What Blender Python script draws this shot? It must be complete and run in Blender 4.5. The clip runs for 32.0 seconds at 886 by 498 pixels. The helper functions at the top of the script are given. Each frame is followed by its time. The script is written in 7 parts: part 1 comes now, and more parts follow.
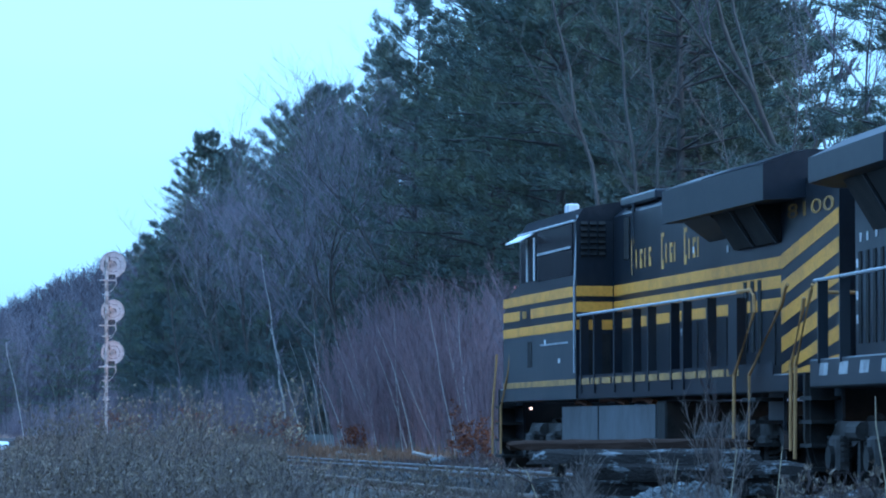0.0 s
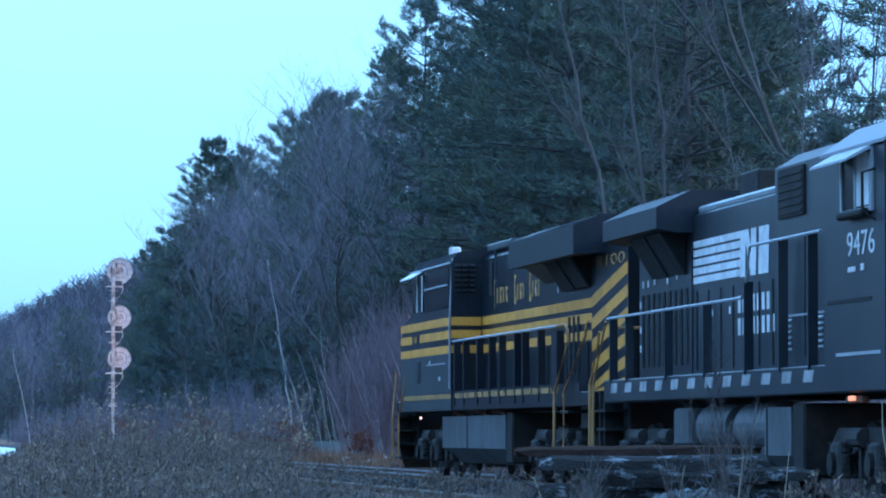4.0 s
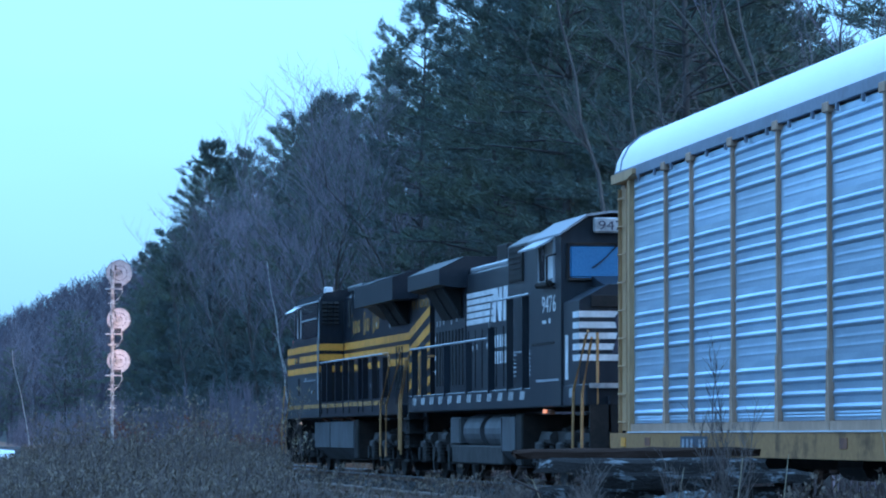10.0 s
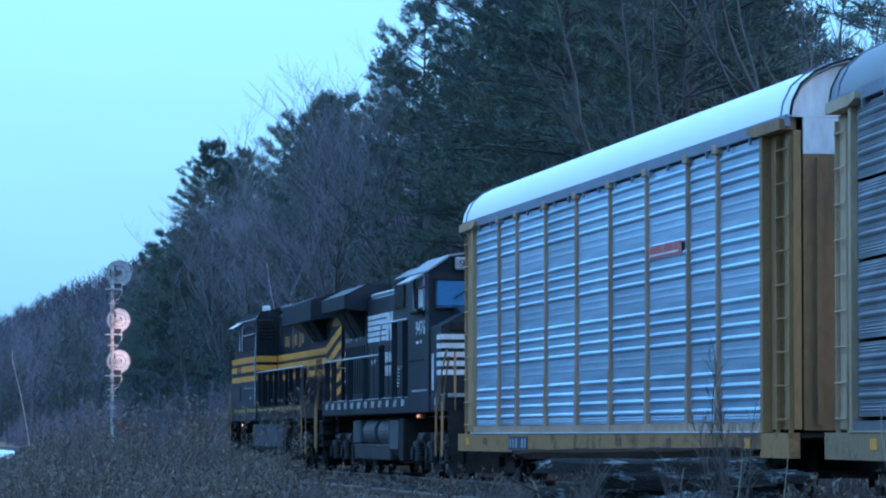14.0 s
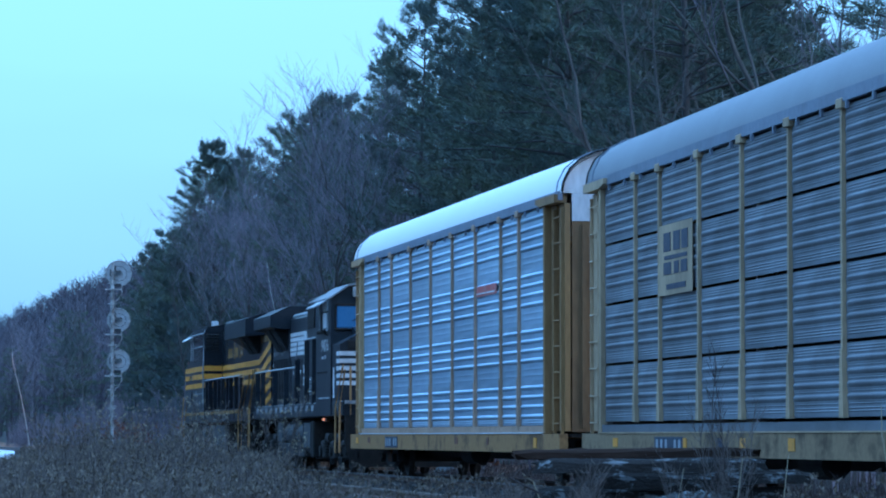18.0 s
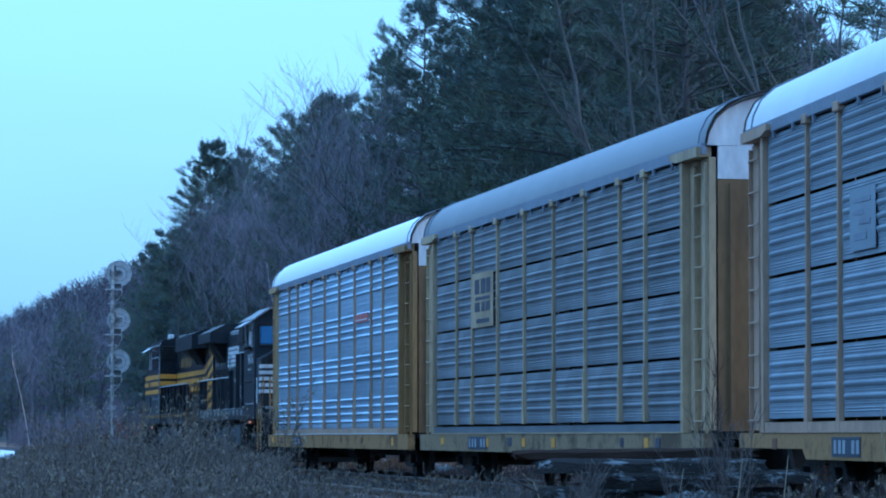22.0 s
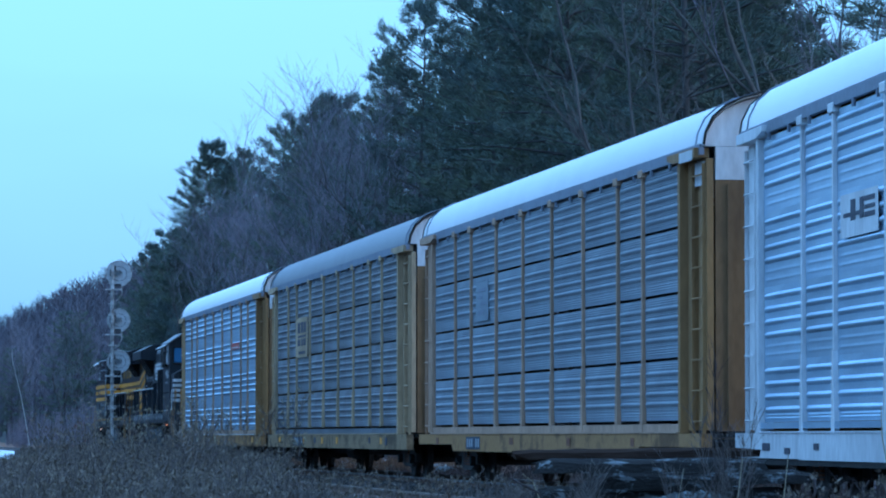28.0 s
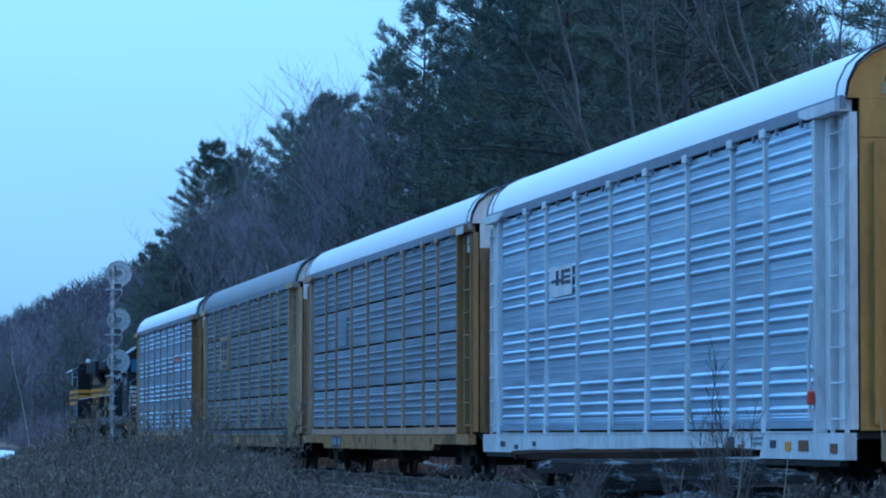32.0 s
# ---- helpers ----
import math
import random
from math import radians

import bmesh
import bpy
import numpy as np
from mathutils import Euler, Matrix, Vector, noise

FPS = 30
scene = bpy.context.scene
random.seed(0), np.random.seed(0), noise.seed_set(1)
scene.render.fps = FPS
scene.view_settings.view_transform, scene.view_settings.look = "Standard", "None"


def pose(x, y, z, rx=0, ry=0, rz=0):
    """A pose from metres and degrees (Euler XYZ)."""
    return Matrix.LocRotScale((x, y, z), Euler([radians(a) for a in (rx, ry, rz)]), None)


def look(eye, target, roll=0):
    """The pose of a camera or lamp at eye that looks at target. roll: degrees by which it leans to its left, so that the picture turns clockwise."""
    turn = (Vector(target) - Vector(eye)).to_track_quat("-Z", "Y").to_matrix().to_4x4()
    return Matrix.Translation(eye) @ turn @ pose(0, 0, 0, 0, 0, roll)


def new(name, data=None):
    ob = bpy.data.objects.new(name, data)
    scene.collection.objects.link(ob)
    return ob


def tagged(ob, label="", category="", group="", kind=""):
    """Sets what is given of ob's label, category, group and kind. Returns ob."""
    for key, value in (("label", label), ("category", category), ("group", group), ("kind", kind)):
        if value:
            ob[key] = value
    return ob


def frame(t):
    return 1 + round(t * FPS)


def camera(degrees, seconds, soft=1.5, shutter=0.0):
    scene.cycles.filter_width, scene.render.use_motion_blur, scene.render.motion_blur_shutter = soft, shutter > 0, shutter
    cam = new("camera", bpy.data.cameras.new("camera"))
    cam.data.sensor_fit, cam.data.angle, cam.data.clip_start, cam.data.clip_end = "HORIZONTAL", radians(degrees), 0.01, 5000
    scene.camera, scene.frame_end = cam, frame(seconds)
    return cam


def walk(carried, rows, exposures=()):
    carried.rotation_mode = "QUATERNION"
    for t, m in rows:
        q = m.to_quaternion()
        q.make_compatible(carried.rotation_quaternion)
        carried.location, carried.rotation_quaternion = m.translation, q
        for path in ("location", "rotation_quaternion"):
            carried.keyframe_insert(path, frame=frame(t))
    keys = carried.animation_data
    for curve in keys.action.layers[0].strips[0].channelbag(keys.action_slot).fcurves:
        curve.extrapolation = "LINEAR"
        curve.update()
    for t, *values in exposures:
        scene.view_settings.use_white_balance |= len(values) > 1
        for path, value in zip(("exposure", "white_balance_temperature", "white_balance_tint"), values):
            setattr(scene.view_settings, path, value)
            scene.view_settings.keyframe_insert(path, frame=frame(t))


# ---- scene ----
# ---- camera: a tripod beside the line, settling during the first seconds ----
EYE = (0.0, 0.0, 1.41)


def aim(turn, tilt):
    """Looks turn degrees to the right of +Y, tilt degrees above the level."""
    return pose(*EYE, 90 + tilt, 0, -turn)


cam = camera(13.15, 32.0, soft=2.0)
walk(cam, [
    (0.0, aim(9.138, 2.651)), (0.5, aim(9.141, 2.665)), (1.0, aim(9.135, 2.679)), (1.5, aim(9.118, 2.694)), (2.0, aim(9.112, 2.710)),
    (2.5, aim(9.105, 2.720)), (3.0, aim(9.078, 2.729)), (3.5, aim(9.050, 2.738)), (4.5, aim(9.036, 2.752)), (5.5, aim(9.031, 2.761)),
    (7.0, aim(9.041, 2.771)), (10.0, aim(9.048, 2.779)), (14.0, aim(9.051, 2.784)), (20.0, aim(9.051, 2.787)), (32.0, aim(9.052, 2.789)),
], exposures=[(0.0, 0.48, 4460, 13), (6.0, 0.34, 4430, 13), (10.0, 0.24, 4430, 13), (14.0, 0.08, 4400, 13), (20.0, 0.04, 4380, 13), (26.0, 0.03, 4370, 13), (32.0, -0.16, 4390, 13)])

# ---- light: an overcast late afternoon ----
SUN_TURN, SUN_HEIGHT = radians(115), radians(14)
world = bpy.data.worlds.new("overcast_sky")
scene.world = world
world.use_nodes = True
wn, wl = world.node_tree.nodes, world.node_tree.links
wn.clear()
w_out = wn.new("ShaderNodeOutputWorld")
w_add = wn.new("ShaderNodeAddShader")
w_sky = wn.new("ShaderNodeTexSky")
w_sky.sky_type, w_sky.sun_disc = "NISHITA", False
w_sky.sun_elevation, w_sky.sun_rotation = SUN_HEIGHT, SUN_TURN
w_sky.dust_density, w_sky.air_density = 2.0, 1.2
w_bg = wn.new("ShaderNodeBackground")
w_bg.inputs["Strength"].default_value = 0.05
wl.new(w_sky.outputs["Color"], w_bg.inputs["Color"])
# the cloud layer: soft, uneven, a little brighter overhead
w_geo = wn.new("ShaderNodeTexCoord")
w_sep = wn.new("ShaderNodeSeparateXYZ")
wl.new(w_geo.outputs["Generated"], w_sep.inputs["Vector"])
w_ramp = wn.new("ShaderNodeValToRGB")
w_ramp.color_ramp.elements[0].position, w_ramp.color_ramp.elements[0].color = 0.02, (0.385, 0.66, 0.78, 1)
w_ramp.color_ramp.elements[1].position, w_ramp.color_ramp.elements[1].color = 0.45, (0.92, 1.36, 1.66, 1)
wl.new(w_sep.outputs["Z"], w_ramp.inputs["Fac"])
w_map = wn.new("ShaderNodeMapping")
w_map.inputs["Scale"].default_value = (2.0, 2.0, 9.0)
wl.new(w_geo.outputs["Generated"], w_map.inputs["Vector"])
w_noise = wn.new("ShaderNodeTexNoise")
w_noise.inputs["Scale"].default_value, w_noise.inputs["Detail"].default_value = 2.2, 3.0
wl.new(w_map.outputs["Vector"], w_noise.inputs["Vector"])
w_var = wn.new("ShaderNodeMapRange")
w_var.inputs["From Min"].default_value, w_var.inputs["From Max"].default_value = 0.3, 0.7
w_var.inputs["To Min"].default_value, w_var.inputs["To Max"].default_value = 0.9, 1.06
wl.new(w_noise.outputs["Fac"], w_var.inputs["Value"])
w_mul = wn.new("ShaderNodeMix")
w_mul.data_type, w_mul.blend_type = "RGBA", "MULTIPLY"
w_mul.inputs["Factor"].default_value = 1.0
wl.new(w_ramp.outputs["Color"], w_mul.inputs["A"])
wl.new(w_var.outputs["Result"], w_mul.inputs["B"])
# brighter ahead, where the day is ending, darker behind
w_side = wn.new("ShaderNodeMapRange")
w_side.inputs["From Min"].default_value, w_side.inputs["From Max"].default_value = -0.5, 0.75
w_side.inputs["To Min"].default_value, w_side.inputs["To Max"].default_value = 0.62, 1.04
w_dot = wn.new("ShaderNodeVectorMath")
w_dot.operation = "DOT_PRODUCT"
w_dot.inputs[1].default_value = (0.05, 0.62, 0.72)
wl.new(w_geo.outputs["Generated"], w_dot.inputs[0])
wl.new(w_dot.outputs["Value"], w_side.inputs["Value"])
w_dusk = wn.new("ShaderNodeMix")
w_dusk.data_type, w_dusk.blend_type = "RGBA", "MULTIPLY"
w_dusk.inputs["Factor"].default_value = 1.0
wl.new(w_mul.outputs["Result"], w_dusk.inputs["A"])
wl.new(w_side.outputs["Result"], w_dusk.inputs["B"])
w_cloud = wn.new("ShaderNodeBackground")
w_cloud.inputs["Strength"].default_value = 0.85
wl.new(w_dusk.outputs["Result"], w_cloud.inputs["Color"])
wl.new(w_bg.outputs["Background"], w_add.inputs[0])
wl.new(w_cloud.outputs["Background"], w_add.inputs[1])
wl.new(w_add.outputs["Shader"], w_out.inputs["Surface"])

sun = new("sun", bpy.data.lights.new("sun", "SUN"))
sun.data.energy, sun.data.angle, sun.data.color = 0.5, radians(25), (1.0, 0.96, 0.93)
sun.matrix_basis = look((0, 0, 0), (-math.sin(SUN_TURN) * math.cos(SUN_HEIGHT), -math.cos(SUN_TURN) * math.cos(SUN_HEIGHT), -math.sin(SUN_HEIGHT)))

# ---- measures of the place ----
TRACK_X, RAIL = 13.73, 0.5      # main line's centre, top of its rails
BEND, RADIUS, BEND_END = 53.6, 320.0, 23.6     # the line is straight beyond BEND and bends on the near side of it


def line(s):
    """A place on the line's centre, s metres along it: x, y and the heading to the right of +Y, in radians."""
    if s >= BEND:
        return TRACK_X, s, 0.0
    a = min(BEND - s, BEND - BEND_END) / RADIUS
    e = max(0.0, BEND_END - s)
    return TRACK_X - RADIUS * (1 - math.cos(a)) - e * math.sin(a), BEND - RADIUS * math.sin(a) - e * math.cos(a), a


def beside(s, u):
    """The place u metres to the right of the line's centre."""
    x, y, a = line(s)
    return x + u * math.cos(a), y - u * math.sin(a)


def sweep(bm, outline, s0, s1, u0=0.0):
    """A closed outline of (offset, height) swept along the line from s0 to s1."""
    ss = [q for q in [s0] + [20 + 4 * i for i in range(11)] + [s1] if s0 <= q <= s1]
    rings = [[bm.verts.new((*beside(q, u0 + u), z)) for u, z in outline] for q in ss]
    n = len(outline)
    made = [bm.faces.new(rings[0]), bm.faces.new(rings[-1])]
    for lo, hi in zip(rings, rings[1:]):
        made += [bm.faces.new((lo[i], lo[(i + 1) % n], hi[(i + 1) % n], hi[i])) for i in range(n)]
    bmesh.ops.recalc_face_normals(bm, faces=made)
    return bm


def seated(s, half):
    """Where a vehicle stands whose trucks are half metres before and behind s: it lies on the chord between them."""
    (xa, ya, _), (xb, yb, _) = line(s + half), line(s - half)
    return pose((xa + xb) / 2, (ya + yb) / 2, RAIL, 0, 0, -math.degrees(math.atan2(xa - xb, ya - yb)))


# ---- materials ----
def mat(name, color, rough=0.6, metal=0.0, dirt=None, amount=0.5, scale=1.5, fine=25.0, bump=0.15, vary=0.0, stretch=(1, 1, 1), glow=None, spec=0.5, island=False, contrast=(0.42, 0.62)):
    """A surface of two colours, mixed by broad stains and fine grain, with relief; vary: how far repeats differ."""
    m = bpy.data.materials.new(name)
    m.use_nodes = True
    n, l = m.node_tree.nodes, m.node_tree.links
    b = n["Principled BSDF"]
    b.inputs["Roughness"].default_value, b.inputs["Metallic"].default_value = rough, metal
    b.inputs["Specular IOR Level"].default_value = spec
    dirt = dirt or tuple(c * 0.6 for c in color)
    tc = n.new("ShaderNodeTexCoord")
    mp = n.new("ShaderNodeMapping")
    mp.inputs["Scale"].default_value = stretch
    l.new(tc.outputs["Object"], mp.inputs["Vector"])
    big = n.new("ShaderNodeTexNoise")
    big.inputs["Scale"].default_value, big.inputs["Detail"].default_value, big.inputs["Roughness"].default_value = scale, 5.0, 0.65
    l.new(mp.outputs["Vector"], big.inputs["Vector"])
    r = n.new("ShaderNodeMapRange")
    r.inputs["From Min"].default_value, r.inputs["From Max"].default_value = contrast
    r.inputs["To Max"].default_value = amount
    l.new(big.outputs["Fac"], r.inputs["Value"])
    mix = n.new("ShaderNodeMix")
    mix.data_type = "RGBA"
    mix.inputs["A"].default_value, mix.inputs["B"].default_value = (*color, 1), (*dirt, 1)
    l.new(r.outputs["Result"], mix.inputs["Factor"])
    small = n.new("ShaderNodeTexNoise")
    small.inputs["Scale"].default_value, small.inputs["Detail"].default_value = fine, 3.0
    l.new(mp.outputs["Vector"], small.inputs["Vector"])
    g = n.new("ShaderNodeMapRange")
    g.inputs["To Min"].default_value, g.inputs["To Max"].default_value = 0.75, 1.25
    l.new(small.outputs["Fac"], g.inputs["Value"])
    mul = n.new("ShaderNodeMix")
    mul.data_type, mul.blend_type = "RGBA", "MULTIPLY"
    mul.inputs["Factor"].default_value = 1.0
    l.new(mix.outputs["Result"], mul.inputs["A"])
    l.new(g.outputs["Result"], mul.inputs["B"])
    last = mul
    if vary:
        if island:
            info = n.new("ShaderNodeNewGeometry")
            source = info.outputs["Random Per Island"]
        else:
            info = n.new("ShaderNodeObjectInfo")
            source = info.outputs["Random"]
        v = n.new("ShaderNodeMapRange")
        v.inputs["To Min"].default_value, v.inputs["To Max"].default_value = 1 - vary, 1 + vary
        l.new(source, v.inputs["Value"])
        last = n.new("ShaderNodeMix")
        last.data_type, last.blend_type = "RGBA", "MULTIPLY"
        last.inputs["Factor"].default_value = 1.0
        l.new(mul.outputs["Result"], last.inputs["A"])
        l.new(v.outputs["Result"], last.inputs["B"])
    l.new(last.outputs["Result"], b.inputs["Base Color"])
    if bump:
        bp = n.new("ShaderNodeBump")
        bp.inputs["Strength"].default_value, bp.inputs["Distance"].default_value = bump, 0.02
        l.new(small.outputs["Fac"], bp.inputs["Height"])
        l.new(bp.outputs["Normal"], b.inputs["Normal"])
    if glow:
        b.inputs["Emission Color"].default_value, b.inputs["Emission Strength"].default_value = (*glow[:3], 1), glow[3]
    return m


M_GROUND = mat("weedy_ground", (0.09, 0.077, 0.064), 0.95, spec=0.1, dirt=(0.13, 0.112, 0.094), amount=0.9, scale=0.5, fine=9, bump=0.6)
M_LITTER = mat("leaf_litter", (0.26, 0.13, 0.07), 0.95, dirt=(0.17, 0.12, 0.08), amount=0.9, scale=0.7, fine=14, bump=0.8)
M_HILL = mat("wooded_hillside", (0.07, 0.065, 0.06), 0.95, dirt=(0.045, 0.05, 0.04), amount=0.9, scale=0.05, fine=0.8, bump=0.8)
# shade behind and under the train, put into a darker ground colour
M_BANKSHADE = mat("shaded_bank_ground", (0.030, 0.026, 0.022), 0.95, spec=0.05, dirt=(0.045, 0.036, 0.028), amount=0.9, scale=0.8, fine=12, bump=0.8)
M_BALLAST = mat("grey_ballast", (0.065, 0.062, 0.06), 0.95, spec=0.05, dirt=(0.035, 0.032, 0.03), amount=0.9, scale=1.2, fine=22, bump=0.9)
M_STONE = mat("crushed_stone", (0.17, 0.178, 0.18), 0.85, dirt=(0.085, 0.087, 0.088), amount=0.9, scale=3, fine=30, bump=0.4, vary=0.35, island=True)
M_TIE = mat("weathered_tie_wood", (0.09, 0.075, 0.062), 0.9, dirt=(0.19, 0.175, 0.16), amount=0.8, scale=3, fine=18, bump=0.6, vary=0.3, stretch=(0.35, 4, 4))
M_OLDTIE = mat("silvered_tie_wood", (0.038, 0.035, 0.033), 0.9, spec=0.1, dirt=(0.30, 0.31, 0.32), amount=0.7, scale=4.5, fine=22, bump=0.9, vary=0.4, stretch=(0.8, 3, 1.6), contrast=(0.56, 0.63))
M_BALLASTSTONE = mat("ballast_stone", (0.085, 0.083, 0.08), 0.9, spec=0.1, dirt=(0.07, 0.066, 0.062), amount=0.9, scale=3, fine=30, bump=0.3, vary=0.5, island=True)
M_FARTWIG = mat("distant_bare_twigs", (0.115, 0.108, 0.128), 0.9, spec=0.1, dirt=(0.155, 0.148, 0.17), amount=0.7, scale=0.2, fine=2, bump=0.0, vary=0.25, island=True)
M_RAIL = mat("rusty_rail_steel", (0.14, 0.085, 0.06), 0.75, 0.3, dirt=(0.08, 0.055, 0.045), scale=4, fine=40)
M_RAILTOP = mat("polished_rail_head", (0.19, 0.18, 0.18), 0.6, 0.4, dirt=(0.15, 0.13, 0.12), amount=0.5, scale=1.2, fine=30, bump=0.03)
M_OLDRAIL = mat("dull_rail_head", (0.19, 0.155, 0.13), 0.8, 0.1, spec=0.15, dirt=(0.13, 0.095, 0.075), scale=2, fine=30, bump=0.05)
M_BROWNWOOD = mat("dark_brown_plank", (0.052, 0.035, 0.027), 0.95, spec=0.02, dirt=(0.034, 0.024, 0.019), amount=0.8, scale=3, fine=20, bump=0.5, stretch=(0.4, 3, 3))
M_BUSH = mat("dark_bush_stems", (0.105, 0.085, 0.080), 0.9, spec=0.1, dirt=(0.07, 0.055, 0.052), scale=2, fine=9, bump=0.0, vary=0.3, island=True)
M_SNOW = mat("old_snow", (0.85, 0.86, 0.88), 0.7, dirt=(0.7, 0.71, 0.73), scale=0.6, fine=6, bump=0.4)

M_BLACK = mat("black_loco_paint", (0.010, 0.013, 0.020), 0.28, spec=0.32, dirt=(0.030, 0.032, 0.037), amount=0.7, scale=0.9, fine=14, bump=0.02, stretch=(1, 1, 0.45))
M_BLACKOLD = mat("weathered_black_loco_paint", (0.019, 0.024, 0.033), 0.38, spec=0.30, dirt=(0.042, 0.044, 0.049), amount=0.8, scale=0.8, fine=12, bump=0.03, stretch=(1, 1, 0.35))
M_GRIME = mat("greasy_underframe", (0.018, 0.018, 0.018), 0.75, spec=0.2, dirt=(0.036, 0.032, 0.028), amount=0.8, scale=2.0, fine=25, bump=0.2)
M_TANK = mat("dusty_tank_paint", (0.115, 0.121, 0.13), 0.6, spec=0.3, dirt=(0.055, 0.054, 0.053), amount=0.7, scale=1.2, fine=14, bump=0.05, stretch=(1, 1, 0.5))
M_TRUCK = mat("dusty_cast_steel", (0.066, 0.063, 0.061), 0.8, spec=0.2, dirt=(0.032, 0.03, 0.028), amount=0.8, scale=3, fine=25, bump=0.15)
M_GOLD = mat("gold_stripe_paint", (0.74, 0.36, 0.048), 0.5, spec=0.2, dirt=(0.50, 0.25, 0.05), amount=0.6, scale=1.8, fine=20, bump=0.03)
M_GOLDLET = mat("dull_gold_lettering", (0.62, 0.34, 0.07), 0.5, scale=3, fine=20, bump=0.0)
M_YRAIL = mat("yellow_handrail_paint", (0.46, 0.275, 0.115), 0.6, spec=0.1, dirt=(0.30, 0.18, 0.08), scale=4, fine=30, bump=0.03)
M_WHITE = mat("white_lettering", (0.78, 0.78, 0.78), 0.5, dirt=(0.45, 0.44, 0.43), amount=0.55, scale=2.5, fine=15, bump=0.02)
M_STEELRAIL = mat("pale_handrail_paint", (0.42, 0.44, 0.47), 0.4, dirt=(0.25, 0.25, 0.26), scale=4, fine=30, bump=0.02)
M_SOOT = mat("sooty_black_wing_paint", (0.012, 0.015, 0.022), 0.5, spec=0.22, dirt=(0.026, 0.028, 0.033), amount=0.7, scale=1.1, fine=14, bump=0.03, stretch=(1, 0.5, 1))
M_GLASS = mat("dark_window_glass", (0.006, 0.007, 0.010), 0.2, dirt=(0.010, 0.011, 0.014), amount=0.4, scale=2, bump=0.0, spec=0.05)
M_ROOFBLACK = mat("sooty_roof_paint", (0.022, 0.024, 0.029), 0.9, spec=0.05, dirt=(0.04, 0.04, 0.043), amount=0.7, scale=1.5, fine=16, bump=0.05)
# the sky's reflection in the windshield is put into this blue base colour
M_SCREEN = mat("windshield_painted_sky", (0.09, 0.19, 0.36), 0.1, dirt=(0.07, 0.15, 0.29), amount=0.4, scale=0.8, bump=0.0, spec=0.6)
M_RUST = mat("rusty_steel", (0.20, 0.085, 0.04), 0.85, dirt=(0.09, 0.05, 0.035), amount=0.8, scale=5, fine=30, bump=0.25)
M_MARKER = mat("lit_step_light", (0.9, 0.6, 0.35), 0.4, bump=0, glow=(1.0, 0.52, 0.30, 2.4))
M_BEAM = mat("lit_headlight_lens", (0.9, 0.9, 0.85), 0.3, bump=0, glow=(1.0, 0.56, 0.36, 520000.0))

M_GALV = mat("galvanised_panel", (0.57, 0.68, 0.815), 0.43, 0.86, dirt=(0.43, 0.53, 0.67), amount=0.7, scale=1.3, fine=50, bump=0.02, vary=0.12, stretch=(1, 0.35, 1.6))
M_GALVDULL = mat("weathered_panel", (0.225, 0.236, 0.258), 0.5, 0.25, spec=0.2, dirt=(0.125, 0.123, 0.126), amount=0.6, scale=1.1, fine=45, bump=0.02, vary=0.13, stretch=(1, 0.5, 1.0))
M_GALVMID = mat("grey_panel", (0.27, 0.302, 0.345), 0.55, 0.15, spec=0.2, dirt=(0.195, 0.213, 0.24), amount=0.5, scale=1.1, fine=45, bump=0.02, vary=0.10, stretch=(1, 0.5, 1.0))
M_TAN = mat("faded_tan_paint", (0.44, 0.305, 0.205), 0.6, spec=0.2, dirt=(0.30, 0.21, 0.14), amount=0.7, scale=1.2, fine=14, bump=0.05, stretch=(1, 1, 0.35))
M_TANEND = mat("dusty_tan_end_paint", (0.46, 0.31, 0.155), 0.6, spec=0.2, dirt=(0.30, 0.20, 0.10), amount=0.7, scale=1.2, fine=14, bump=0.05, stretch=(1, 1, 0.35))
M_CREAM = mat("faded_cream_yellow_paint", (0.49, 0.375, 0.23), 0.6, spec=0.15, dirt=(0.28, 0.215, 0.135), amount=0.7, scale=1.1, fine=14, bump=0.05, stretch=(1, 1, 0.35))
M_SILL = mat("grimy_tan_sill_paint", (0.34, 0.205, 0.085), 0.7, spec=0.1, dirt=(0.11, 0.07, 0.04), amount=0.8, scale=1.6, fine=14, bump=0.06, stretch=(1, 0.6, 0.9), contrast=(0.5, 0.63))
M_CSILL = mat("grimy_cream_sill_paint", (0.28, 0.205, 0.115), 0.7, spec=0.1, dirt=(0.09, 0.065, 0.04), amount=0.85, scale=1.6, fine=14, bump=0.06, stretch=(1, 0.6, 0.9), contrast=(0.48, 0.62))
M_OCHRE = mat("ochre_yellow_paint", (0.33, 0.205, 0.085), 0.6, spec=0.2, dirt=(0.185, 0.12, 0.06), amount=0.6, scale=1.1, fine=14, bump=0.05, stretch=(1, 1, 0.35))
M_ENDYELLOW = mat("yellow_ochre_end_paint", (0.46, 0.26, 0.07), 0.6, spec=0.2, dirt=(0.27, 0.16, 0.06), amount=0.6, scale=1.2, fine=14, bump=0.05, stretch=(1, 1, 0.35))
# door brown, darkened for the shade in the gap between cars
M_DOOR = mat("shade_brown_door_paint", (0.235, 0.15, 0.075), 0.7, spec=0.1, dirt=(0.13, 0.085, 0.05), amount=0.7, scale=1.3, fine=14, bump=0.05, stretch=(1, 1, 0.35))
M_WPAINT = mat("chalky_white_paint", (0.70, 0.71, 0.72), 0.55, dirt=(0.44, 0.44, 0.45), amount=0.6, scale=1.4, fine=12, bump=0.04, stretch=(1, 1, 0.35))
M_WROOF = mat("white_roof_sheet", (0.93, 0.93, 0.93), 0.45, dirt=(0.86, 0.86, 0.86), amount=0.4, scale=0.5, fine=70, bump=0.0)
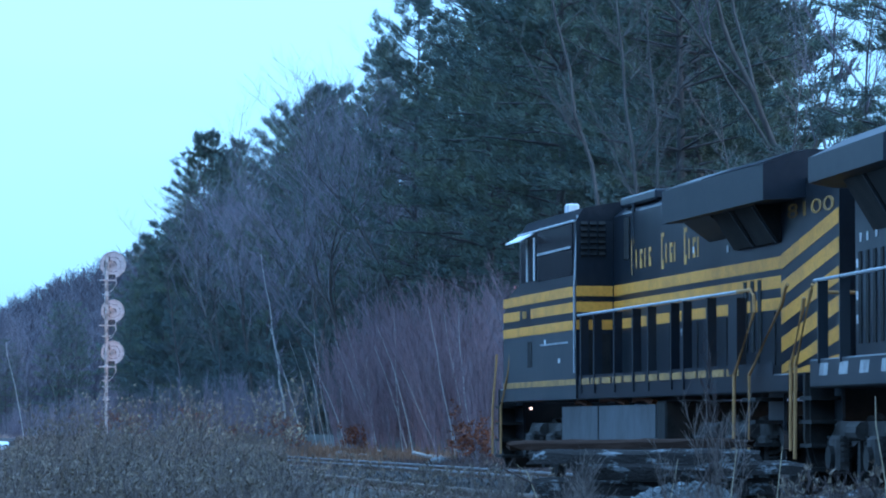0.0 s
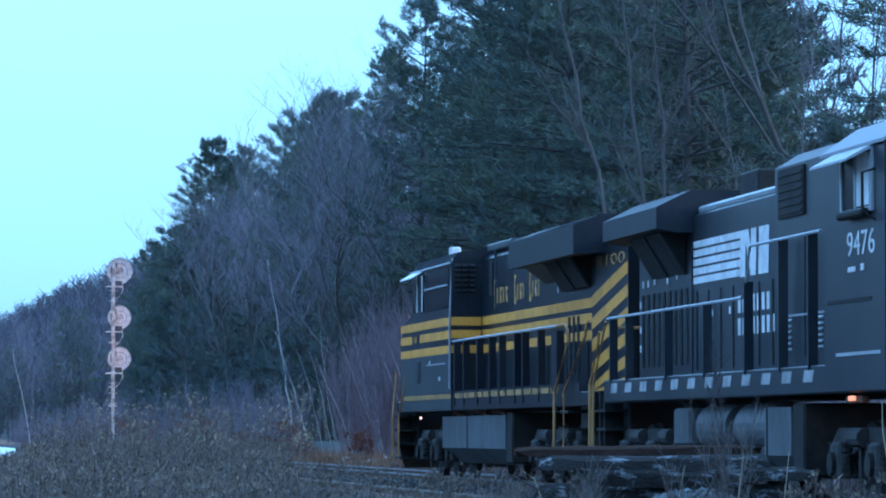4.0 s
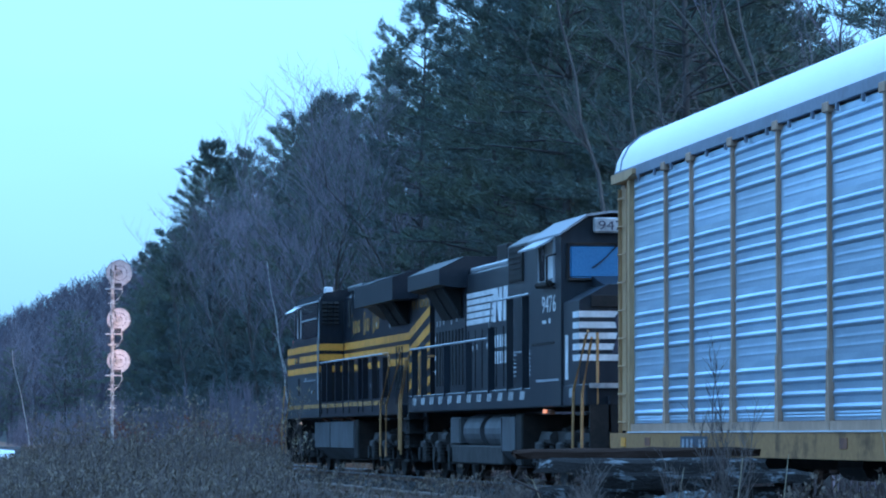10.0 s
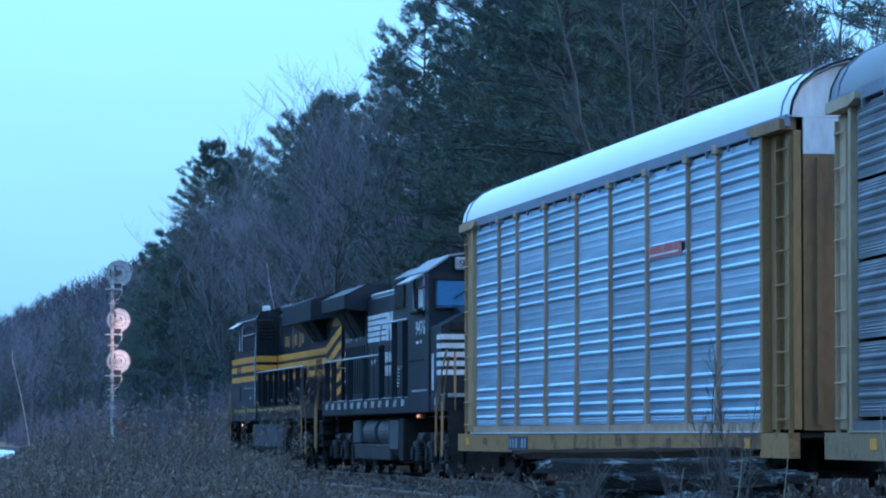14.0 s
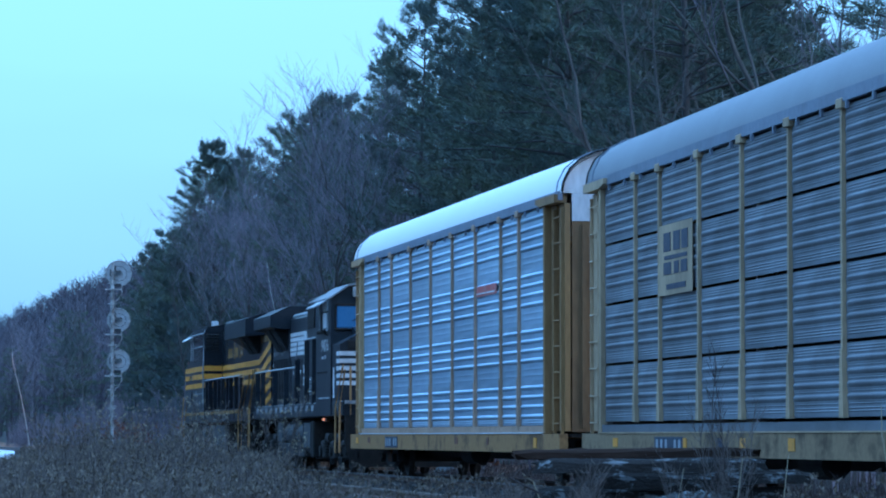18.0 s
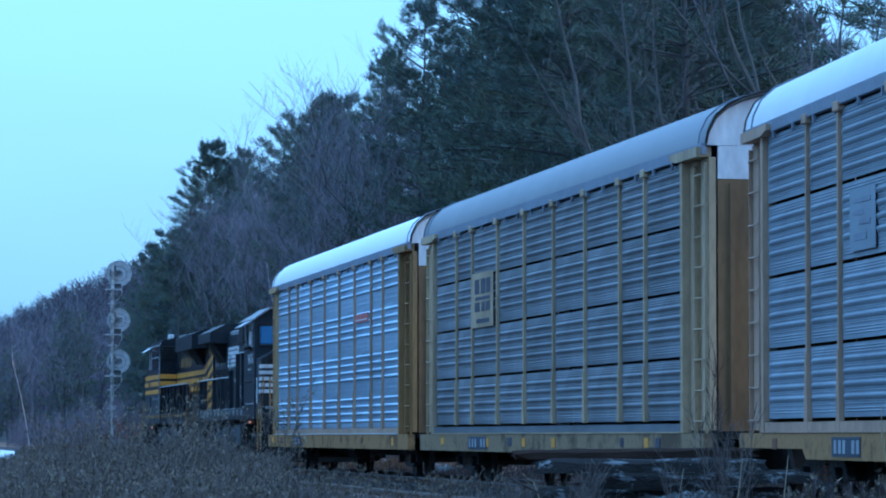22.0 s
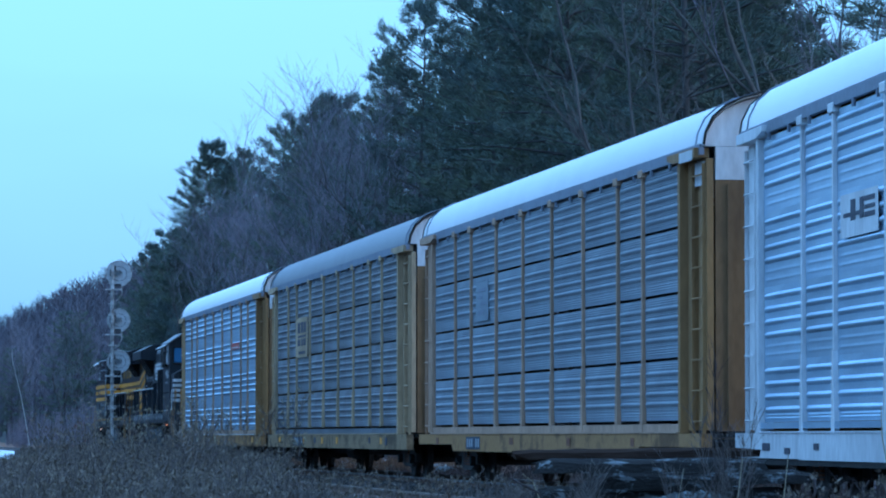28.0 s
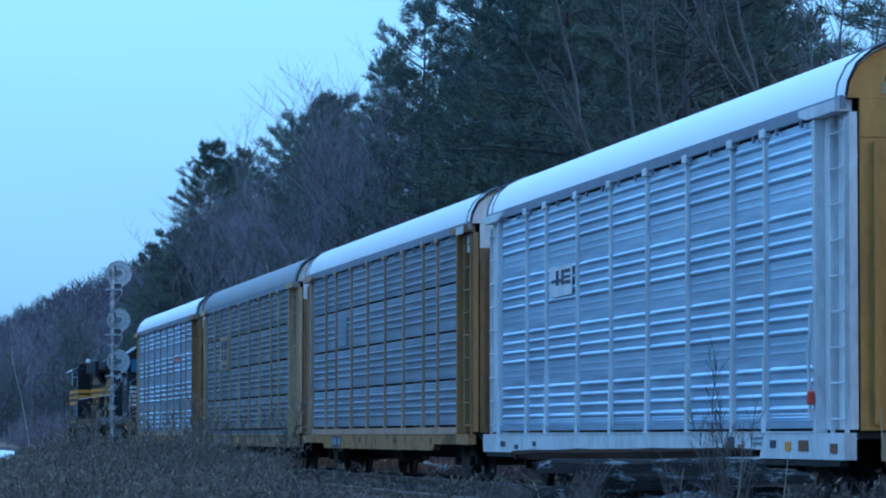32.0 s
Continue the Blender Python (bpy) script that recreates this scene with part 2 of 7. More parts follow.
M_GROOF = mat("dull_grey_roof_sheet", (0.26, 0.27, 0.29), 0.6, dirt=(0.21, 0.215, 0.23), amount=0.5, scale=0.5, fine=70, bump=0.0)
M_LROOF = mat("pale_grey_roof_sheet", (0.78, 0.785, 0.79), 0.5, dirt=(0.66, 0.665, 0.67), amount=0.5, scale=0.5, fine=70, bump=0.0)
M_FASCIA = mat("grey_roof_rail", (0.22, 0.24, 0.30), 0.6, dirt=(0.15, 0.155, 0.18), scale=1, fine=12, bump=0.04)
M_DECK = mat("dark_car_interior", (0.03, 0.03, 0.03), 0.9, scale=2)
M_RED = mat("faded_red_decal", (0.45, 0.09, 0.07), 0.6, dirt=(0.42, 0.22, 0.20), amount=0.7, scale=5, fine=20, bump=0.02)
M_REDWHEEL = mat("red_handbrake_paint", (0.55, 0.05, 0.03), 0.5, scale=5, bump=0.03)
M_DARKINK = mat("dark_blue_black_decal", (0.035, 0.035, 0.06), 0.6, dirt=(0.09, 0.09, 0.11), scale=4, bump=0.02)
M_PLATE = mat("dull_blue_plate", (0.045, 0.055, 0.08), 0.6, scale=4, bump=0.02)
M_MASTPAINT = mat("aluminium_signal_paint", (0.60, 0.58, 0.56), 0.5, 0.15, dirt=(0.20, 0.17, 0.15), amount=0.85, scale=5, fine=22, bump=0.05)
M_DISC = mat("pale_signal_disc", (0.60, 0.60, 0.61), 0.6, 0.1, dirt=(0.40, 0.38, 0.37), amount=0.6, scale=3, fine=20, bump=0.03)
M_SIGBLACK = mat("black_signal_housing", (0.05, 0.05, 0.055), 0.55, scale=4, bump=0.05)

M_BARK = mat("pine_bark", (0.066, 0.062, 0.062), 0.95, dirt=(0.092, 0.086, 0.085), amount=0.8, scale=4, fine=18, bump=0.6, stretch=(1, 1, 0.3))
# blue haze over the woods is put into these needle and twig colours
M_NEEDLE = mat("pine_needles", (0.100, 0.128, 0.118), 0.75, dirt=(0.128, 0.148, 0.094), amount=0.9, scale=0.3, fine=2, bump=0.0, vary=0.2, island=True, spec=0.25)
M_NEEDLEFAR = mat("hazy_pine_needles", (0.105, 0.130, 0.130), 0.8, dirt=(0.128, 0.148, 0.122), amount=0.9, scale=0.3, fine=2, bump=0.0, vary=0.2, island=True, spec=0.2)
M_TWIG = mat("grey_brown_twigs", (0.215, 0.192, 0.225), 0.9, spec=0.12, dirt=(0.26, 0.238, 0.268), amount=0.7, scale=1.5, fine=8, bump=0.0, vary=0.25, island=True)
M_REDTWIG = mat("reddish_sapling_twigs", (0.225, 0.160, 0.175), 0.85, spec=0.12, dirt=(0.255, 0.215, 0.228), amount=0.7, scale=1.2, fine=8, bump=0.0, vary=0.3, island=True)
M_GREYTRUNK = mat("smooth_grey_bark", (0.135, 0.128, 0.12), 0.9, spec=0.2, dirt=(0.085, 0.078, 0.075), amount=0.8, scale=3, fine=14, bump=0.2, stretch=(1, 1, 0.3))
M_BIRCH = mat("white_birch_bark", (0.50, 0.485, 0.46), 0.8, dirt=(0.22, 0.20, 0.18), amount=0.9, scale=3.5, fine=16, bump=0.2, stretch=(0.4, 0.4, 2.2), contrast=(0.53, 0.62))
M_WEED = mat("dead_weed_stalks", (0.180, 0.150, 0.132), 0.9, spec=0.15, dirt=(0.11, 0.092, 0.083), amount=0.8, scale=1, fine=8, bump=0.0, vary=0.4, island=True)
M_SEED = mat("dry_seed_heads", (0.22, 0.18, 0.135), 0.95, spec=0.15, dirt=(0.14, 0.115, 0.095), amount=0.8, scale=2, fine=10, bump=0.0, vary=0.4, island=True)
M_STRAW = mat("bleached_grass", (0.42, 0.36, 0.24), 0.9, dirt=(0.30, 0.24, 0.15), scale=2, fine=8, bump=0.0, vary=0.3, island=True)
M_RUSSET = mat("russet_dead_leaves", (0.22, 0.085, 0.045), 0.9, dirt=(0.15, 0.075, 0.045), scale=2, fine=8, bump=0.0, vary=0.4, island=True)
M_ORANGEGRASS = mat("orange_dead_grass", (0.25, 0.145, 0.085), 0.95, dirt=(0.19, 0.125, 0.085), scale=1, fine=8, bump=0.0, vary=0.35, island=True)
M_CABSLATE = mat("slate_cab_side_paint", (0.042, 0.049, 0.058), 0.38, spec=0.3, dirt=(0.066, 0.068, 0.072), amount=0.7, scale=0.9, fine=14, bump=0.02, stretch=(1, 1, 0.45))
M_DULLGOLD = mat("dusty_gold_sill_paint", (0.40, 0.24, 0.075), 0.6, spec=0.2, dirt=(0.20, 0.13, 0.06), amount=0.8, scale=2.5, fine=18, bump=0.03)
M_DULLWHITE = mat("dusty_white_marking", (0.42, 0.42, 0.42), 0.6, dirt=(0.20, 0.20, 0.20), amount=0.8, scale=3, fine=18, bump=0.02)


# ---- mesh helpers ----
def link_mesh(name, me, material, parent=None, label=""):
    ob = new(name, me)
    if material and not me.materials:
        me.materials.append(material)
    if parent:
        ob.parent = parent
    return tagged(ob, label)


def part(name, bm, material, parent, label="", smooth=False):
    """Links a bmesh as one mesh object under a thing or a part."""
    me = bpy.data.meshes.new(name)
    bm.normal_update()
    bm.to_mesh(me)
    bm.free()
    if smooth:
        me.polygons.foreach_set("use_smooth", [True] * len(me.polygons))
    return link_mesh(name, me, material, parent, label)


def raw(name, verts, faces, material, parent=None, label="", smooth=False):
    """Links arrays of vertices and of equal-sided faces as one mesh object."""
    me = raw_mesh(name, verts, faces, smooth)
    return link_mesh(name, me, material, parent, label)


def raw_mesh(name, verts, faces, smooth=False):
    v, f = np.asarray(verts, np.float32), np.asarray(faces, np.int32)
    k = f.shape[1]
    me = bpy.data.meshes.new(name)
    me.vertices.add(len(v))
    me.vertices.foreach_set("co", v.ravel())
    me.loops.add(f.size)
    me.loops.foreach_set("vertex_index", f.ravel())
    me.polygons.add(len(f))
    me.polygons.foreach_set("loop_start", np.arange(0, f.size, k, dtype=np.int32))
    me.polygons.foreach_set("use_smooth", np.full(len(f), smooth))
    me.update(calc_edges=True)
    return me


def thing(name, m, label, category, group="", kind=""):
    ob = new(name)
    ob.matrix_basis = m
    return tagged(ob, label, category, group, kind)


def box(bm, x0, x1, y0, y1, z0, z1, bevel=0.0):
    c = [(x, y, z) for z in (z0, z1) for y in (y0, y1) for x in (x0, x1)]
    v = [bm.verts.new(p) for p in c]
    faces = [bm.faces.new([v[i] for i in q]) for q in ((0, 2, 3, 1), (4, 5, 7, 6), (0, 1, 5, 4), (2, 6, 7, 3), (0, 4, 6, 2), (1, 3, 7, 5))]
    if bevel:
        edges = list({e for f in faces for e in f.edges})
        bmesh.ops.bevel(bm, geom=edges, offset=bevel, segments=1, affect="EDGES", profile=0.5)
    return bm


def prism(bm, outline, axis, a, b):
    """A straight prism: a closed outline in the plane across the axis, from a to b along it."""
    order = {"x": lambda u, v, w: (w, u, v), "y": lambda u, v, w: (u, w, v), "z": lambda u, v, w: (u, v, w)}[axis]
    lo = [bm.verts.new(order(u, v, a)) for u, v in outline]
    hi = [bm.verts.new(order(u, v, b)) for u, v in outline]
    made = [bm.faces.new(lo), bm.faces.new(hi)]
    n = len(outline)
    for i in range(n):
        made.append(bm.faces.new((lo[i], lo[(i + 1) % n], hi[(i + 1) % n], hi[i])))
    bmesh.ops.recalc_face_normals(bm, faces=made)
    return bm


def tube(bm, points, radius, sides=6, tip=None):
    """A round bar along a line of points."""
    pts = [Vector(p) for p in points]
    rings = []
    for i, p in enumerate(pts):
        d = (pts[min(i + 1, len(pts) - 1)] - pts[max(i - 1, 0)]).normalized()
        u = d.orthogonal().normalized() if abs(d.z) < 0.9 else Vector((1, 0, 0))
        u = (u - d * u.dot(d)).normalized()
        w = d.cross(u)
        r = radius if tip is None else radius + (tip - radius) * i / (len(pts) - 1)
        rings.append([bm.verts.new(p + (u * math.cos(a) + w * math.sin(a)) * r) for a in (2 * math.pi * k / sides for k in range(sides))])
    made = []
    for lo, hi in zip(rings, rings[1:]):
        for k in range(sides):
            made.append(bm.faces.new((lo[k], lo[(k + 1) % sides], hi[(k + 1) % sides], hi[k])))
    made += [bm.faces.new(rings[0][::-1]), bm.faces.new(rings[-1])]
    return bm


def words(name, text, height, m, material, parent, depth=0.004, width=None):
    """Lettering in the built-in font, as a thin mesh."""
    cu = bpy.data.curves.new(name, "FONT")
    cu.body, cu.size, cu.extrude = text, height / 0.72, depth
    cu.resolution_u = 3
    tmp = bpy.data.objects.new(name, cu)
    scene.collection.objects.link(tmp)
    bpy.context.view_layer.update()
    me = bpy.data.meshes.new_from_object(tmp.evaluated_get(bpy.context.evaluated_depsgraph_get()))
    bpy.data.objects.remove(tmp)
    xs = [v.co.x for v in me.vertices]
    k = width / (max(xs) - min(xs)) if width else 1
    me.transform(m @ Matrix.Diagonal((k, 1, 1, 1)) @ Matrix.Translation((-min(xs), 0, 0)))
    # each character is a piece of its own
    bm = bmesh.new()
    bm.from_mesh(me)
    left = set(bm.verts)
    while left:
        island, todo = set(), [left.pop()]
        while todo:
            v = todo.pop()
            island.add(v)
            for e in v.link_edges:
                o = e.other_vert(v)
                if o in left:
                    left.discard(o)
                    todo.append(o)
        index = {v: k for k, v in enumerate(island)}
        faces = {f for v in island for f in v.link_faces}
        one = bpy.data.meshes.new(name)
        one.from_pydata([v.co[:] for v in island], [], [[index[v] for v in f.verts] for f in faces])
        link_mesh(name, one, material, parent)
    bm.free()


B = bmesh.new

# ---- ground, track bed and rails ----
def height(x, y):
    """Level of the ground: flat by the line, a bank behind it, a wooded hill far off."""
    z = 0.16
    bed = max(0.0, 1 - max(0.0, abs(x - 12.6) - 3.4) / 1.6)
    z += 0.10 * bed
    if x > 17.5:
        z += min(0.9, (x - 17.5) * 0.22)
    # added rise, out of view on the left, cuts low sky light
    if x < -24:
        z += 17.0 * min(1.0, (-24 - x) / 36.0) ** 1.4
    far = min(1.0, max(0.0, (y - 430) / 330))
    side = min(1.0, max(0.0, (x - 4 - (y - 430) * 0.016) / 48.0))
    z += 26.0 * far * far * (3 - 2 * far) * side ** 0.8
    z += 0.06 * noise.noise((x * 0.35, y * 0.35, 0)) * (1 - bed)
    return z


def ground_grid():
    xs = [-2600, -900, -300, -120, -75, -60, -50, -42, -36, -30, -25] + [-20 + 2 * i for i in range(13)] + [6.5 + i for i in range(15)] + [22 + 3 * i for i in range(10)] + [54, 62, 72, 84, 100, 130, 200, 400, 1000, 2600]
    ys = [-2600, -600, -150, -60, -20] + [5 * i for i in range(41)] + [210 + 12 * i for i in range(18)] + [430 + 25 * i for i in range(18)] + [950, 1200, 1700, 2600, 3500]
    v = [(x, y, height(x, y)) for y in ys for x in xs]
    n = len(xs)
    f = [(j * n + i, j * n + i + 1, j * n + n + i + 1, j * n + n + i) for j in range(len(ys) - 1) for i in range(n - 1)]
    ob = raw("ground", v, f, M_GROUND, smooth=True)
    me = ob.data
    me.materials.append(M_LITTER)
    me.materials.append(M_HILL)
    me.materials.append(M_BANKSHADE)
    # the bank behind the near track gets the colour with painted shade
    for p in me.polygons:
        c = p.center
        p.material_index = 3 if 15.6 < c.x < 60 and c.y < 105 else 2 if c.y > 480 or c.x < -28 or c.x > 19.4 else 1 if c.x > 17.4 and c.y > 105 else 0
    return tagged(ob, "weedy flat ground rising to a leaf-strewn bank", "ground", kind="structure")


ground_grid()


def ballast_bed():
    bm = B()
    sweep(bm, [(-3.33, 0.15), (-1.83, 0.34), (1.87, 0.34), (3.37, 0.15)], -120, 700)
    tagged(part("track_bed", bm, M_BALLAST, None), "bed of grey crushed stone under the main line", "track bed", kind="structure")


ballast_bed()


WEB = [(-0.07, 0.34), (0.07, 0.34), (0.07, 0.352), (0.012, 0.372), (0.012, 0.455), (-0.012, 0.455), (-0.012, 0.372), (-0.07, 0.352)]
HEAD = [(-0.036, 0.456), (0.036, 0.456), (0.036, 0.490), (0.028, RAIL), (-0.028, RAIL), (-0.036, 0.490)]


def rail(u):
    """A flat-bottomed rail of the main line: foot and web, the head a part of its own."""
    ob = thing("rail", pose(0, 0, 0), "steel rail with a polished head on wooden ties", "rail", "rails")
    part("web", sweep(B(), WEB, -120, 700, u), M_RAIL, ob)
    part("head", sweep(B(), HEAD, -120, 700, u), M_RAILTOP, ob, "rail head")


rail(-0.755)
rail(0.755)
old = thing("rail", pose(9.45, 0, 0), "dull disused rail lying in the weeds", "rail", "rails")
part("web", prism(B(), WEB, "y", 43, 150), M_RAIL, old)
part("head", prism(B(), HEAD, "y", 43, 150), M_OLDRAIL, old, "rail head")


def loose_ballast(n=11000):
    """Broken stone along the shoulder of the bed that lies nearest."""
    g = np.random.default_rng(17)
    y = 34 + 66 * g.random(n) ** 1.3
    x = 9.7 + 5.0 * g.random(n)
    z = np.where(x < 10.4, 0.20, np.where(x < 11.9, 0.16 + (x - 10.4) * 0.127, 0.35))
    cube = np.array([(a, b, c) for a in (-1, 1) for b in (-1, 1) for c in (-1, 1)], float)
    quads = np.array([(0, 1, 3, 2), (4, 6, 7, 5), (0, 4, 5, 1), (2, 3, 7, 6), (0, 2, 6, 4), (1, 5, 7, 3)])
    turn = np.linalg.qr(g.normal(0, 1, (n, 3, 3)))[0]
    c = cube[None] * g.uniform(0.6, 1.2, (n, 8, 1)) * g.uniform(0.018, 0.042, (n, 1, 1))
    v = np.einsum("nij,njk->nik", c, turn) + np.stack([x, y, z], 1)[:, None]
    f = (quads[None] + 8 * np.arange(n)[:, None, None]).reshape(-1, 4)
    tagged(raw("loose_ballast", v.reshape(-1, 3), f, M_BALLASTSTONE), "loose broken grey stone along the track bed", "ballast", kind="stuff")


loose_ballast()

# ---- the train: every vehicle stands with its origin on the rails, its middle at y = 0, heading +Y ----
def plate_y(bm, x, y0, y1, z0, z1, t=0.006):
    """A thin plate on a side that looks towards -X."""
    return box(bm, x - t, x, min(y0, y1), max(y0, y1), z0, z1)


def wheelset(r, parent, y, gauge=0.755):
    """An axle with two flanged wheels; it turns about X."""
    bm = B()
    for s in (-1, 1):
        prof = [(0.02, 0.10), (0.05, r * 0.5), (0.03, r * 0.86), (0.0, r), (0.085, r), (0.10, r + 0.025), (0.13, r + 0.025), (0.135, r * 0.84), (0.10, r * 0.5), (0.135, 0.10)]
        n = 18
        rings = []
        for k in range(n):
            a = 2 * math.pi * k / n
            rings.append([bm.verts.new((s * (gauge + 0.06 - u), w * math.cos(a), w * math.sin(a))) for u, w in prof])
        for k in range(n):
            lo, hi = rings[k], rings[(k + 1) % n]
            for i in range(len(prof)):
                j = (i + 1) % len(prof)
                bm.faces.new((lo[i], lo[j], hi[j], hi[i]))
    tube(bm, [(-1.0, 0, 0), (1.0, 0, 0)], 0.085, 8)
    bmesh.ops.recalc_face_normals(bm, faces=bm.faces[:])
    ob = part("wheelset", bm, M_TRUCK, parent)
    ob.location = (0, y, r)
    return ob


AXLES = []


def freight_truck(parent, y):
    t = new("truck")
    t.parent = parent
    t.location = (0, y, 0)
    for s in (-1, 1):
        bm = B()
        prism(bm, [(-1.15, 0.52), (-1.0, 0.60), (-0.45, 0.74), (0.45, 0.74), (1.0, 0.60), (1.15, 0.52), (1.15, 0.36), (0.85, 0.34), (0.42, 0.24), (-0.42, 0.24), (-0.85, 0.34), (-1.15, 0.36)], "x", s * 1.0 - 0.06, s * 1.0 + 0.06)
        part("side_frame", bm, M_TRUCK, t)
        for k in (-1, 1):
            bm = B()
            tube(bm, [(s * 1.04, k * 0.86, 0.42), (s * 1.16, k * 0.86, 0.42)], 0.10, 10)
            part("bearing_cap", bm, M_GRIME, t)
            bm = B()
            for q in range(5):
                tube(bm, [(s * 1.03, k * 0.16, 0.34 + q * 0.055), (s * 1.03, k * 0.16, 0.37 + q * 0.055)], 0.075 + 0.012 * (q % 2), 8)
            part("spring", bm, M_RUST, t)
    bm = B()
    box(bm, -1.1, 1.1, -0.2, 0.2, 0.5, 0.72)
    part("bolster", bm, M_GRIME, t)
    for k in (-0.86, 0.86):
        AXLES.append((wheelset(0.42, t, k), k, 0.42))
    return t


def coupler(parent, y, d):
    bm = B()
    box(bm, -0.13, 0.13, min(y, y + d * 0.55), max(y, y + d * 0.55), 0.74, 0.98)
    prism(bm, [(-0.22, y + d * 0.5), (0.2, y + d * 0.5), (0.24, y + d * 0.78), (0.08, y + d * 0.86), (-0.16, y + d * 0.80)], "z", 0.70, 1.02)
    part("coupler", bm, M_RUST, parent)
    bm = B()
    tube(bm, [(-0.35, y, 0.8), (-0.36, y + d * 0.35, 0.45), (-0.3, y + d * 0.75, 0.4), (-0.2, y + d * 0.85, 0.55)], 0.03, 6)
    part("air_hose", bm, M_GRIME, parent)


def ladder_rungs(parent, x, y0, y1, zs, material):
    for z in zs:
        bm = B()
        tube(bm, [(x, y0, z), (x - 0.05, y0, z), (x - 0.05, y1, z), (x, y1, z)], 0.014, 5)
        part("rung", bm, material, parent)


# ---- the auto racks ----
POSTS = (8.92, 7.02, 4.19, 1.40, -1.40, -4.19, -7.02, -8.92)     # middles of the side posts
PANEL_END, BODY_END = 11.62, 13.20
ROWS_A = (4.885, 3.88, 2.89, 1.90, 1.10)
ROWS_B = (4.885, 3.95, 2.99, 2.03, 1.10)
PANELS = {}


def panel_mesh(style, row, width):
    """One corrugated sheet, its top at z = 0, its face at x = 0."""
    key = (style, row, round(width, 3))
    if key in PANELS:
        return PANELS[key]
    h = (ROWS_A if style == "A" else ROWS_B)
    h = h[row] - h[row + 1]
    prof = [(0.0, 0.0)]
    if style == "A":
        for z in (0.085, 0.255, 0.425, 0.595):
            if z + 0.10 < h:
                prof += [(0.0, -z), (-0.032, -z - 0.026), (-0.038, -z - 0.040), (-0.036, -z - 0.058), (-0.024, -z - 0.076), (0.0, -z - 0.088)]
        if row < 3:
            prof += [(0.0, -0.76), (-0.003, -0.79), (0.0, -0.82), (0.0, -0.87), (-0.003, -0.90), (0.0, -0.93)]
        else:
            prof += [(0.0, -0.69), (-0.006, -0.71), (0.0, -0.73), (-0.006, -0.75), (0.0, -0.77)]
        prof.append((0.0, -h))
    else:
        for z in (0.03, 0.065, 0.10):
            prof += [(0.0, -z), (-0.007, -z - 0.012), (0.0, -z - 0.026)]
        for k in range(4 if row else 5):
            z = (0.145 if row else 0.10) + 0.152 * k
            prof += [(0.0, -z), (-0.030, -z - 0.022), (-0.034, -z - 0.036), (-0.026, -z - 0.060), (-0.008, -z - 0.085), (-0.008, -z - 0.105), (0.0, -z - 0.112), (-0.006, -z - 0.124), (0.0, -z - 0.140)]
        z += 0.165
        while z + 0.05 < h - 0.045:
            prof += [(0.0, -z), (-0.007, -z - 0.012), (0.0, -z - 0.026)]
            z += 0.036
        prof.append((0.0, -h + 0.045))
    v, f = [], []
    # the ribs die away towards the sheet's leading end
    for u, w in prof:
        v += [(u, -width / 2, w), (u, width / 2 - 0.24, w), (u * 0.1, width / 2, w)]
    for i in range(len(prof) - 1):
        f += [(3 * i, 3 * i + 1, 3 * i + 4, 3 * i + 3), (3 * i + 1, 3 * i + 2, 3 * i + 5, 3 * i + 4)]
    # a folded edge behind gives the sheet its thickness
    n = len(v)
    v += [(0.02, -width / 2, 0), (0.02, width / 2, 0), (0.02, -width / 2, prof[-1][1]), (0.02, width / 2, prof[-1][1])]
    f += [(0, n, n + 1, 2), (3 * len(prof) - 3, 3 * len(prof) - 1, n + 3, n + 2), (n, n + 2, n + 3, n + 1)]
    PANELS[key] = raw_mesh("panel", v, f)
    return PANELS[key]


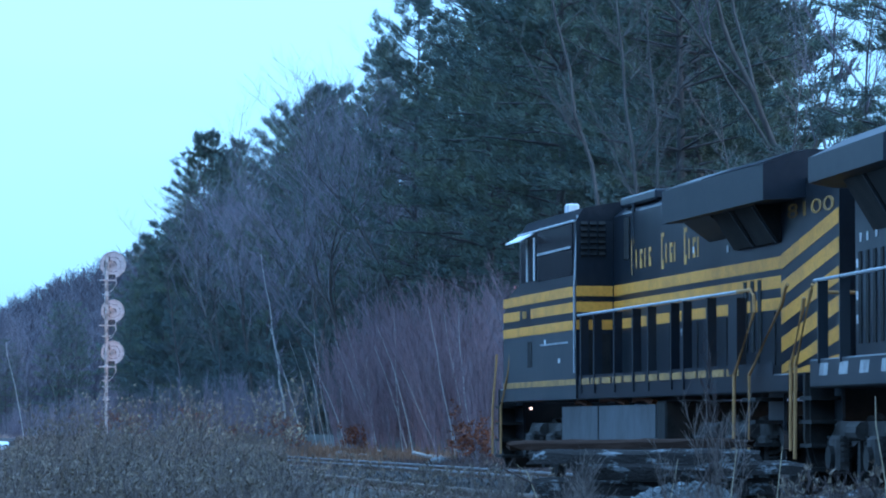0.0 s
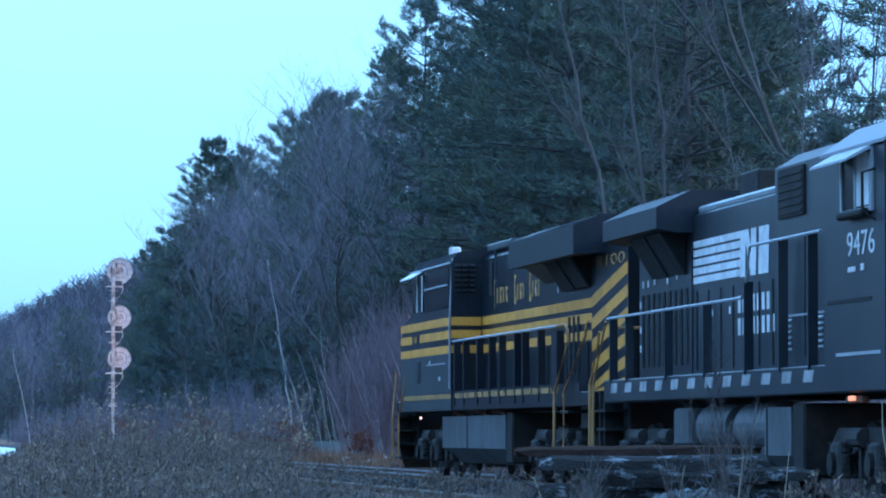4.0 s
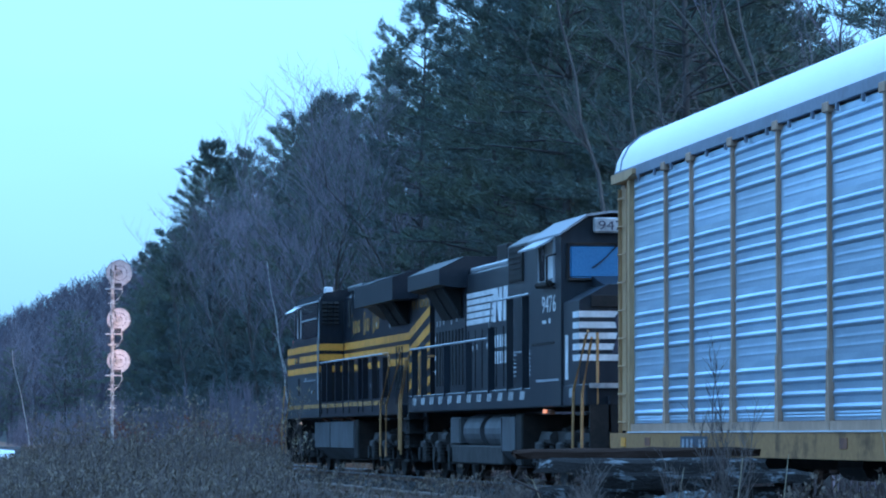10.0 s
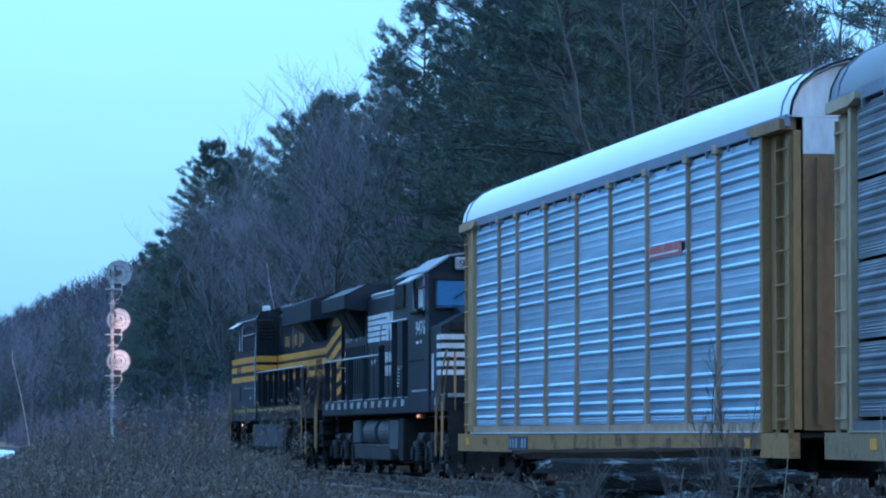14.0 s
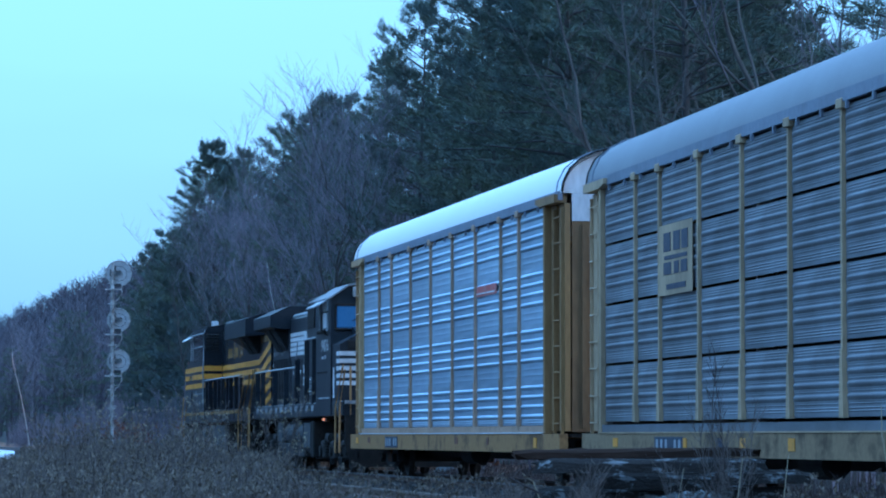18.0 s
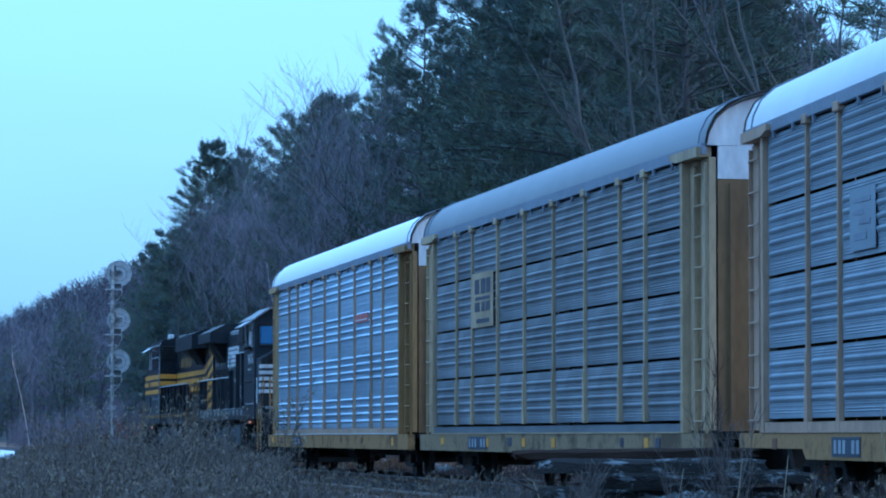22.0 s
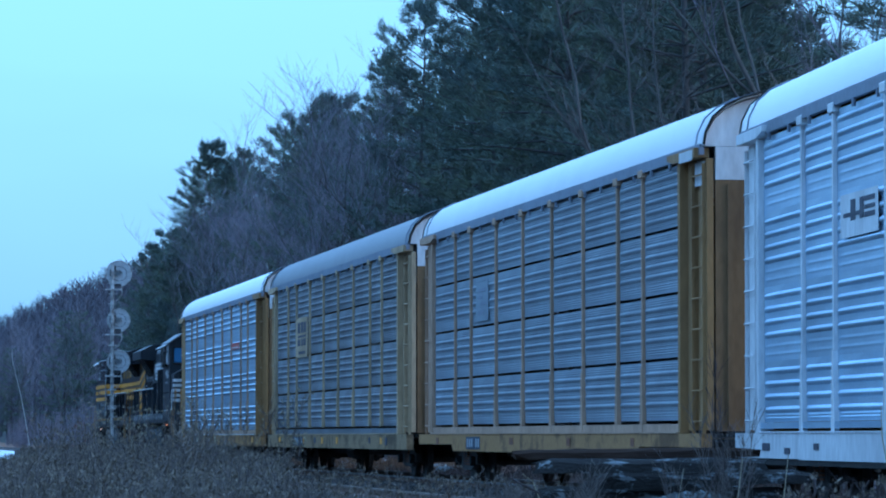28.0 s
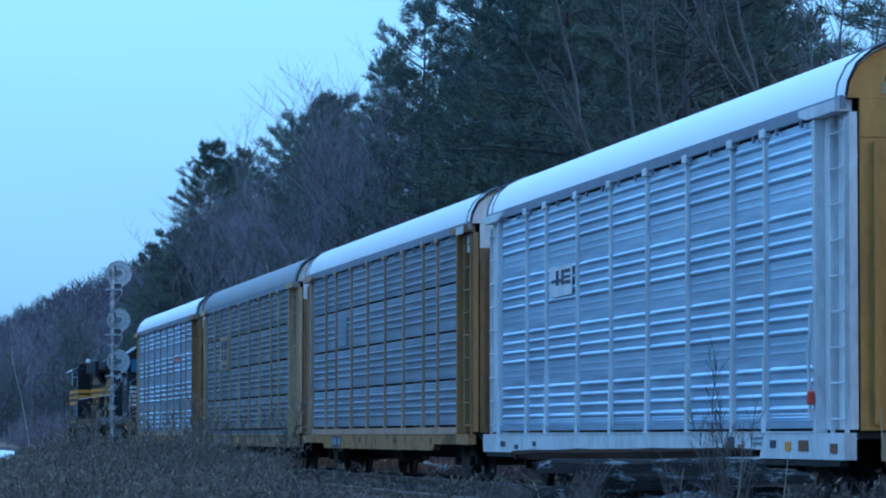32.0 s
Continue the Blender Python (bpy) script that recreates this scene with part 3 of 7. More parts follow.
def auto_rack(middle, style, sheet, paint, roof_mat, label, end_paint=None, door_top=None, sill_paint=None, front_paint=None, sill=(0.62, 0.62), foot=0.95, slot=False):
    car = thing("auto_rack_car", pose(TRACK_X, middle, RAIL), label, "railroad car", "auto rack cars in the train")
    end_paint, sill_paint = end_paint or paint, sill_paint or paint
    door_paint = door_top if end_paint is M_WPAINT else M_DOOR
    sheets = {}
    for s in (-1, 1):
        turn = 0 if s < 0 else 180
        side = lambda y: y * -s          # keeps each side's pattern the same seen from outside
        # sheets, bay by bay
        edges = [PANEL_END, *POSTS, -PANEL_END]
        rows = ROWS_A if style == "A" else ROWS_B
        for a, b in zip(edges, edges[1:]):
            for r in range(4):
                me = panel_mesh(style, r, a - b - 0.02)
                key = (me.name, sheet.name)
                if key not in sheets:
                    sheets[key] = me.copy()
                    sheets[key].materials.append(sheet)
                ob = new("panel", sheets[key])
                ob.parent = car
                ob.matrix_basis = pose(s * 1.47, (a + b) / 2 if s < 0 else -(a + b) / 2, rows[r] - 0.004, 0, 0, turn)
        for k, y in enumerate(POSTS):
            y = y if s < 0 else -y
            bm = B()
            x0, x1 = (-1.522, -1.47) if s < 0 else (1.47, 1.522)
            prism(bm, [(y - 0.045, 1.95), (y + 0.045, 1.95), (y + 0.045, 4.86), (y - 0.045, 4.86)], "x", x0, x1)
            prism(bm, [(y - 0.11, foot), (y + 0.11, foot), (y + 0.047, 1.948), (y - 0.047, 1.948)], "x", x0 - (0.014 if s < 0 else 0), x1 + (0.014 if s > 0 else 0))
            post = part("side_post", bm, paint, car)
            bm = B()
            box(bm, x0 - 0.03, x1 + 0.03, y - 0.15, y + 0.15, 4.84, 4.965, 0.012)
            part("post_cap", bm, paint, post)
        # side sill: its lower edge lies at sill[0] amidships, at sill[1] over the trucks
        bm = B()
        x0, x1 = sorted((s * 1.42, s * 1.57))
        lo, hi = sill
        prism(bm, [(BODY_END, 0.95), (BODY_END, hi), (8.95, hi), (8.75, lo), (-8.75, lo), (-8.95, hi), (-BODY_END, hi), (-BODY_END, 0.95)], "x", x0, x1)
        part("side_sill", bm, sill_paint, car, "scuffed deep side sill")
        bm = B()
        x0, x1 = sorted((s * 1.49, s * 1.53))
        box(bm, x0, x1, -PANEL_END, PANEL_END, 1.01 if slot else 0.952, 1.09)
        part("kick_plate", bm, sheet if slot or paint is M_CREAM else paint, car)
        if slot:
            bm = B()
            box(bm, *sorted((s * 1.44, s * 1.55)), -12.9, 12.9, lo - 0.07, lo - 0.004)
            part("sill_flange", bm, M_GRIME, car, "dark lower flange of the sill")
        bm = B()
        x0, x1 = sorted((s * 1.535, s * 1.585))
        box(bm, x0, x1, -PANEL_END, PANEL_END, 0.952, 0.972)
        part("ledge", bm, M_WPAINT if style == "A" else paint, car)
        bm = B()
        x0, x1 = sorted((s * 1.46, s * 1.535))
        box(bm, x0, x1, -12.95, 12.95, 4.918, 5.07)
        part("roof_rail", bm, M_FASCIA, car)
        for i in range(18):
            y = PANEL_END - 0.65 - i * 1.29
            bm = B()
            x0, x1 = sorted((s * 1.50, s * 1.54))
            box(bm, x0, x1, y - 0.03, y + 0.03, 4.82, 4.918)
            part("hanger", bm, M_FASCIA, car)
        # end bays, set back behind the corner post: sheet, stile with a ladder, bracket above
        for e in (-1, 1):
            y = lambda u: e * u
            out = lambda a, b: sorted((s * a, s * b))
            ends = front_paint if front_paint and e > 0 else end_paint
            bm = B()
            box(bm, *out(1.40, 1.555), *sorted((y(11.60), y(11.74))), 0.95, 4.88, 0.01)
            part("corner_post", bm, ends, car)
            # a shallow recess with a channel for the ladder
            for u0, u1, deep in ((11.742, 12.22, 1.43), (12.222, 12.52, 1.385), (12.522, 12.95, 1.43)):
                bm = B()
                box(bm, *out(1.325, deep), *sorted((y(u0), y(u1))), 0.99, 4.87, 0.006)
                part("end_sheet", bm, ends, car)
            for u in (12.20, 12.88):
                bm = B()
                box(bm, *out(1.432, 1.485), *sorted((y(u), y(u + 0.03))), 0.75, 4.80)
                part("ladder_stile", bm, ends, car)
            ladder_rungs(car, s * 1.44 if s < 0 else 1.49, y(12.21), y(12.90), [1.12 + 0.44 * i for i in range(9)], ends)
            for z, w in ((1.55, 0.30), (2.6, 0.55), (3.3, 0.10)):
                bm = B()
                box(bm, *out(1.432, 1.445), *sorted((y(11.98), y(12.10))), z, z + w, 0.004)
                part("latch", bm, ends, car)
            bm = B()
            prism(bm, [(y(11.10), 5.02), (y(11.10), 4.94), (y(11.50), 4.88), (y(12.90), 4.88), (y(12.90), 5.02)], "x", *out(1.38, 1.60))
            part("corner_bracket", bm, ends, car)
    # the arched roof with its end hoods
    arc = [(-1.50, 5.06), (-1.47, 5.24), (-1.36, 5.46), (-1.18, 5.62), (-0.95, 5.73), (-0.6, 5.83), (0, 5.89), (0.6, 5.83), (0.95, 5.73), (1.18, 5.62), (1.36, 5.46), (1.47, 5.24), (1.50, 5.06)]
    stations = [(13.10, 0.985), (12.6, 1.0), (11.6, 1.0)] + [(11.6 - 2.9 * i, 1.0) for i in range(1, 8)] + [(-11.6, 1.0), (-12.6, 1.0), (-13.10, 0.985)]
    v = []
    for y, k in stations:
        v += [(x, y, 5.02 + (z - 5.02) * k) for x, z in arc]
    n = len(arc)
    v += [(x, y, 5.02 + (z - 5.02) * k - 0.03) for y, k in stations for x, z in arc]
    m = len(stations) * n
    f = [(j * n + i, j * n + i + 1, j * n + n + i + 1, j * n + n + i) for j in range(len(stations) - 1) for i in range(n - 1)]
    f += [tuple(m + q for q in g[::-1]) for g in f]
    for j in range(len(stations) - 1):
        for i in (0, n - 1):
            f.append((j * n + i, j * n + n + i, m + j * n + n + i, m + j * n + i))
    for j in (0, len(stations) - 1):
        f += [(j * n + i, j * n + i + 1, m + j * n + i + 1, m + j * n + i) for i in range(n - 1)]
    roof = raw("roof", v, f, roof_mat, car, smooth=True)
    # seams at 12.6; the dark rings at 13.11 draw a shadow gap
    for y, thick, mt in ((12.6, 0.014, M_FASCIA), (-12.6, 0.014, M_FASCIA), (13.11, 0.02, M_GRIME), (-13.11, 0.02, M_GRIME)):
        bm = B()
        tube(bm, [(x * 1.004, y, z + 0.012 - 0.02 * (mt is M_GRIME)) for x, z in arc], thick, 5)
        part("seam_and_shade_ring", bm, mt, roof)
    # end doors, floor, underframe
    for e in (-1, 1):
        for s in (-1, 1):
            bm = B()
            a, b = sorted((s * 0.012, s * 1.30))
            prism(bm, [(a, e * 12.96), (b, e * 12.96), (b, e * 12.90), (a, e * 12.90)], "z", 0.98, 4.56)
            leaf = part("end_door", bm, door_paint, car)
            bm = B()
            box(bm, a, b, *sorted((e * 12.97, e * 12.90)), 4.562, 5.034)
            part("door_head", bm, door_top or end_paint, leaf)
            for i in range(3):
                bm = B()
                x = s * (0.25 + 0.42 * i)
                box(bm, x - 0.04, x + 0.04, *sorted((e * 12.96, e * 13.0)), 1.05, 4.5)
                part("door_rib", bm, door_paint, leaf)
        bm = B()
        prism(bm, [(x * 0.97, 5.0 + (z - 5.02) * 0.95) for x, z in arc], "y", *sorted((e * 12.92, e * 12.97)))
        part("roof_end", bm, door_top or end_paint, car)
        coupler(car, e * 13.2, e)
        freight_truck(car, e * 10.05)
    for z, nm in ((0.95, "floor"), (2.55, "deck")):
        bm = B()
        box(bm, -1.30, 1.30, -12.88, 12.88, z - 0.06, z)
        part(nm, bm, M_DECK, car)
    # added dark sheet, stops daylight showing through the gaps between panels
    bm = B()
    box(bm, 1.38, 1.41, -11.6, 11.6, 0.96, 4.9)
    part("light_stop_sheet", bm, M_DECK, car)
    bm = B()
    prism(bm, [(-0.35, 0.86), (0.35, 0.86), (0.28, 0.45), (-0.28, 0.45)], "y", -13.2, 13.2)
    part("centre_sill", bm, M_GRIME, car)
    bm = B()
    tube(bm, [(-0.95, -1.6, 0.55), (-0.95, -0.3, 0.55)], 0.2, 10)
    part("air_reservoir", bm, M_GRIME, car)
    return car


def decal(name, parent, material, y0, y1, z0, z1, label="", out=1.512):
    """A thin plate fixed on the camera's side of a car."""
    bm = B()
    box(bm, -out - 0.006, -out, min(y0, y1), max(y0, y1), z0, z1)
    return part(name, bm, material, parent, label)


MID = (12.40, -15.73, -43.90, -71.97, -100.1)          # middles of the five racks along the line at the start

rack_1 = auto_rack(MID[0], "A", M_GALV, M_TAN, M_WROOF, "auto rack car with galvanised ribbed sides and tan posts", M_OCHRE, M_WPAINT, M_SILL, M_TANEND)
rack_2 = auto_rack(MID[1], "B", M_GALVDULL, M_CREAM, M_GROOF, "auto rack car with weathered grey sides and cream posts", M_CREAM, M_WPAINT, M_CSILL, foot=1.13)
rack_3 = auto_rack(MID[2], "B", M_GALVMID, M_TAN, M_LROOF, "auto rack car with bluish grey sides and tan posts", M_OCHRE, M_WPAINT, M_SILL, M_TAN, (0.62, 0.75))
rack_4 = auto_rack(MID[3], "A", M_GALV, M_WPAINT, M_WROOF, "auto rack car with silver sides and white posts", M_WPAINT, M_ENDYELLOW, sill=(0.61, 0.62), slot=True)
rack_5 = auto_rack(MID[4], "A", M_GALV, M_OCHRE, M_WROOF, "auto rack car with ochre yellow ends", M_OCHRE, M_OCHRE)

# markings on the first rack: a red and white panel, a number plate of plain bars
p1 = decal("emblem_panel", rack_1, M_RED, 5.72 - MID[0], 7.95 - MID[0], 3.56, 3.76, "faded red emblem")
decal("emblem_bar", p1, M_WHITE, 5.9 - MID[0], 7.9 - MID[0], 3.60, 3.63, out=1.519)
for car, y, w in ((rack_1, 18.9 - MID[0], 1.9), (rack_2, -9.6 + 15.60, 2.1), (rack_3, -37.5 + 43.85, 1.6)):
    pl = decal("number_plate", car, M_PLATE, y - w / 2, y + w / 2, 0.66, 0.90, "dull blue plate with worn pale bars", 1.575)
    for i in range(6):
        if i != 3:
            decal("plate_bar", pl, M_STEELRAIL, y + w / 2 - 0.16 - i * w / 6.4, y + w / 2 - 0.30 - i * w / 6.4, 0.70, 0.86, out=1.583)
# second rack: a cream panel with a dark plain emblem
p2 = decal("emblem_panel", rack_2, M_CREAM, -8.62 + 15.60, -11.05 + 15.60, 2.98, 4.02, "cream panel with a dark blocky emblem")
for a, b, c, d in ((-9.0, -9.5, 3.62, 3.90), (-9.7, -10.2, 3.62, 3.90), (-10.3, -10.75, 3.62, 3.90), (-9.05, -10.7, 3.50, 3.56), (-9.0, -9.55, 3.28, 3.46), (-9.75, -10.1, 3.28, 3.46), (-10.25, -10.7, 3.28, 3.46), (-9.2, -10.6, 3.06, 3.14)):
    decal("emblem_bar", p2, M_DARKINK, a + 15.60, b + 15.60, c, d, out=1.519)
# third rack: a pale panel with worn marks
p3 = decal("worn_emblem", rack_3, M_GALVMID, -37.45 + 43.85, -38.85 + 43.85, 3.10, 3.84, "pale patch with worn illegible marks", 1.502)
for a, b, c, d in ((-37.75, -38.6, 3.66, 3.72), (-37.7, -38.2, 3.52, 3.58), (-38.0, -38.6, 3.40, 3.46), (-37.7, -38.4, 3.22, 3.30)):
    decal("worn_mark", p3, M_FASCIA, a + 43.85, b + 43.85, c, d, out=1.509)
for y0, y1, z0, z1, o in ((-11.95, -12.80, 4.85, 5.0, 1.602), (-12.25, -12.86, 4.50, 4.84, 1.434)):
    decal("white_plate", rack_3, M_WPAINT, y0, y1, z0, z1, "white painted plate", o)
# fourth rack: a white panel with a dark plain emblem, stickers along the sill, a red hand brake
p4 = decal("emblem_panel", rack_4, M_WPAINT, -65.4 + 72.00, -67.45 + 72.00, 3.28, 3.80, "white panel with a dark plain emblem")
for a, b, c, d in ((-65.6, -66.5, 3.52, 3.57), (-66.0, -66.25, 3.47, 3.72), (-66.5, -66.7, 3.47, 3.72), (-66.75, -67.3, 3.66, 3.72), (-66.75, -67.3, 3.47, 3.53), (-66.75, -67.3, 3.565, 3.615)):
    decal("emblem_bar", p4, M_DARKINK, a + 72.00, b + 72.00, c, d, out=1.519)
for y, w, z0, z1, m_ in ((-61.0, 0.5, 0.72, 0.82, M_DARKINK), (-62.4, 0.35, 0.68, 0.76, M_DARKINK), (-64.2, 0.3, 0.74, 0.82, M_DARKINK), (-79.2, 0.42, 0.69, 0.90, M_DARKINK), (-79.8, 0.34, 0.69, 0.80, M_RUST), (-80.7, 0.7, 0.87, 0.90, M_GALVMID), (-80.7, 0.6, 0.80, 0.83, M_GALVMID), (-81.6, 0.3, 0.76, 0.86, M_DARKINK), (-82.4, 0.3, 0.72, 0.84, M_GOLD), (-83.2, 0.5, 0.72, 0.86, M_RUST), (-84.7, 0.35, 0.7, 0.82, M_RUST)):
    decal("sticker", rack_4, m_, y + 72.00 - w / 2, y + 72.00 + w / 2, z0, z1, out=1.575)
bm = B()
tube(bm, [(-1.60, -11.66, 2.55), (-1.60, -11.66, 2.15), (-1.62, -11.62, 1.95), (-1.60, -11.66, 1.1)], 0.025, 6)
brake = part("brake_lever", bm, M_WPAINT, rack_4)
bm = B()
box(bm, -1.64, -1.575, -11.78, -11.62, 1.30, 1.48, 0.02)
part("brake_housing", bm, M_REDWHEEL, brake, "red hand brake housing")
for car, m_, ys in ((rack_2, M_GOLD, (-5.2, -10.6, -14.4, -17.2, -24.8)), (rack_2, M_DARKINK, (-12.9, -23.0, -25.6)), (rack_1, M_RUST, (22.6, 10.2, 6.5)), (rack_1, M_GOLD, (24.6, 1.6)), (rack_3, M_RUST, (-33.0, -41.5, -47.0, -52.2))):
    mid = 12.40 if car == rack_1 else -15.60 if car == rack_2 else -43.85
    for y in ys:
        w = random.uniform(0.18, 0.42)
        decal("paint_patch", car, m_, y - mid, y - mid - w, 0.70 + random.uniform(0, 0.06), 0.88, out=1.575)


# ---- the locomotives ----
def loco_truck(parent, y):
    t = new("truck")
    t.parent = parent
    t.location = (0, y, 0)
    for s in (-1, 1):
        bm = B()
        prism(bm, [(-2.65, 0.80), (-2.3, 0.98), (2.3, 0.98), (2.65, 0.80), (2.65, 0.62), (2.1, 0.55), (1.2, 0.72), (0.6, 0.60), (-0.6, 0.60), (-1.2, 0.72), (-2.1, 0.55), (-2.65, 0.62)], "x", s * 1.08 - 0.08, s * 1.08 + 0.08)
        part("side_frame", bm, M_TRUCK, t)
        for k in (-1.98, 0.0, 1.98):
            bm = B()
            box(bm, *sorted((s * 1.10, s * 1.30)), k - 0.24, k + 0.24, 0.34, 0.80, 0.04)
            cap = part("journal_box", bm, M_TRUCK, t)
            bm = B()
            tube(bm, [(s * 1.28, k, 0.53), (s * 1.36, k, 0.53)], 0.15, 12)
            part("bearing_cap", bm, M_GRIME, cap)
            for q in (-0.36, 0.36):
                bm = B()
                for i in range(5):
                    tube(bm, [(s * 1.2, k + q, 0.48 + i * 0.07), (s * 1.2, k + q, 0.52 + i * 0.07)], 0.085, 8)
                part("spring", bm, M_GRIME, t)
        for k in (-1.0, 1.0):
            bm = B()
            tube(bm, [(s * 1.2, k - 0.3, 0.86), (s * 1.2, k + 0.3, 0.86)], 0.12, 10)
            part("brake_cylinder", bm, M_TRUCK, t)
            bm = B()
            prism(bm, [(k - 0.08, 0.2), (k + 0.1, 0.2), (k + 0.06, 0.8), (k - 0.04, 0.8)], "x", *sorted((s * 1.12, s * 1.2)))
            part("brake_shoe", bm, M_GRIME, t)
    bm = B()
    box(bm, -1.0, 1.0, -2.4, 2.4, 0.62, 0.95)
    part("bolster", bm, M_GRIME, t)
    for k in (-1.98, 0.0, 1.98):
        AXLES.append((wheelset(0.53, t, k), k, 0.53))
    return t


def railing(parent, x, line, posts, material, post_material, r=0.022):
    bm = B()
    tube(bm, [(x, y, z) for y, z in line], r, 6)
    part("handrail", bm, material, parent)
    for y, z0, z1, w in posts:
        bm = B()
        box(bm, x - 0.02, x + 0.11, y - w / 2, y + w / 2, z0, z1)
        part("stanchion", bm, post_material, parent)


def steps(parent, y, e, material, handrail, top=2.75):
    """A corner stairway with bent grab rails on the camera's side, and its mirror."""
    for s in (-1, 1):
        well = new("stairway")
        well.parent = parent
        for i in range(4):
            bm = B()
            z = 0.35 + 0.30 * i
            box(bm, *sorted((s * 1.12, s * 1.52)), *sorted((y, y + e * 0.75)), z, z + 0.05)
            part("step", bm, M_GRIME, well)
        bm = B()
        box(bm, *sorted((s * 1.10, s * 1.14)), *sorted((y - e * 0.05, y + e * 0.8)), 0.35, 1.55)
        part("riser_sheet", bm, material, well)
        for d in (-0.06, 0.82) if top else ():
            bm = B()
            tube(bm, [(s * 1.56, y + e * d, 0.42), (s * 1.56, y + e * d, top - 1.0), (s * 1.50, y + e * (d + (-0.5 if d < 0 else 0.0)), top - 0.3), (s * 1.48, y + e * (d + (-0.55 if d < 0 else 0.0)), top)], 0.021, 6)
            part("grab_rail", bm, handrail, well)


def fuel_tank(parent, y0, y1, label):
    bm = B()
    prism(bm, [(-1.40, 1.25), (1.40, 1.25), (1.40, 0.62), (1.05, 0.32), (-1.05, 0.32), (-1.40, 0.62)], "y", y0, y1)
    t = part("fuel_tank", bm, M_TANK, parent, label)
    bm = B()
    m = (y0 + y1) / 2 + 0.6
    box(bm, -1.412, -1.402, m - 0.02, m + 0.02, 0.62, 1.25)
    part("weld_seam", bm, M_GRIME, t)
    return t


def gauge_row(parent, x, ys, z0, z1, material, w=0.10):
    """Dark door slots along the hood's flank."""
    for y in ys:
        bm = B()
        box(bm, x - 0.012, x - 0.002, y - w / 2, y + w / 2, z0, z1)
        part("door_seam", bm, material, parent)


def lead_engine():
    c = 58.6
    e = thing("locomotive", pose(TRACK_X, c, RAIL), "black heritage diesel locomotive with gold stripes, cab leading", "locomotive", "locomotives")
    Y = lambda s: s - c
    # frame and walkway
    bm = B()
    box(bm, -1.50, 1.50, Y(48.2), Y(69.6), 1.36, 1.60, 0.02)
    frame_ = part("underframe", bm, M_BLACK, e)
    bm = B()
    plate_y(bm, -1.50, Y(49.0), Y(62.1), 1.60 - 0.02, 1.75)
    part("sill_band", bm, M_BLACK, frame_)
    for i in range(13):
        y = Y(50.9) + i * 0.86
        bm = B()
        plate_y(bm, -1.507, y, y + 0.70, 1.60, 1.70)
        part("sill_stripe", bm, M_DULLGOLD, frame_)
    # cab with windows cut through the walls' plates
    bm = B()
    prism(bm, [(-1.53, 1.37), (1.53, 1.37), (1.53, 4.30), (-1.53, 4.30)], "y", Y(62.2), Y(67.4))
    cab = part("cab", bm, M_BLACK, e)
    bm = B()
    prism(bm, [(-1.53, 4.303), (1.53, 4.303), (1.40, 4.52), (0.6, 4.66), (-0.6, 4.66), (-1.40, 4.52)], "y", Y(62.2), Y(67.4))
    part("cab_roof", bm, M_ROOFBLACK, cab)
    bm = B()
    prism(bm, [(Y(67.4), 1.37), (Y(69.25), 1.37), (Y(69.25), 2.95), (Y(68.6), 3.28), (Y(67.4), 3.45)], "x", -1.50, 1.50)
    nose = part("nose", bm, M_BLACK, e)
    # lower sides in a slate paler than the black above
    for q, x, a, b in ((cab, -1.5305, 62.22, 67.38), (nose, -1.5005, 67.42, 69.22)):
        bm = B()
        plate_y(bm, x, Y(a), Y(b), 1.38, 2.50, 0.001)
        part("lower_side_sheet", bm, M_CABSLATE, q, "slate lower side")
    for a, b, z0, z1 in ((66.7, 67.2, 3.45, 4.15), (65.85, 66.55, 3.45, 4.2), (62.45, 65.6, 3.42, 4.3)):
        bm = B()
        box(bm, -1.545, -1.532, Y(a), Y(b), z0, z1)
        pane = part("window", bm, M_GLASS, cab)
        if a == 65.85:
            for q in (a, b):
                bm = B()
                box(bm, -1.565, -1.548, Y(q) - 0.04, Y(q) + 0.04, z0, z1)
                part("window_frame", bm, M_WHITE, pane)
    bm = B()
    box(bm, -1.58, -1.555, Y(62.5), Y(65.5), 3.86, 3.90)
    part("arm_rail", bm, M_STEELRAIL, cab)
    # awning over the side window, roof edge and roof unit
    bm = B()
    prism(bm, [(-1.54, 4.27), (-1.80, 4.13), (-1.80, 4.155), (-1.54, 4.30)], "y", Y(65.9), Y(67.35))
    part("awning", bm, M_WROOF, cab, "pale sun awning over the window")
    bm = B()
    tube(bm, [(-1.56, Y(62.2), 4.30), (-1.56, Y(67.4), 4.30)], 0.022, 6)
    part("roof_edge", bm, M_STEELRAIL, cab)
    bm = B()
    box(bm, -0.84, -0.62, Y(66.5), Y(66.8), 4.64, 4.84, 0.03)
    part("antenna_dome", bm, M_WPAINT, cab)
    # headlight: a lamp deep in a tube on the cab's brow, shining ahead
    bm = B()
    n = 20
    rings = [[bm.verts.new((r_ * math.cos(2 * math.pi * k / n), y, 4.36 + r_ * math.sin(2 * math.pi * k / n))) for k in range(n)] for r_, y in ((0.09, Y(67.41)), (0.09, Y(68.7)), (0.07, Y(68.7)), (0.07, Y(67.42)))]
    for lo, hi in zip(rings, rings[1:]):
        for k in range(n):
            bm.faces.new((lo[k], lo[(k + 1) % n], hi[(k + 1) % n], hi[k]))
    swing = Matrix.Translation((0, Y(67.44), 0)) @ pose(0, 0, 0, 0, 0, 4) @ Matrix.Translation((0, -Y(67.44), 0))
    bmesh.ops.transform(bm, matrix=swing, verts=bm.verts[:])
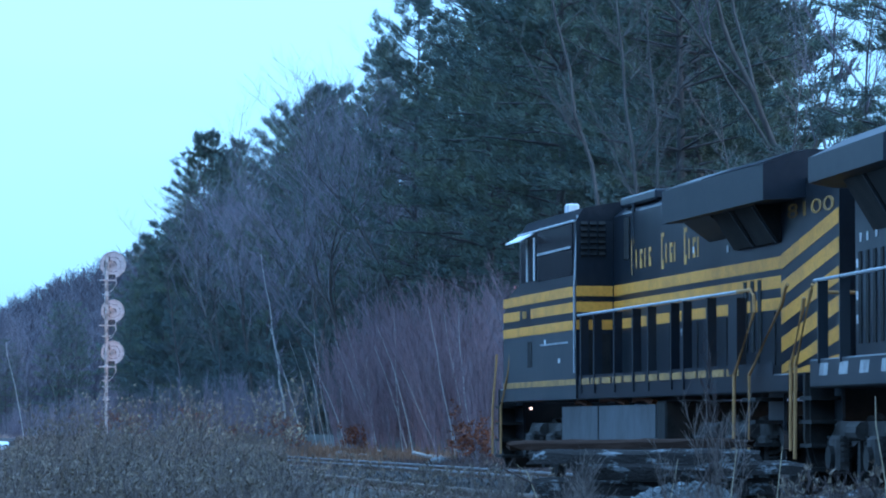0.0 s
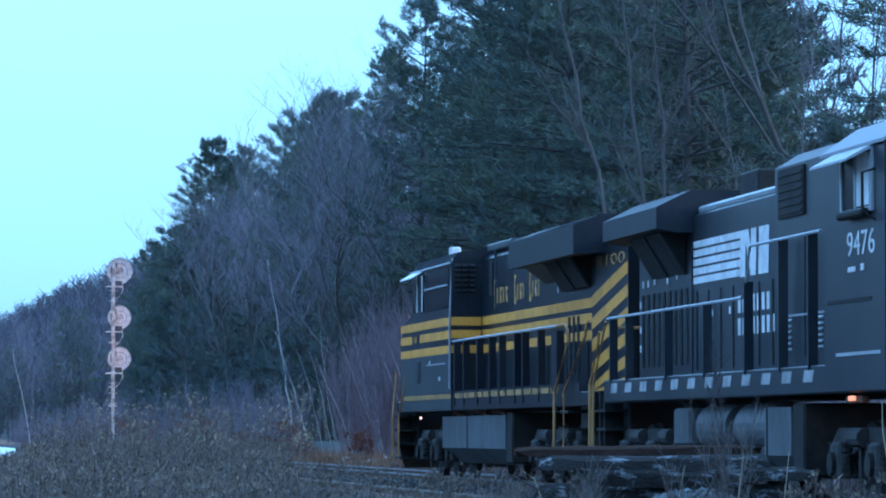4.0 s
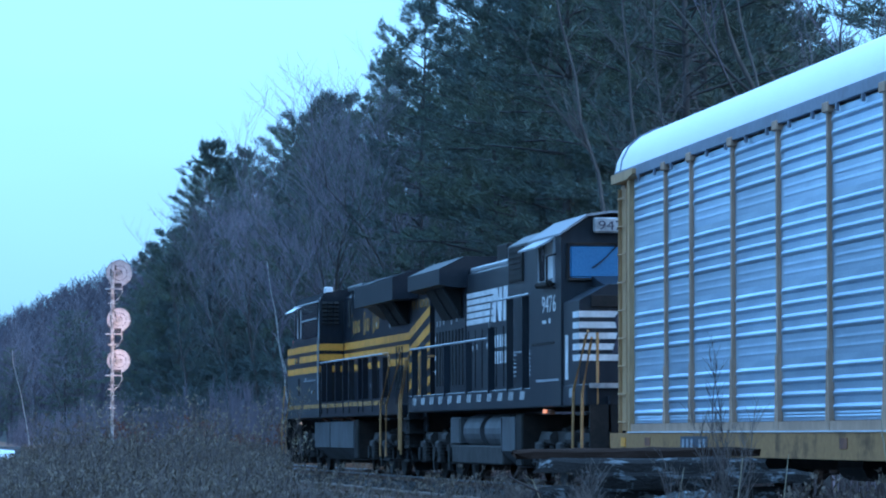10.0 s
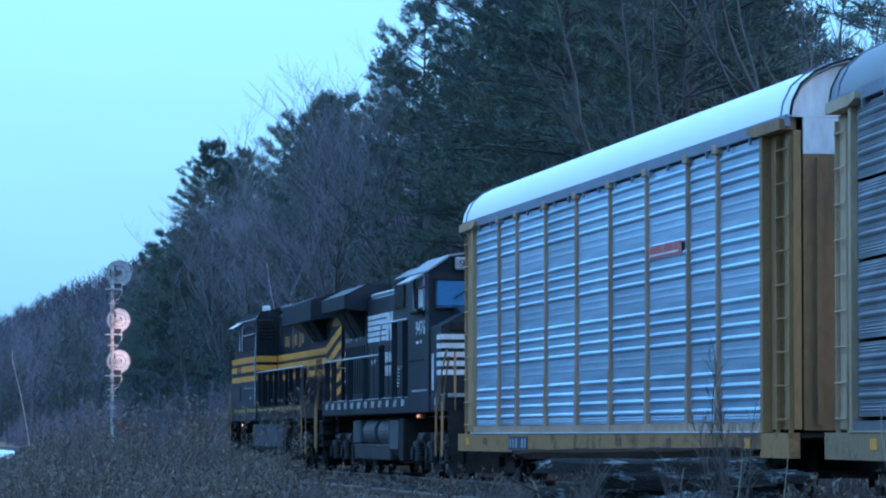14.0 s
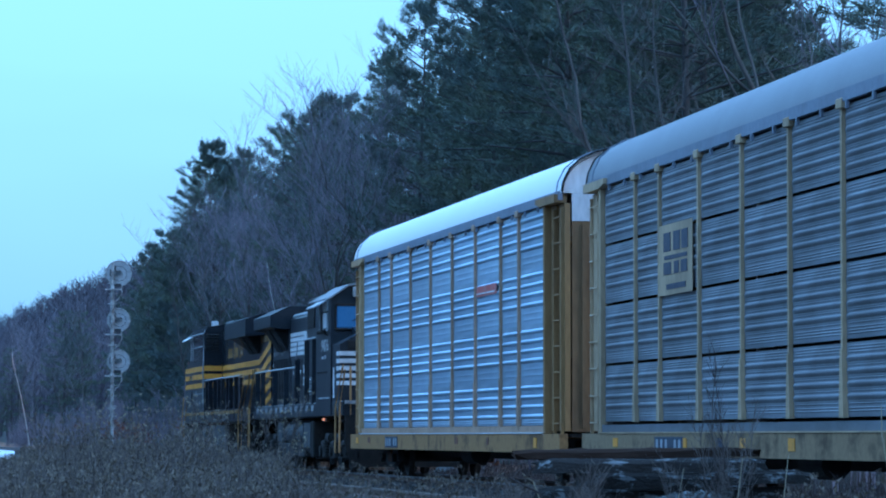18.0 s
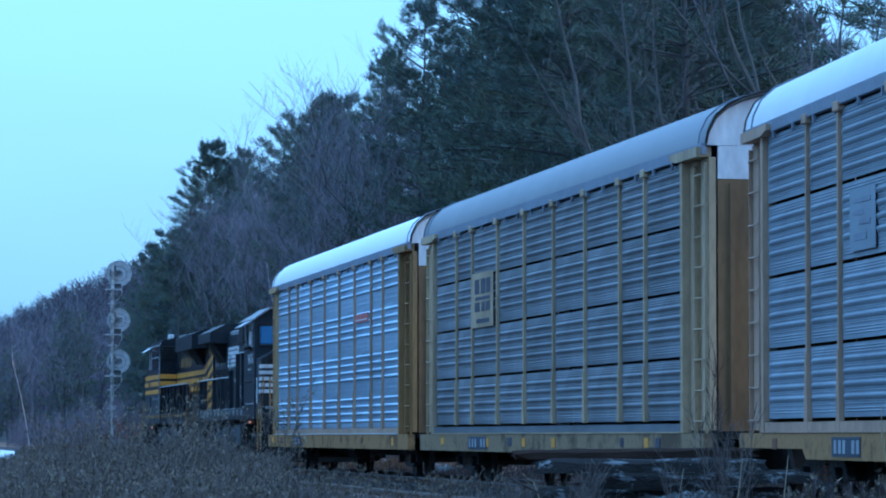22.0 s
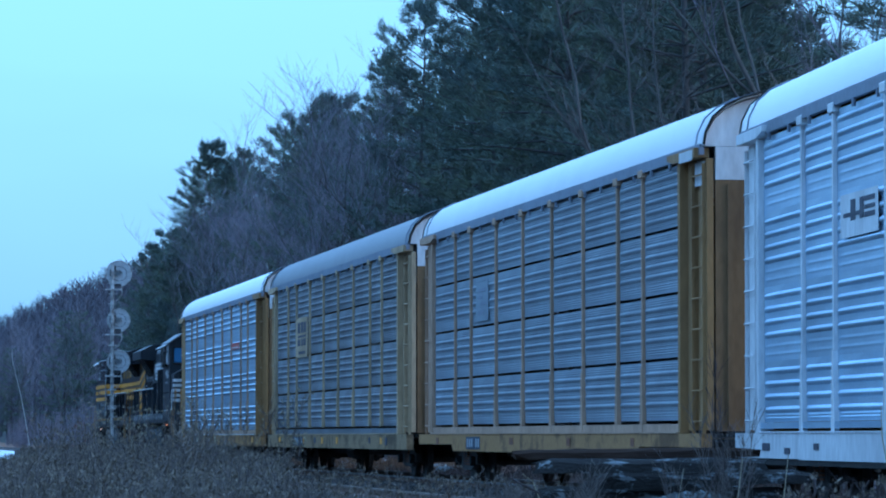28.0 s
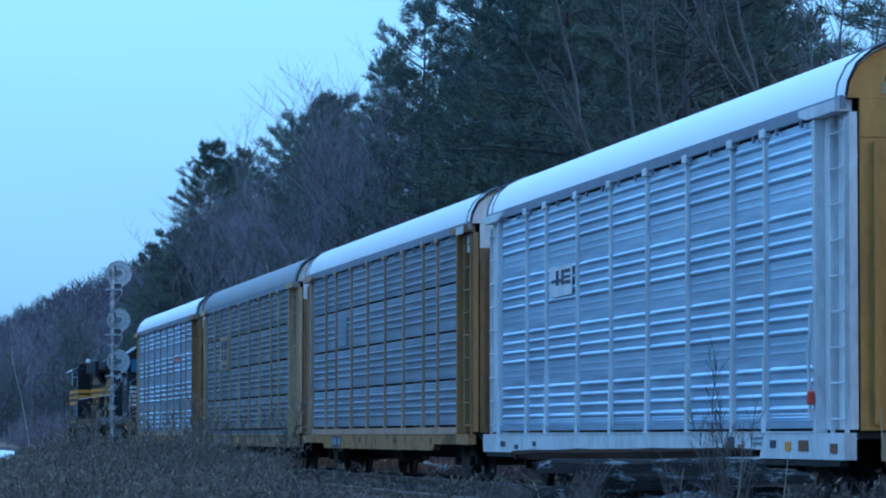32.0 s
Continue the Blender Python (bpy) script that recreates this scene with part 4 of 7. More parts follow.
    lamp = part("headlight_tube", bm, M_GRIME, cab)
    bm = B()
    bm.faces.new([bm.verts.new((0.06 * math.cos(-2 * math.pi * k / n), Y(67.44), 4.36 + 0.06 * math.sin(-2 * math.pi * k / n))) for k in range(n)])
    bmesh.ops.transform(bm, matrix=swing, verts=bm.verts[:])
    part("headlight_lens", bm, M_BEAM, lamp, "lit headlight")
    # hood
    bm = B()
    prism(bm, [(-0.90, 1.60), (0.90, 1.60), (0.90, 4.36), (0.66, 4.56), (-0.66, 4.56), (-0.90, 4.36)], "y", Y(50.75), Y(62.2))
    hood = part("engine_hood", bm, M_BLACK, e)
    bm = B()
    prism(bm, [(-0.95, 1.60), (0.95, 1.60), (0.95, 4.20), (-0.95, 4.20)], "y", Y(47.7), Y(50.74))
    tail = part("hood_end", bm, M_BLACK, e)
    # the cab's rear wall: hanging louvres, a dark panel below
    for i in range(3):
        for j in range(6):
            bm = B()
            x = -1.40 + i * 0.15
            z = 4.30 - j * 0.10
            prism(bm, [(Y(62.195), z), (Y(62.12), z - 0.06), (Y(62.195), z - 0.08)], "x", x - 0.055, x + 0.055)
            part("louvre", bm, M_GRIME, cab)
    bm = B()
    box(bm, -1.44, -0.96, Y(62.17), Y(62.197), 1.66, 2.44)
    part("dark_rear_panel", bm, M_GRIME, cab)
    for z0, z1 in ((3.06, 3.23), (2.80, 2.97), (2.51, 2.67)):
        bm = B()
        box(bm, -1.53, -0.92, Y(62.19), Y(62.197), z0, z1)
        part("stripe", bm, M_GOLD, cab)
    bm = B()
    tube(bm, [(-1.56, Y(62.22), 1.8), (-1.56, Y(62.22), 3.2), (-1.50, Y(62.22), 4.4)], 0.018, 6)
    part("grab_rail", bm, M_STEELRAIL, cab)
    bm = B()
    plate_y(bm, -0.905, Y(60.9), Y(61.3), 3.62, 4.3, 0.012)
    part("vent", bm, M_GRIME, hood)
    bm = B()
    tube(bm, [(-0.90, Y(60.6), 3.34), (-0.90, Y(60.6), 4.5)], 0.03, 5)
    part("hood_joint", bm, M_BLACKOLD, hood)
    # radiator with overhanging wings
    bm = B()
    prism(bm, [(-1.53, 3.90), (-1.53, 4.38), (-0.95, 4.58), (0.95, 4.58), (1.53, 4.38), (1.53, 3.90), (0.92, 3.94), (-0.92, 3.94)], "y", Y(49.4), Y(55.6))
    rad = part("radiator_wing", bm, M_SOOT, e)
    for y0, y1 in ((50.85, 52.1), (52.16, 53.4)):
        bm = B()
        prism(bm, [(-1.34, 4.0), (-0.91, 4.0), (-0.91, 3.42), (-0.97, 3.42)], "y", Y(y0), Y(y1))
        part("intake_screen", bm, M_GRIME, rad)
        bm = B()
        tube(bm, [(-1.36, Y(y0), 3.95), (-0.98, Y(y0), 3.41)], 0.02, 5)
        part("screen_frame", bm, M_BLACKOLD, rad)
    bm = B()
    prism(bm, [(-1.45, 4.01), (-0.91, 4.01), (-0.91, 3.62)], "y", Y(53.45), Y(55.2))
    part("wing_gusset", bm, M_BLACKOLD, rad)
    bm = B()
    prism(bm, [(-1.50, 4.394), (-0.97, 4.577), (-0.97, 4.592), (-1.50, 4.409)], "y", Y(53.2), Y(55.5))
    part("radiator_grille", bm, M_TANK, rad)
    bm = B()
    prism(bm, [(-1.50, 4.394), (-0.97, 4.577), (-0.97, 4.592), (-1.50, 4.409)], "y", Y(49.45), Y(53.15))
    part("radiator_top", bm, M_ROOFBLACK, rad)
    # stripes: the cab's, then the hood's
    for z0, z1 in ((3.06, 3.23), (2.80, 2.97), (2.51, 2.67)):
        for q, x, a, b in ((cab, -1.532, 62.25, 67.38), (nose, -1.502, 67.42, 69.22)):
            if z0 == 2.80 and x == -1.532:
                a2 = 66.3
                bm = B()
                plate_y(bm, x, Y(a), Y(a2), z0, z1, 0.004)
                part("stripe", bm, M_GOLD, q)
                continue
            bm = B()
            plate_y(bm, x, Y(a), Y(b), z0, z1, 0.004)
            part("stripe", bm, M_GOLD, q)
        bm = B()
        plate_y(bm, -0.902, Y(50.80), Y(62.15), z0, z1, 0.004)
        part("stripe", bm, M_GOLD, hood)
    for q, x, a, b in ((cab, -1.532, 62.25, 67.38), (nose, -1.502, 67.42, 69.22)):
        bm = B()
        plate_y(bm, x, Y(a), Y(b), 1.60, 1.70, 0.004)
        part("stripe", bm, M_DULLGOLD, q)
    # cab-side details
    for a, b, z0, z1, mm in ((66.2, 66.6, 1.95, 2.4, M_GRIME), (62.9, 65.4, 2.30, 2.33, M_STEELRAIL), (63.6, 63.75, 1.98, 2.06, M_WHITE), (64.9, 65.0, 2.30, 2.40, M_WHITE), (67.9, 68.1, 3.38, 3.44, M_RED)):
        bm = B()
        plate_y(bm, -1.532 if a < 67 else -1.502, Y(a), Y(b), z0, z1, 0.008)
        part("fitting", bm, mm, cab)
    words("road_number", "8100", 0.14, Matrix(((0, 0, -1, -1.537), (-1, 0, 0, Y(67.1)), (0, 1, 0, 2.815), (0, 0, 0, 1))), M_GOLDLET, cab, 0.002)
    # gold name panel: three words as plain upright bars
    for a, b in ((60.75, 59.1), (58.5, 57.3), (56.9, 55.7)):
        n = round((a - b) / 0.30)
        for i in range(n):
            y = a - (a - b) * i / n
            lo, hi = (3.36, 3.92) if i == 0 else (3.44, 3.74)
            bm = B()
            prism(bm, [(Y(y), lo), (Y(y), hi), (Y(y) - 0.20, hi), (Y(y) - 0.20, hi - 0.07), (Y(y) - 0.07, hi - 0.07), (Y(y) - 0.07, lo + 0.14), (Y(y) - 0.17, lo + 0.14), (Y(y) - 0.17, lo)] if i % 2 == 0 else [(Y(y), lo), (Y(y), hi), (Y(y) - 0.08, hi), (Y(y) - 0.08, lo)], "x", -0.907, -0.903)
            part("lettering_bar", bm, M_GOLDLET, hood)
    words("road_number", "8100", 0.20, Matrix(((0, 0, -1, -0.955), (-1, 0, 0, Y(50.35)), (0, 1, 0, 3.70), (0, 0, 0, 1))), M_DULLGOLD, tail, 0.003, 2.4)
    # diagonal gold bars on the hood's end
    ya, yb = Y(47.72), Y(50.72)
    for k in range(6):
        hi = 3.72 - k * 0.375
        lo, drop = hi - 0.20, 0.48
        pts = [(yb, lo - drop), (ya, lo), (ya, hi), (yb, hi - drop)]
        pts = [(y, max(q, 1.62)) for y, q in pts]
        bm = B()
        prism(bm, pts, "x", -0.956, -0.952)
        part("chevron", bm, M_GOLD, tail)
    # doors along the hood
    gauge_row(hood, -0.902, [Y(57.9) - 0.95 * i for i in range(8)], 1.75, 2.48, M_GRIME, 0.04)
    for i in range(3):
        bm = B()
        plate_y(bm, -0.902, Y(53.0) + 0.08 - i * 0.42, Y(53.0) - 0.12 - i * 0.42, 1.95, 2.95, 0.012)
        part("grille_slot", bm, M_GRIME, hood)
    for y, z in ((57.2, 2.05), (57.0, 2.3), (54.0, 3.42), (51.0, 3.45), (50.5, 3.42), (50.5, 3.30), (56.2, 3.5)):
        bm = B()
        plate_y(bm, -0.905, Y(y), Y(y) + 0.09, z, z + 0.10, 0.008)
        part("placard", bm, M_WHITE, hood)
    bm = B()
    box(bm, -0.5, 0.5, Y(57.6), Y(58.5), 4.56, 4.72, 0.03)
    part("exhaust_stack", bm, M_GRIME, hood)
    bm = B()
    box(bm, -0.85, 0.85, Y(59.2), Y(61.9), 4.5, 4.66, 0.03)
    part("blower_box", bm, M_BLACKOLD, hood)
    # handrails
    railing(e, -1.50, [(Y(62.3), 2.74), (Y(50.9), 2.74)],
            [(Y(q), 1.45, 2.72, 0.10) for q in (61.9, 60.8, 59.2, 57.8, 56.7, 55.1, 54.3, 52.75)] + [(Y(51.2), 1.62, 2.66, 0.5)], M_STEELRAIL, M_BLACK)
    for line in ([(50.9, 2.74), (50.2, 2.74), (49.98, 2.66), (49.95, 2.45), (50.85, 1.62), (50.9, 0.45)], [(48.15, 2.74), (48.3, 2.68), (48.45, 2.5), (50.0, 1.6), (50.05, 0.45)]):
        bm = B()
        tube(bm, [(-1.58 if z < 2 else -1.52, Y(y), z) for y, z in line], 0.025, 6)
        part("grab_rail", bm, M_YRAIL, e)
    railing(e, 1.50, [(Y(62.3), 2.74), (Y(49.7), 2.74)], [(Y(61 - 1.8 * i), 1.45, 2.72, 0.1) for i in range(6)], M_STEELRAIL, M_BLACK)
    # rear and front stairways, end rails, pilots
    steps(e, Y(50.66), -1, M_CABSLATE, M_YRAIL, None)
    steps(e, Y(69.25), 1, M_BLACK, M_YRAIL, 2.25)
    for q, d in ((47.55, -1), (70.1, 1)):
        bm = B()
        prism(bm, [(-1.45, 1.60), (1.45, 1.60), (1.45, 0.75), (1.3, 0.16), (-1.3, 0.16), (-1.45, 0.75)], "y", *sorted((Y(q), Y(q) - d * 0.1)))
        part("pilot", bm, M_GRIME, e)
        coupler(e, Y(q), d)
        for x in (-1.2, -0.4, 0.4, 1.2):
            bm = B()
            tube(bm, [(x, Y(q) - d * 0.06, 1.6), (x, Y(q) - d * 0.06, 2.62)], 0.025, 6)
            part("end_post", bm, M_YRAIL, e)
        bm = B()
        tube(bm, [(-1.2, Y(q) - d * 0.06, 2.62), (1.2, Y(q) - d * 0.06, 2.62)], 0.025, 6)
        part("end_rail", bm, M_YRAIL, e)
    fuel_tank(e, Y(56.7), Y(64.1), "dusty grey fuel tank")
    # added dark block over the tank's rear face, in place of shade
    bm = B()
    box(bm, -1.38, 1.38, Y(56.1), Y(56.69), 0.35, 1.30, 0.03)
    part("tank_shade_block", bm, M_GRIME, e)
    loco_truck(e, Y(65.9))
    loco_truck(e, Y(52.4))
    for y0, y1, z in ((61.5, 59.5, 1.34), (63.5, 62.5, 1.32), (58.9, 57.4, 1.33)):
        bm = B()
        tube(bm, [(-1.25, Y(y0), z), (-1.3, (Y(y0) + Y(y1)) / 2, z + 0.03), (-1.25, Y(y1), z - 0.05)], 0.05, 6)
        part("pipe", bm, M_RUST, e)
    # step light beside the front truck
    bm = B()
    box(bm, -1.46, -1.42, Y(66.75), Y(66.80), 1.21, 1.26, 0.01)
    part("step_light", bm, M_MARKER, e, "small lit warm step light")
    return e


def second_engine():
    c = 36.8
    e = thing("locomotive", pose(TRACK_X, c, RAIL), "weathered black diesel locomotive with white markings, cab trailing", "locomotive", "locomotives")
    Y = lambda s: s - c
    bm = B()
    box(bm, -1.50, 1.50, Y(27.6), Y(47.2), 1.40, 1.76, 0.02)
    frame_ = part("underframe", bm, M_BLACKOLD, e)
    for i in range(16):
        y = Y(46.6) - i * 1.17
        bm = B()
        prism(bm, [(y, 1.55), (y - 0.50, 1.55), (y - 0.58, 1.70), (y - 0.08, 1.70)], "x", -1.506, -1.502)
        part("sill_stripe", bm, M_DULLWHITE, frame_)
    # hood and its end
    bm = B()
    prism(bm, [(-0.95, 1.76), (0.95, 1.76), (0.95, 4.16), (0.72, 4.32), (-0.72, 4.32), (-0.95, 4.16)], "y", Y(36.0), Y(42.9))
    hood = part("engine_hood", bm, M_BLACKOLD, e)
    bm = B()
    prism(bm, [(-0.97, 1.76), (0.97, 1.76), (0.97, 4.0), (-0.97, 4.0)], "y", Y(42.91), Y(46.9))
    tail = part("hood_end", bm, M_BLACKOLD, e)
    bm = B()
    prism(bm, [(-1.53, 3.98), (-1.53, 4.30), (-1.0, 4.56), (1.0, 4.56), (1.53, 4.30), (1.53, 3.98), (1.2, 3.92), (-1.2, 3.92)], "y", Y(42.8), Y(47.1))
    rad = part("radiator_wing", bm, M_SOOT, e)
    for y0, y1 in ((43.3, 44.5), (44.56, 45.8)):
        bm = B()
        prism(bm, [(-1.36, 3.94), (-0.98, 3.91), (-0.98, 3.32)], "y", Y(y0), Y(y1))
        part("intake_screen", bm, M_GRIME, rad)
        bm = B()
        tube(bm, [(-1.38, Y(y0), 3.94), (-0.99, Y(y0), 3.31)], 0.02, 5)
        part("screen_frame", bm, M_BLACKOLD, rad)
    # pale bar added as the highlight on the hood's sky-lit top edge
    bm = B()
    tube(bm, [(-0.84, Y(36.1), 4.26), (-0.84, Y(42.8), 4.26)], 0.055, 6)
    part("lit_edge_bar", bm, M_STEELRAIL, hood)
    bm = B()
    box(bm, -0.62, -0.25, Y(40.0), Y(41.2), 4.32, 4.70, 0.03)
    part("exhaust_stack", bm, M_GRIME, hood)
    # blower bay with its black grille
    bm = B()
    prism(bm, [(-1.32, 1.76), (1.32, 1.76), (1.32, 4.4), (1.0, 4.60), (-1.0, 4.60), (-1.32, 4.4)], "y", Y(32.5), Y(35.99))
    bay = part("equipment_bay", bm, M_BLACKOLD, e)
    bm = B()
    plate_y(bm, -1.322, Y(34.3), Y(35.7), 3.72, 4.36, 0.03)
    gr = part("air_grille", bm, M_GRIME, bay)
    for i in range(6):
        bm = B()
        plate_y(bm, -1.353, Y(34.35), Y(35.65), 3.76 + 0.1 * i, 3.80 + 0.1 * i, 0.012)
        part("slat", bm, M_GRIME, gr)
    # cab and nose, which look back along the train
    bm = B()
    prism(bm, [(-1.53, 1.42), (1.53, 1.42), (1.53, 4.30), (1.08, 4.61), (-1.08, 4.61), (-1.53, 4.30)], "y", Y(29.6), Y(32.49))
    cab = part("cab", bm, M_BLACKOLD, e)
    bm = B()
    prism(bm, [(-1.58, 4.29), (-1.10, 4.62), (-0.7, 4.68), (0.7, 4.68), (1.10, 4.62), (1.58, 4.29), (1.58, 4.33), (1.10, 4.66), (0.7, 4.72), (-0.7, 4.72), (-1.10, 4.66), (-1.58, 4.33)], "y", Y(29.45), Y(32.5))
    part("cab_roof", bm, M_GROOF, cab, "worn grey cab roof")
    bm = B()
    prism(bm, [(-1.49, 1.42), (1.49, 1.42), (1.49, 3.15), (1.0, 3.42), (-1.0, 3.42), (-1.49, 3.15)], "y", Y(28.2), Y(29.59))
    nose = part("nose", bm, M_BLACKOLD, e)
    bm = B()
    prism(bm, [(Y(29.595), 3.43), (Y(29.595), 3.62), (Y(28.6), 3.43)], "x", -1.0, 1.0)
    part("nose_slope", bm, M_BLACKOLD, nose)
    bm = B()
    box(bm, -1.3, 1.3, Y(28.165), Y(28.195), 3.04, 3.24, 0.01)
    part("nose_panel", bm, M_GRIME, nose)
    # side window with a white blind and an awning
    bm = B()
    box(bm, -1.545, -1.532, Y(30.15), Y(31.5), 3.58, 4.24)
    pane = part("side_window", bm, M_GLASS, cab)
    bm = B()
    box(bm, -1.56, -1.547, Y(30.22), Y(30.80), 3.60, 4.22)
    part("blind", bm, M_WPAINT, pane, "white window blind")
    for y0, y1, z0, z1 in ((30.08, 30.15, 3.52, 4.28), (31.5, 31.57, 3.52, 4.28), (30.15, 31.5, 3.52, 3.58), (30.84, 30.90, 3.58, 4.24)):
        bm = B()
        box(bm, -1.565, -1.532, Y(y0), Y(y1), z0, z1)
        part("window_frame", bm, M_STEELRAIL, pane)
    bm = B()
    prism(bm, [(-1.535, 4.26), (-1.86, 4.10), (-1.86, 4.13), (-1.535, 4.31)], "y", Y(30.1), Y(31.9))
    part("awning", bm, M_STEELRAIL, cab)
    bm = B()
    box(bm, -1.66, -1.548, Y(30.2), Y(31.4), 3.46, 3.56, 0.03)
    part("arm_rest", bm, M_GRIME, cab)
    bm = B()
    tube(bm, [(-1.56, Y(29.9), 3.4), (-1.72, Y(29.9), 3.5), (-1.72, Y(29.9), 3.95), (-1.56, Y(29.9), 4.0)], 0.02, 5)
    part("mirror_bracket", bm, M_GRIME, cab)
    # windshields, wipers and number board on the end that faces back
    for x0, x1 in ((-1.38, -0.12), (0.12, 1.38)):
        bm = B()
        box(bm, x0, x1, Y(29.555), Y(29.595), 3.58, 4.12, 0.03)
        ws = part("windshield", bm, M_SCREEN, cab)
        bm = B()
        for a, b in (((x0 - 0.03, 3.55), (x1 + 0.03, 3.55)), ((x1 + 0.03, 3.55), (x1 + 0.03, 4.15)), ((x1 + 0.03, 4.15), (x0 - 0.03, 4.15)), ((x0 - 0.03, 4.15), (x0 - 0.03, 3.55))):
            tube(bm, [(a[0], Y(29.575), a[1]), (b[0], Y(29.575), b[1])], 0.035, 5)
        part("window_frame", bm, M_GRIME, ws)
        bm = B()
        xm = (x0 + x1) / 2
        tube(bm, [(xm + 0.2, Y(29.53), 4.15), (xm - 0.1, Y(29.53), 3.85), (xm - 0.25, Y(29.53), 3.75)], 0.014, 4)
        part("wiper", bm, M_GRIME, ws)
    for s in (-1, 1):
        bm = B()
        box(bm, *sorted((s * 0.28, s * 1.0)), Y(29.40), Y(29.50), 4.34, 4.60, 0.03)
        nb = part("number_board", bm, M_DULLWHITE, cab, "white number board with black digits")
        words("road_number", "9476", 0.16, Matrix(((1, 0, 0, s * 0.64 - 0.28), (0, 0, -1, Y(29.397)), (0, 1, 0, 4.39), (0, 0, 0, 1))), M_DARKINK, nb, 0.003, 0.56)
    bm = B()
    tube(bm, [(0, Y(29.36), 4.42), (0, Y(29.5), 4.42)], 0.12, 12)
    part("headlight", bm, M_STEELRAIL, cab)
    # four white bars round the nose, and a dark emblem
    for k in range(5):
        z = 2.15 + 0.18 * k
        bm = B()
        box(bm, -1.494, 1.494, Y(28.19), Y(28.196), z, z + 0.105)
        part("white_bar", bm, M_WHITE, nose)
        bm = B()
        plate_y(bm, -1.492, Y(28.2), Y(28.75), z, z + 0.105, 0.004)
        part("white_bar", bm, M_WHITE, nose)
    bm = B()
    prism(bm, [(-0.95, 2.25), (-0.72, 2.3), (-0.62, 2.6), (-0.68, 2.9), (-0.8, 3.0), (-0.9, 2.86), (-0.84, 2.62)], "y", Y(28.18), Y(28.186))
    part("emblem", bm, M_DARKINK, nose)
    bm = B()
    plate_y(bm, -1.492, Y(29.15), Y(29.4), 1.85, 2.6, 0.006)
    part("white_panel", bm, M_WHITE, nose)
    bm = B()
    box(bm, -1.45, 1.45, Y(27.5), Y(27.56), 1.69, 1.77)
    part("white_bar", bm, M_DULLWHITE, frame_)
    # cab side: number, doors, louvres
    words("road_number", "9476", 0.30, Matrix(((0, 0, -1, -1.535), (-1, 0, 0, Y(31.35)), (0, 1, 0, 3.03), (0, 0, 0, 1))), M_WHITE, cab, 0.003, 1.3)
    for a, b, z0, z1, q, x, mm in ((31.3, 30.95, 2.84, 2.90, cab, -1.532, M_WHITE), (30.7, 30.55, 2.84, 2.92, cab, -1.532, M_WHITE), (32.3, 30.2, 2.48, 2.52, cab, -1.532, M_GRIME), (31.9, 29.8, 1.84, 1.88, cab, -1.532, M_STEELRAIL),
                                (32.9, 32.6, 2.3, 3.6, bay, -1.322, M_GRIME), (34.35, 34.3, 1.9, 3.5, bay, -1.322, M_GRIME), (35.6, 33.2, 2.42, 2.45, bay, -1.322, M_STEELRAIL)):
        bm = B()
        plate_y(bm, x, Y(a), Y(b), z0, z1, 0.008)
        part("fitting", bm, mm, q)
    for y in (35.3, 33.6):
        for i in range(6):
            bm = B()
            z = 2.02 + 0.075 * i
            prism(bm, [(-1.322, z), (-1.36, z - 0.03), (-1.322, z - 0.04)], "y", Y(y) - 0.25, Y(y) + 0.1)
            part("louvre", bm, M_STEELRAIL, bay)
    # hood markings: white stripes and plain slanted blocks, two rows of lettering as bars
    for i in range(5):
        z = 3.14 + i * 0.135
        bm = B()
        plate_y(bm, -0.952, Y(42.85), Y(39.75) - 0.05 * i, z, z + 0.10, 0.004)
        part("marking_stripe", bm, M_WHITE, hood)
    for a, b in ((39.72, 39.38), (39.05, 38.72), (38.55, 37.95)):
        bm = B()
        prism(bm, [(Y(a), 3.12), (Y(b), 3.12), (Y(b) - 0.06, 3.78), (Y(a) - 0.06, 3.78)], "x", -0.957, -0.953)
        part("marking_block", bm, M_WHITE, hood)
    bm = B()
    prism(bm, [(Y(39.42), 3.78), (Y(39.15), 3.78), (Y(38.75), 3.12), (Y(39.0), 3.12)], "x", -0.962, -0.958)
    part("marking_block", bm, M_WHITE, hood)
    for z, n in ((2.62, 7), (2.30, 8)):
        for i in range(n):
            y = 39.85 - i * 0.30
            bm = B()
            plate_y(bm, -0.952, Y(y), Y(y - 0.17), z, z + 0.24, 0.004)
            part("lettering_bar", bm, M_WHITE, hood)
    gauge_row(hood, -0.952, [Y(42.6) - 0.82 * i for i in range(8)], 1.85, 3.02, M_GRIME, 0.04)
    gauge_row(tail, -0.972, [Y(46.6) - 0.42 * i for i in range(9)], 1.95, 3.10, M_GRIME, 0.16)
    for y, z in ((46.5, 3.22), (46.1, 3.22), (45.6, 3.24), (44.6, 3.22), (43.9, 3.26), (46.7, 2.2), (46.7, 2.5), (46.7, 2.9), (41.9, 2.6), (41.4, 2.62), (40.2, 2.62), (37.3, 2.4)):
        bm = B()
        plate_y(bm, -0.975, Y(y), Y(y) + 0.10, z, z + 0.11, 0.008)
        part("placard", bm, M_WHITE, hood)
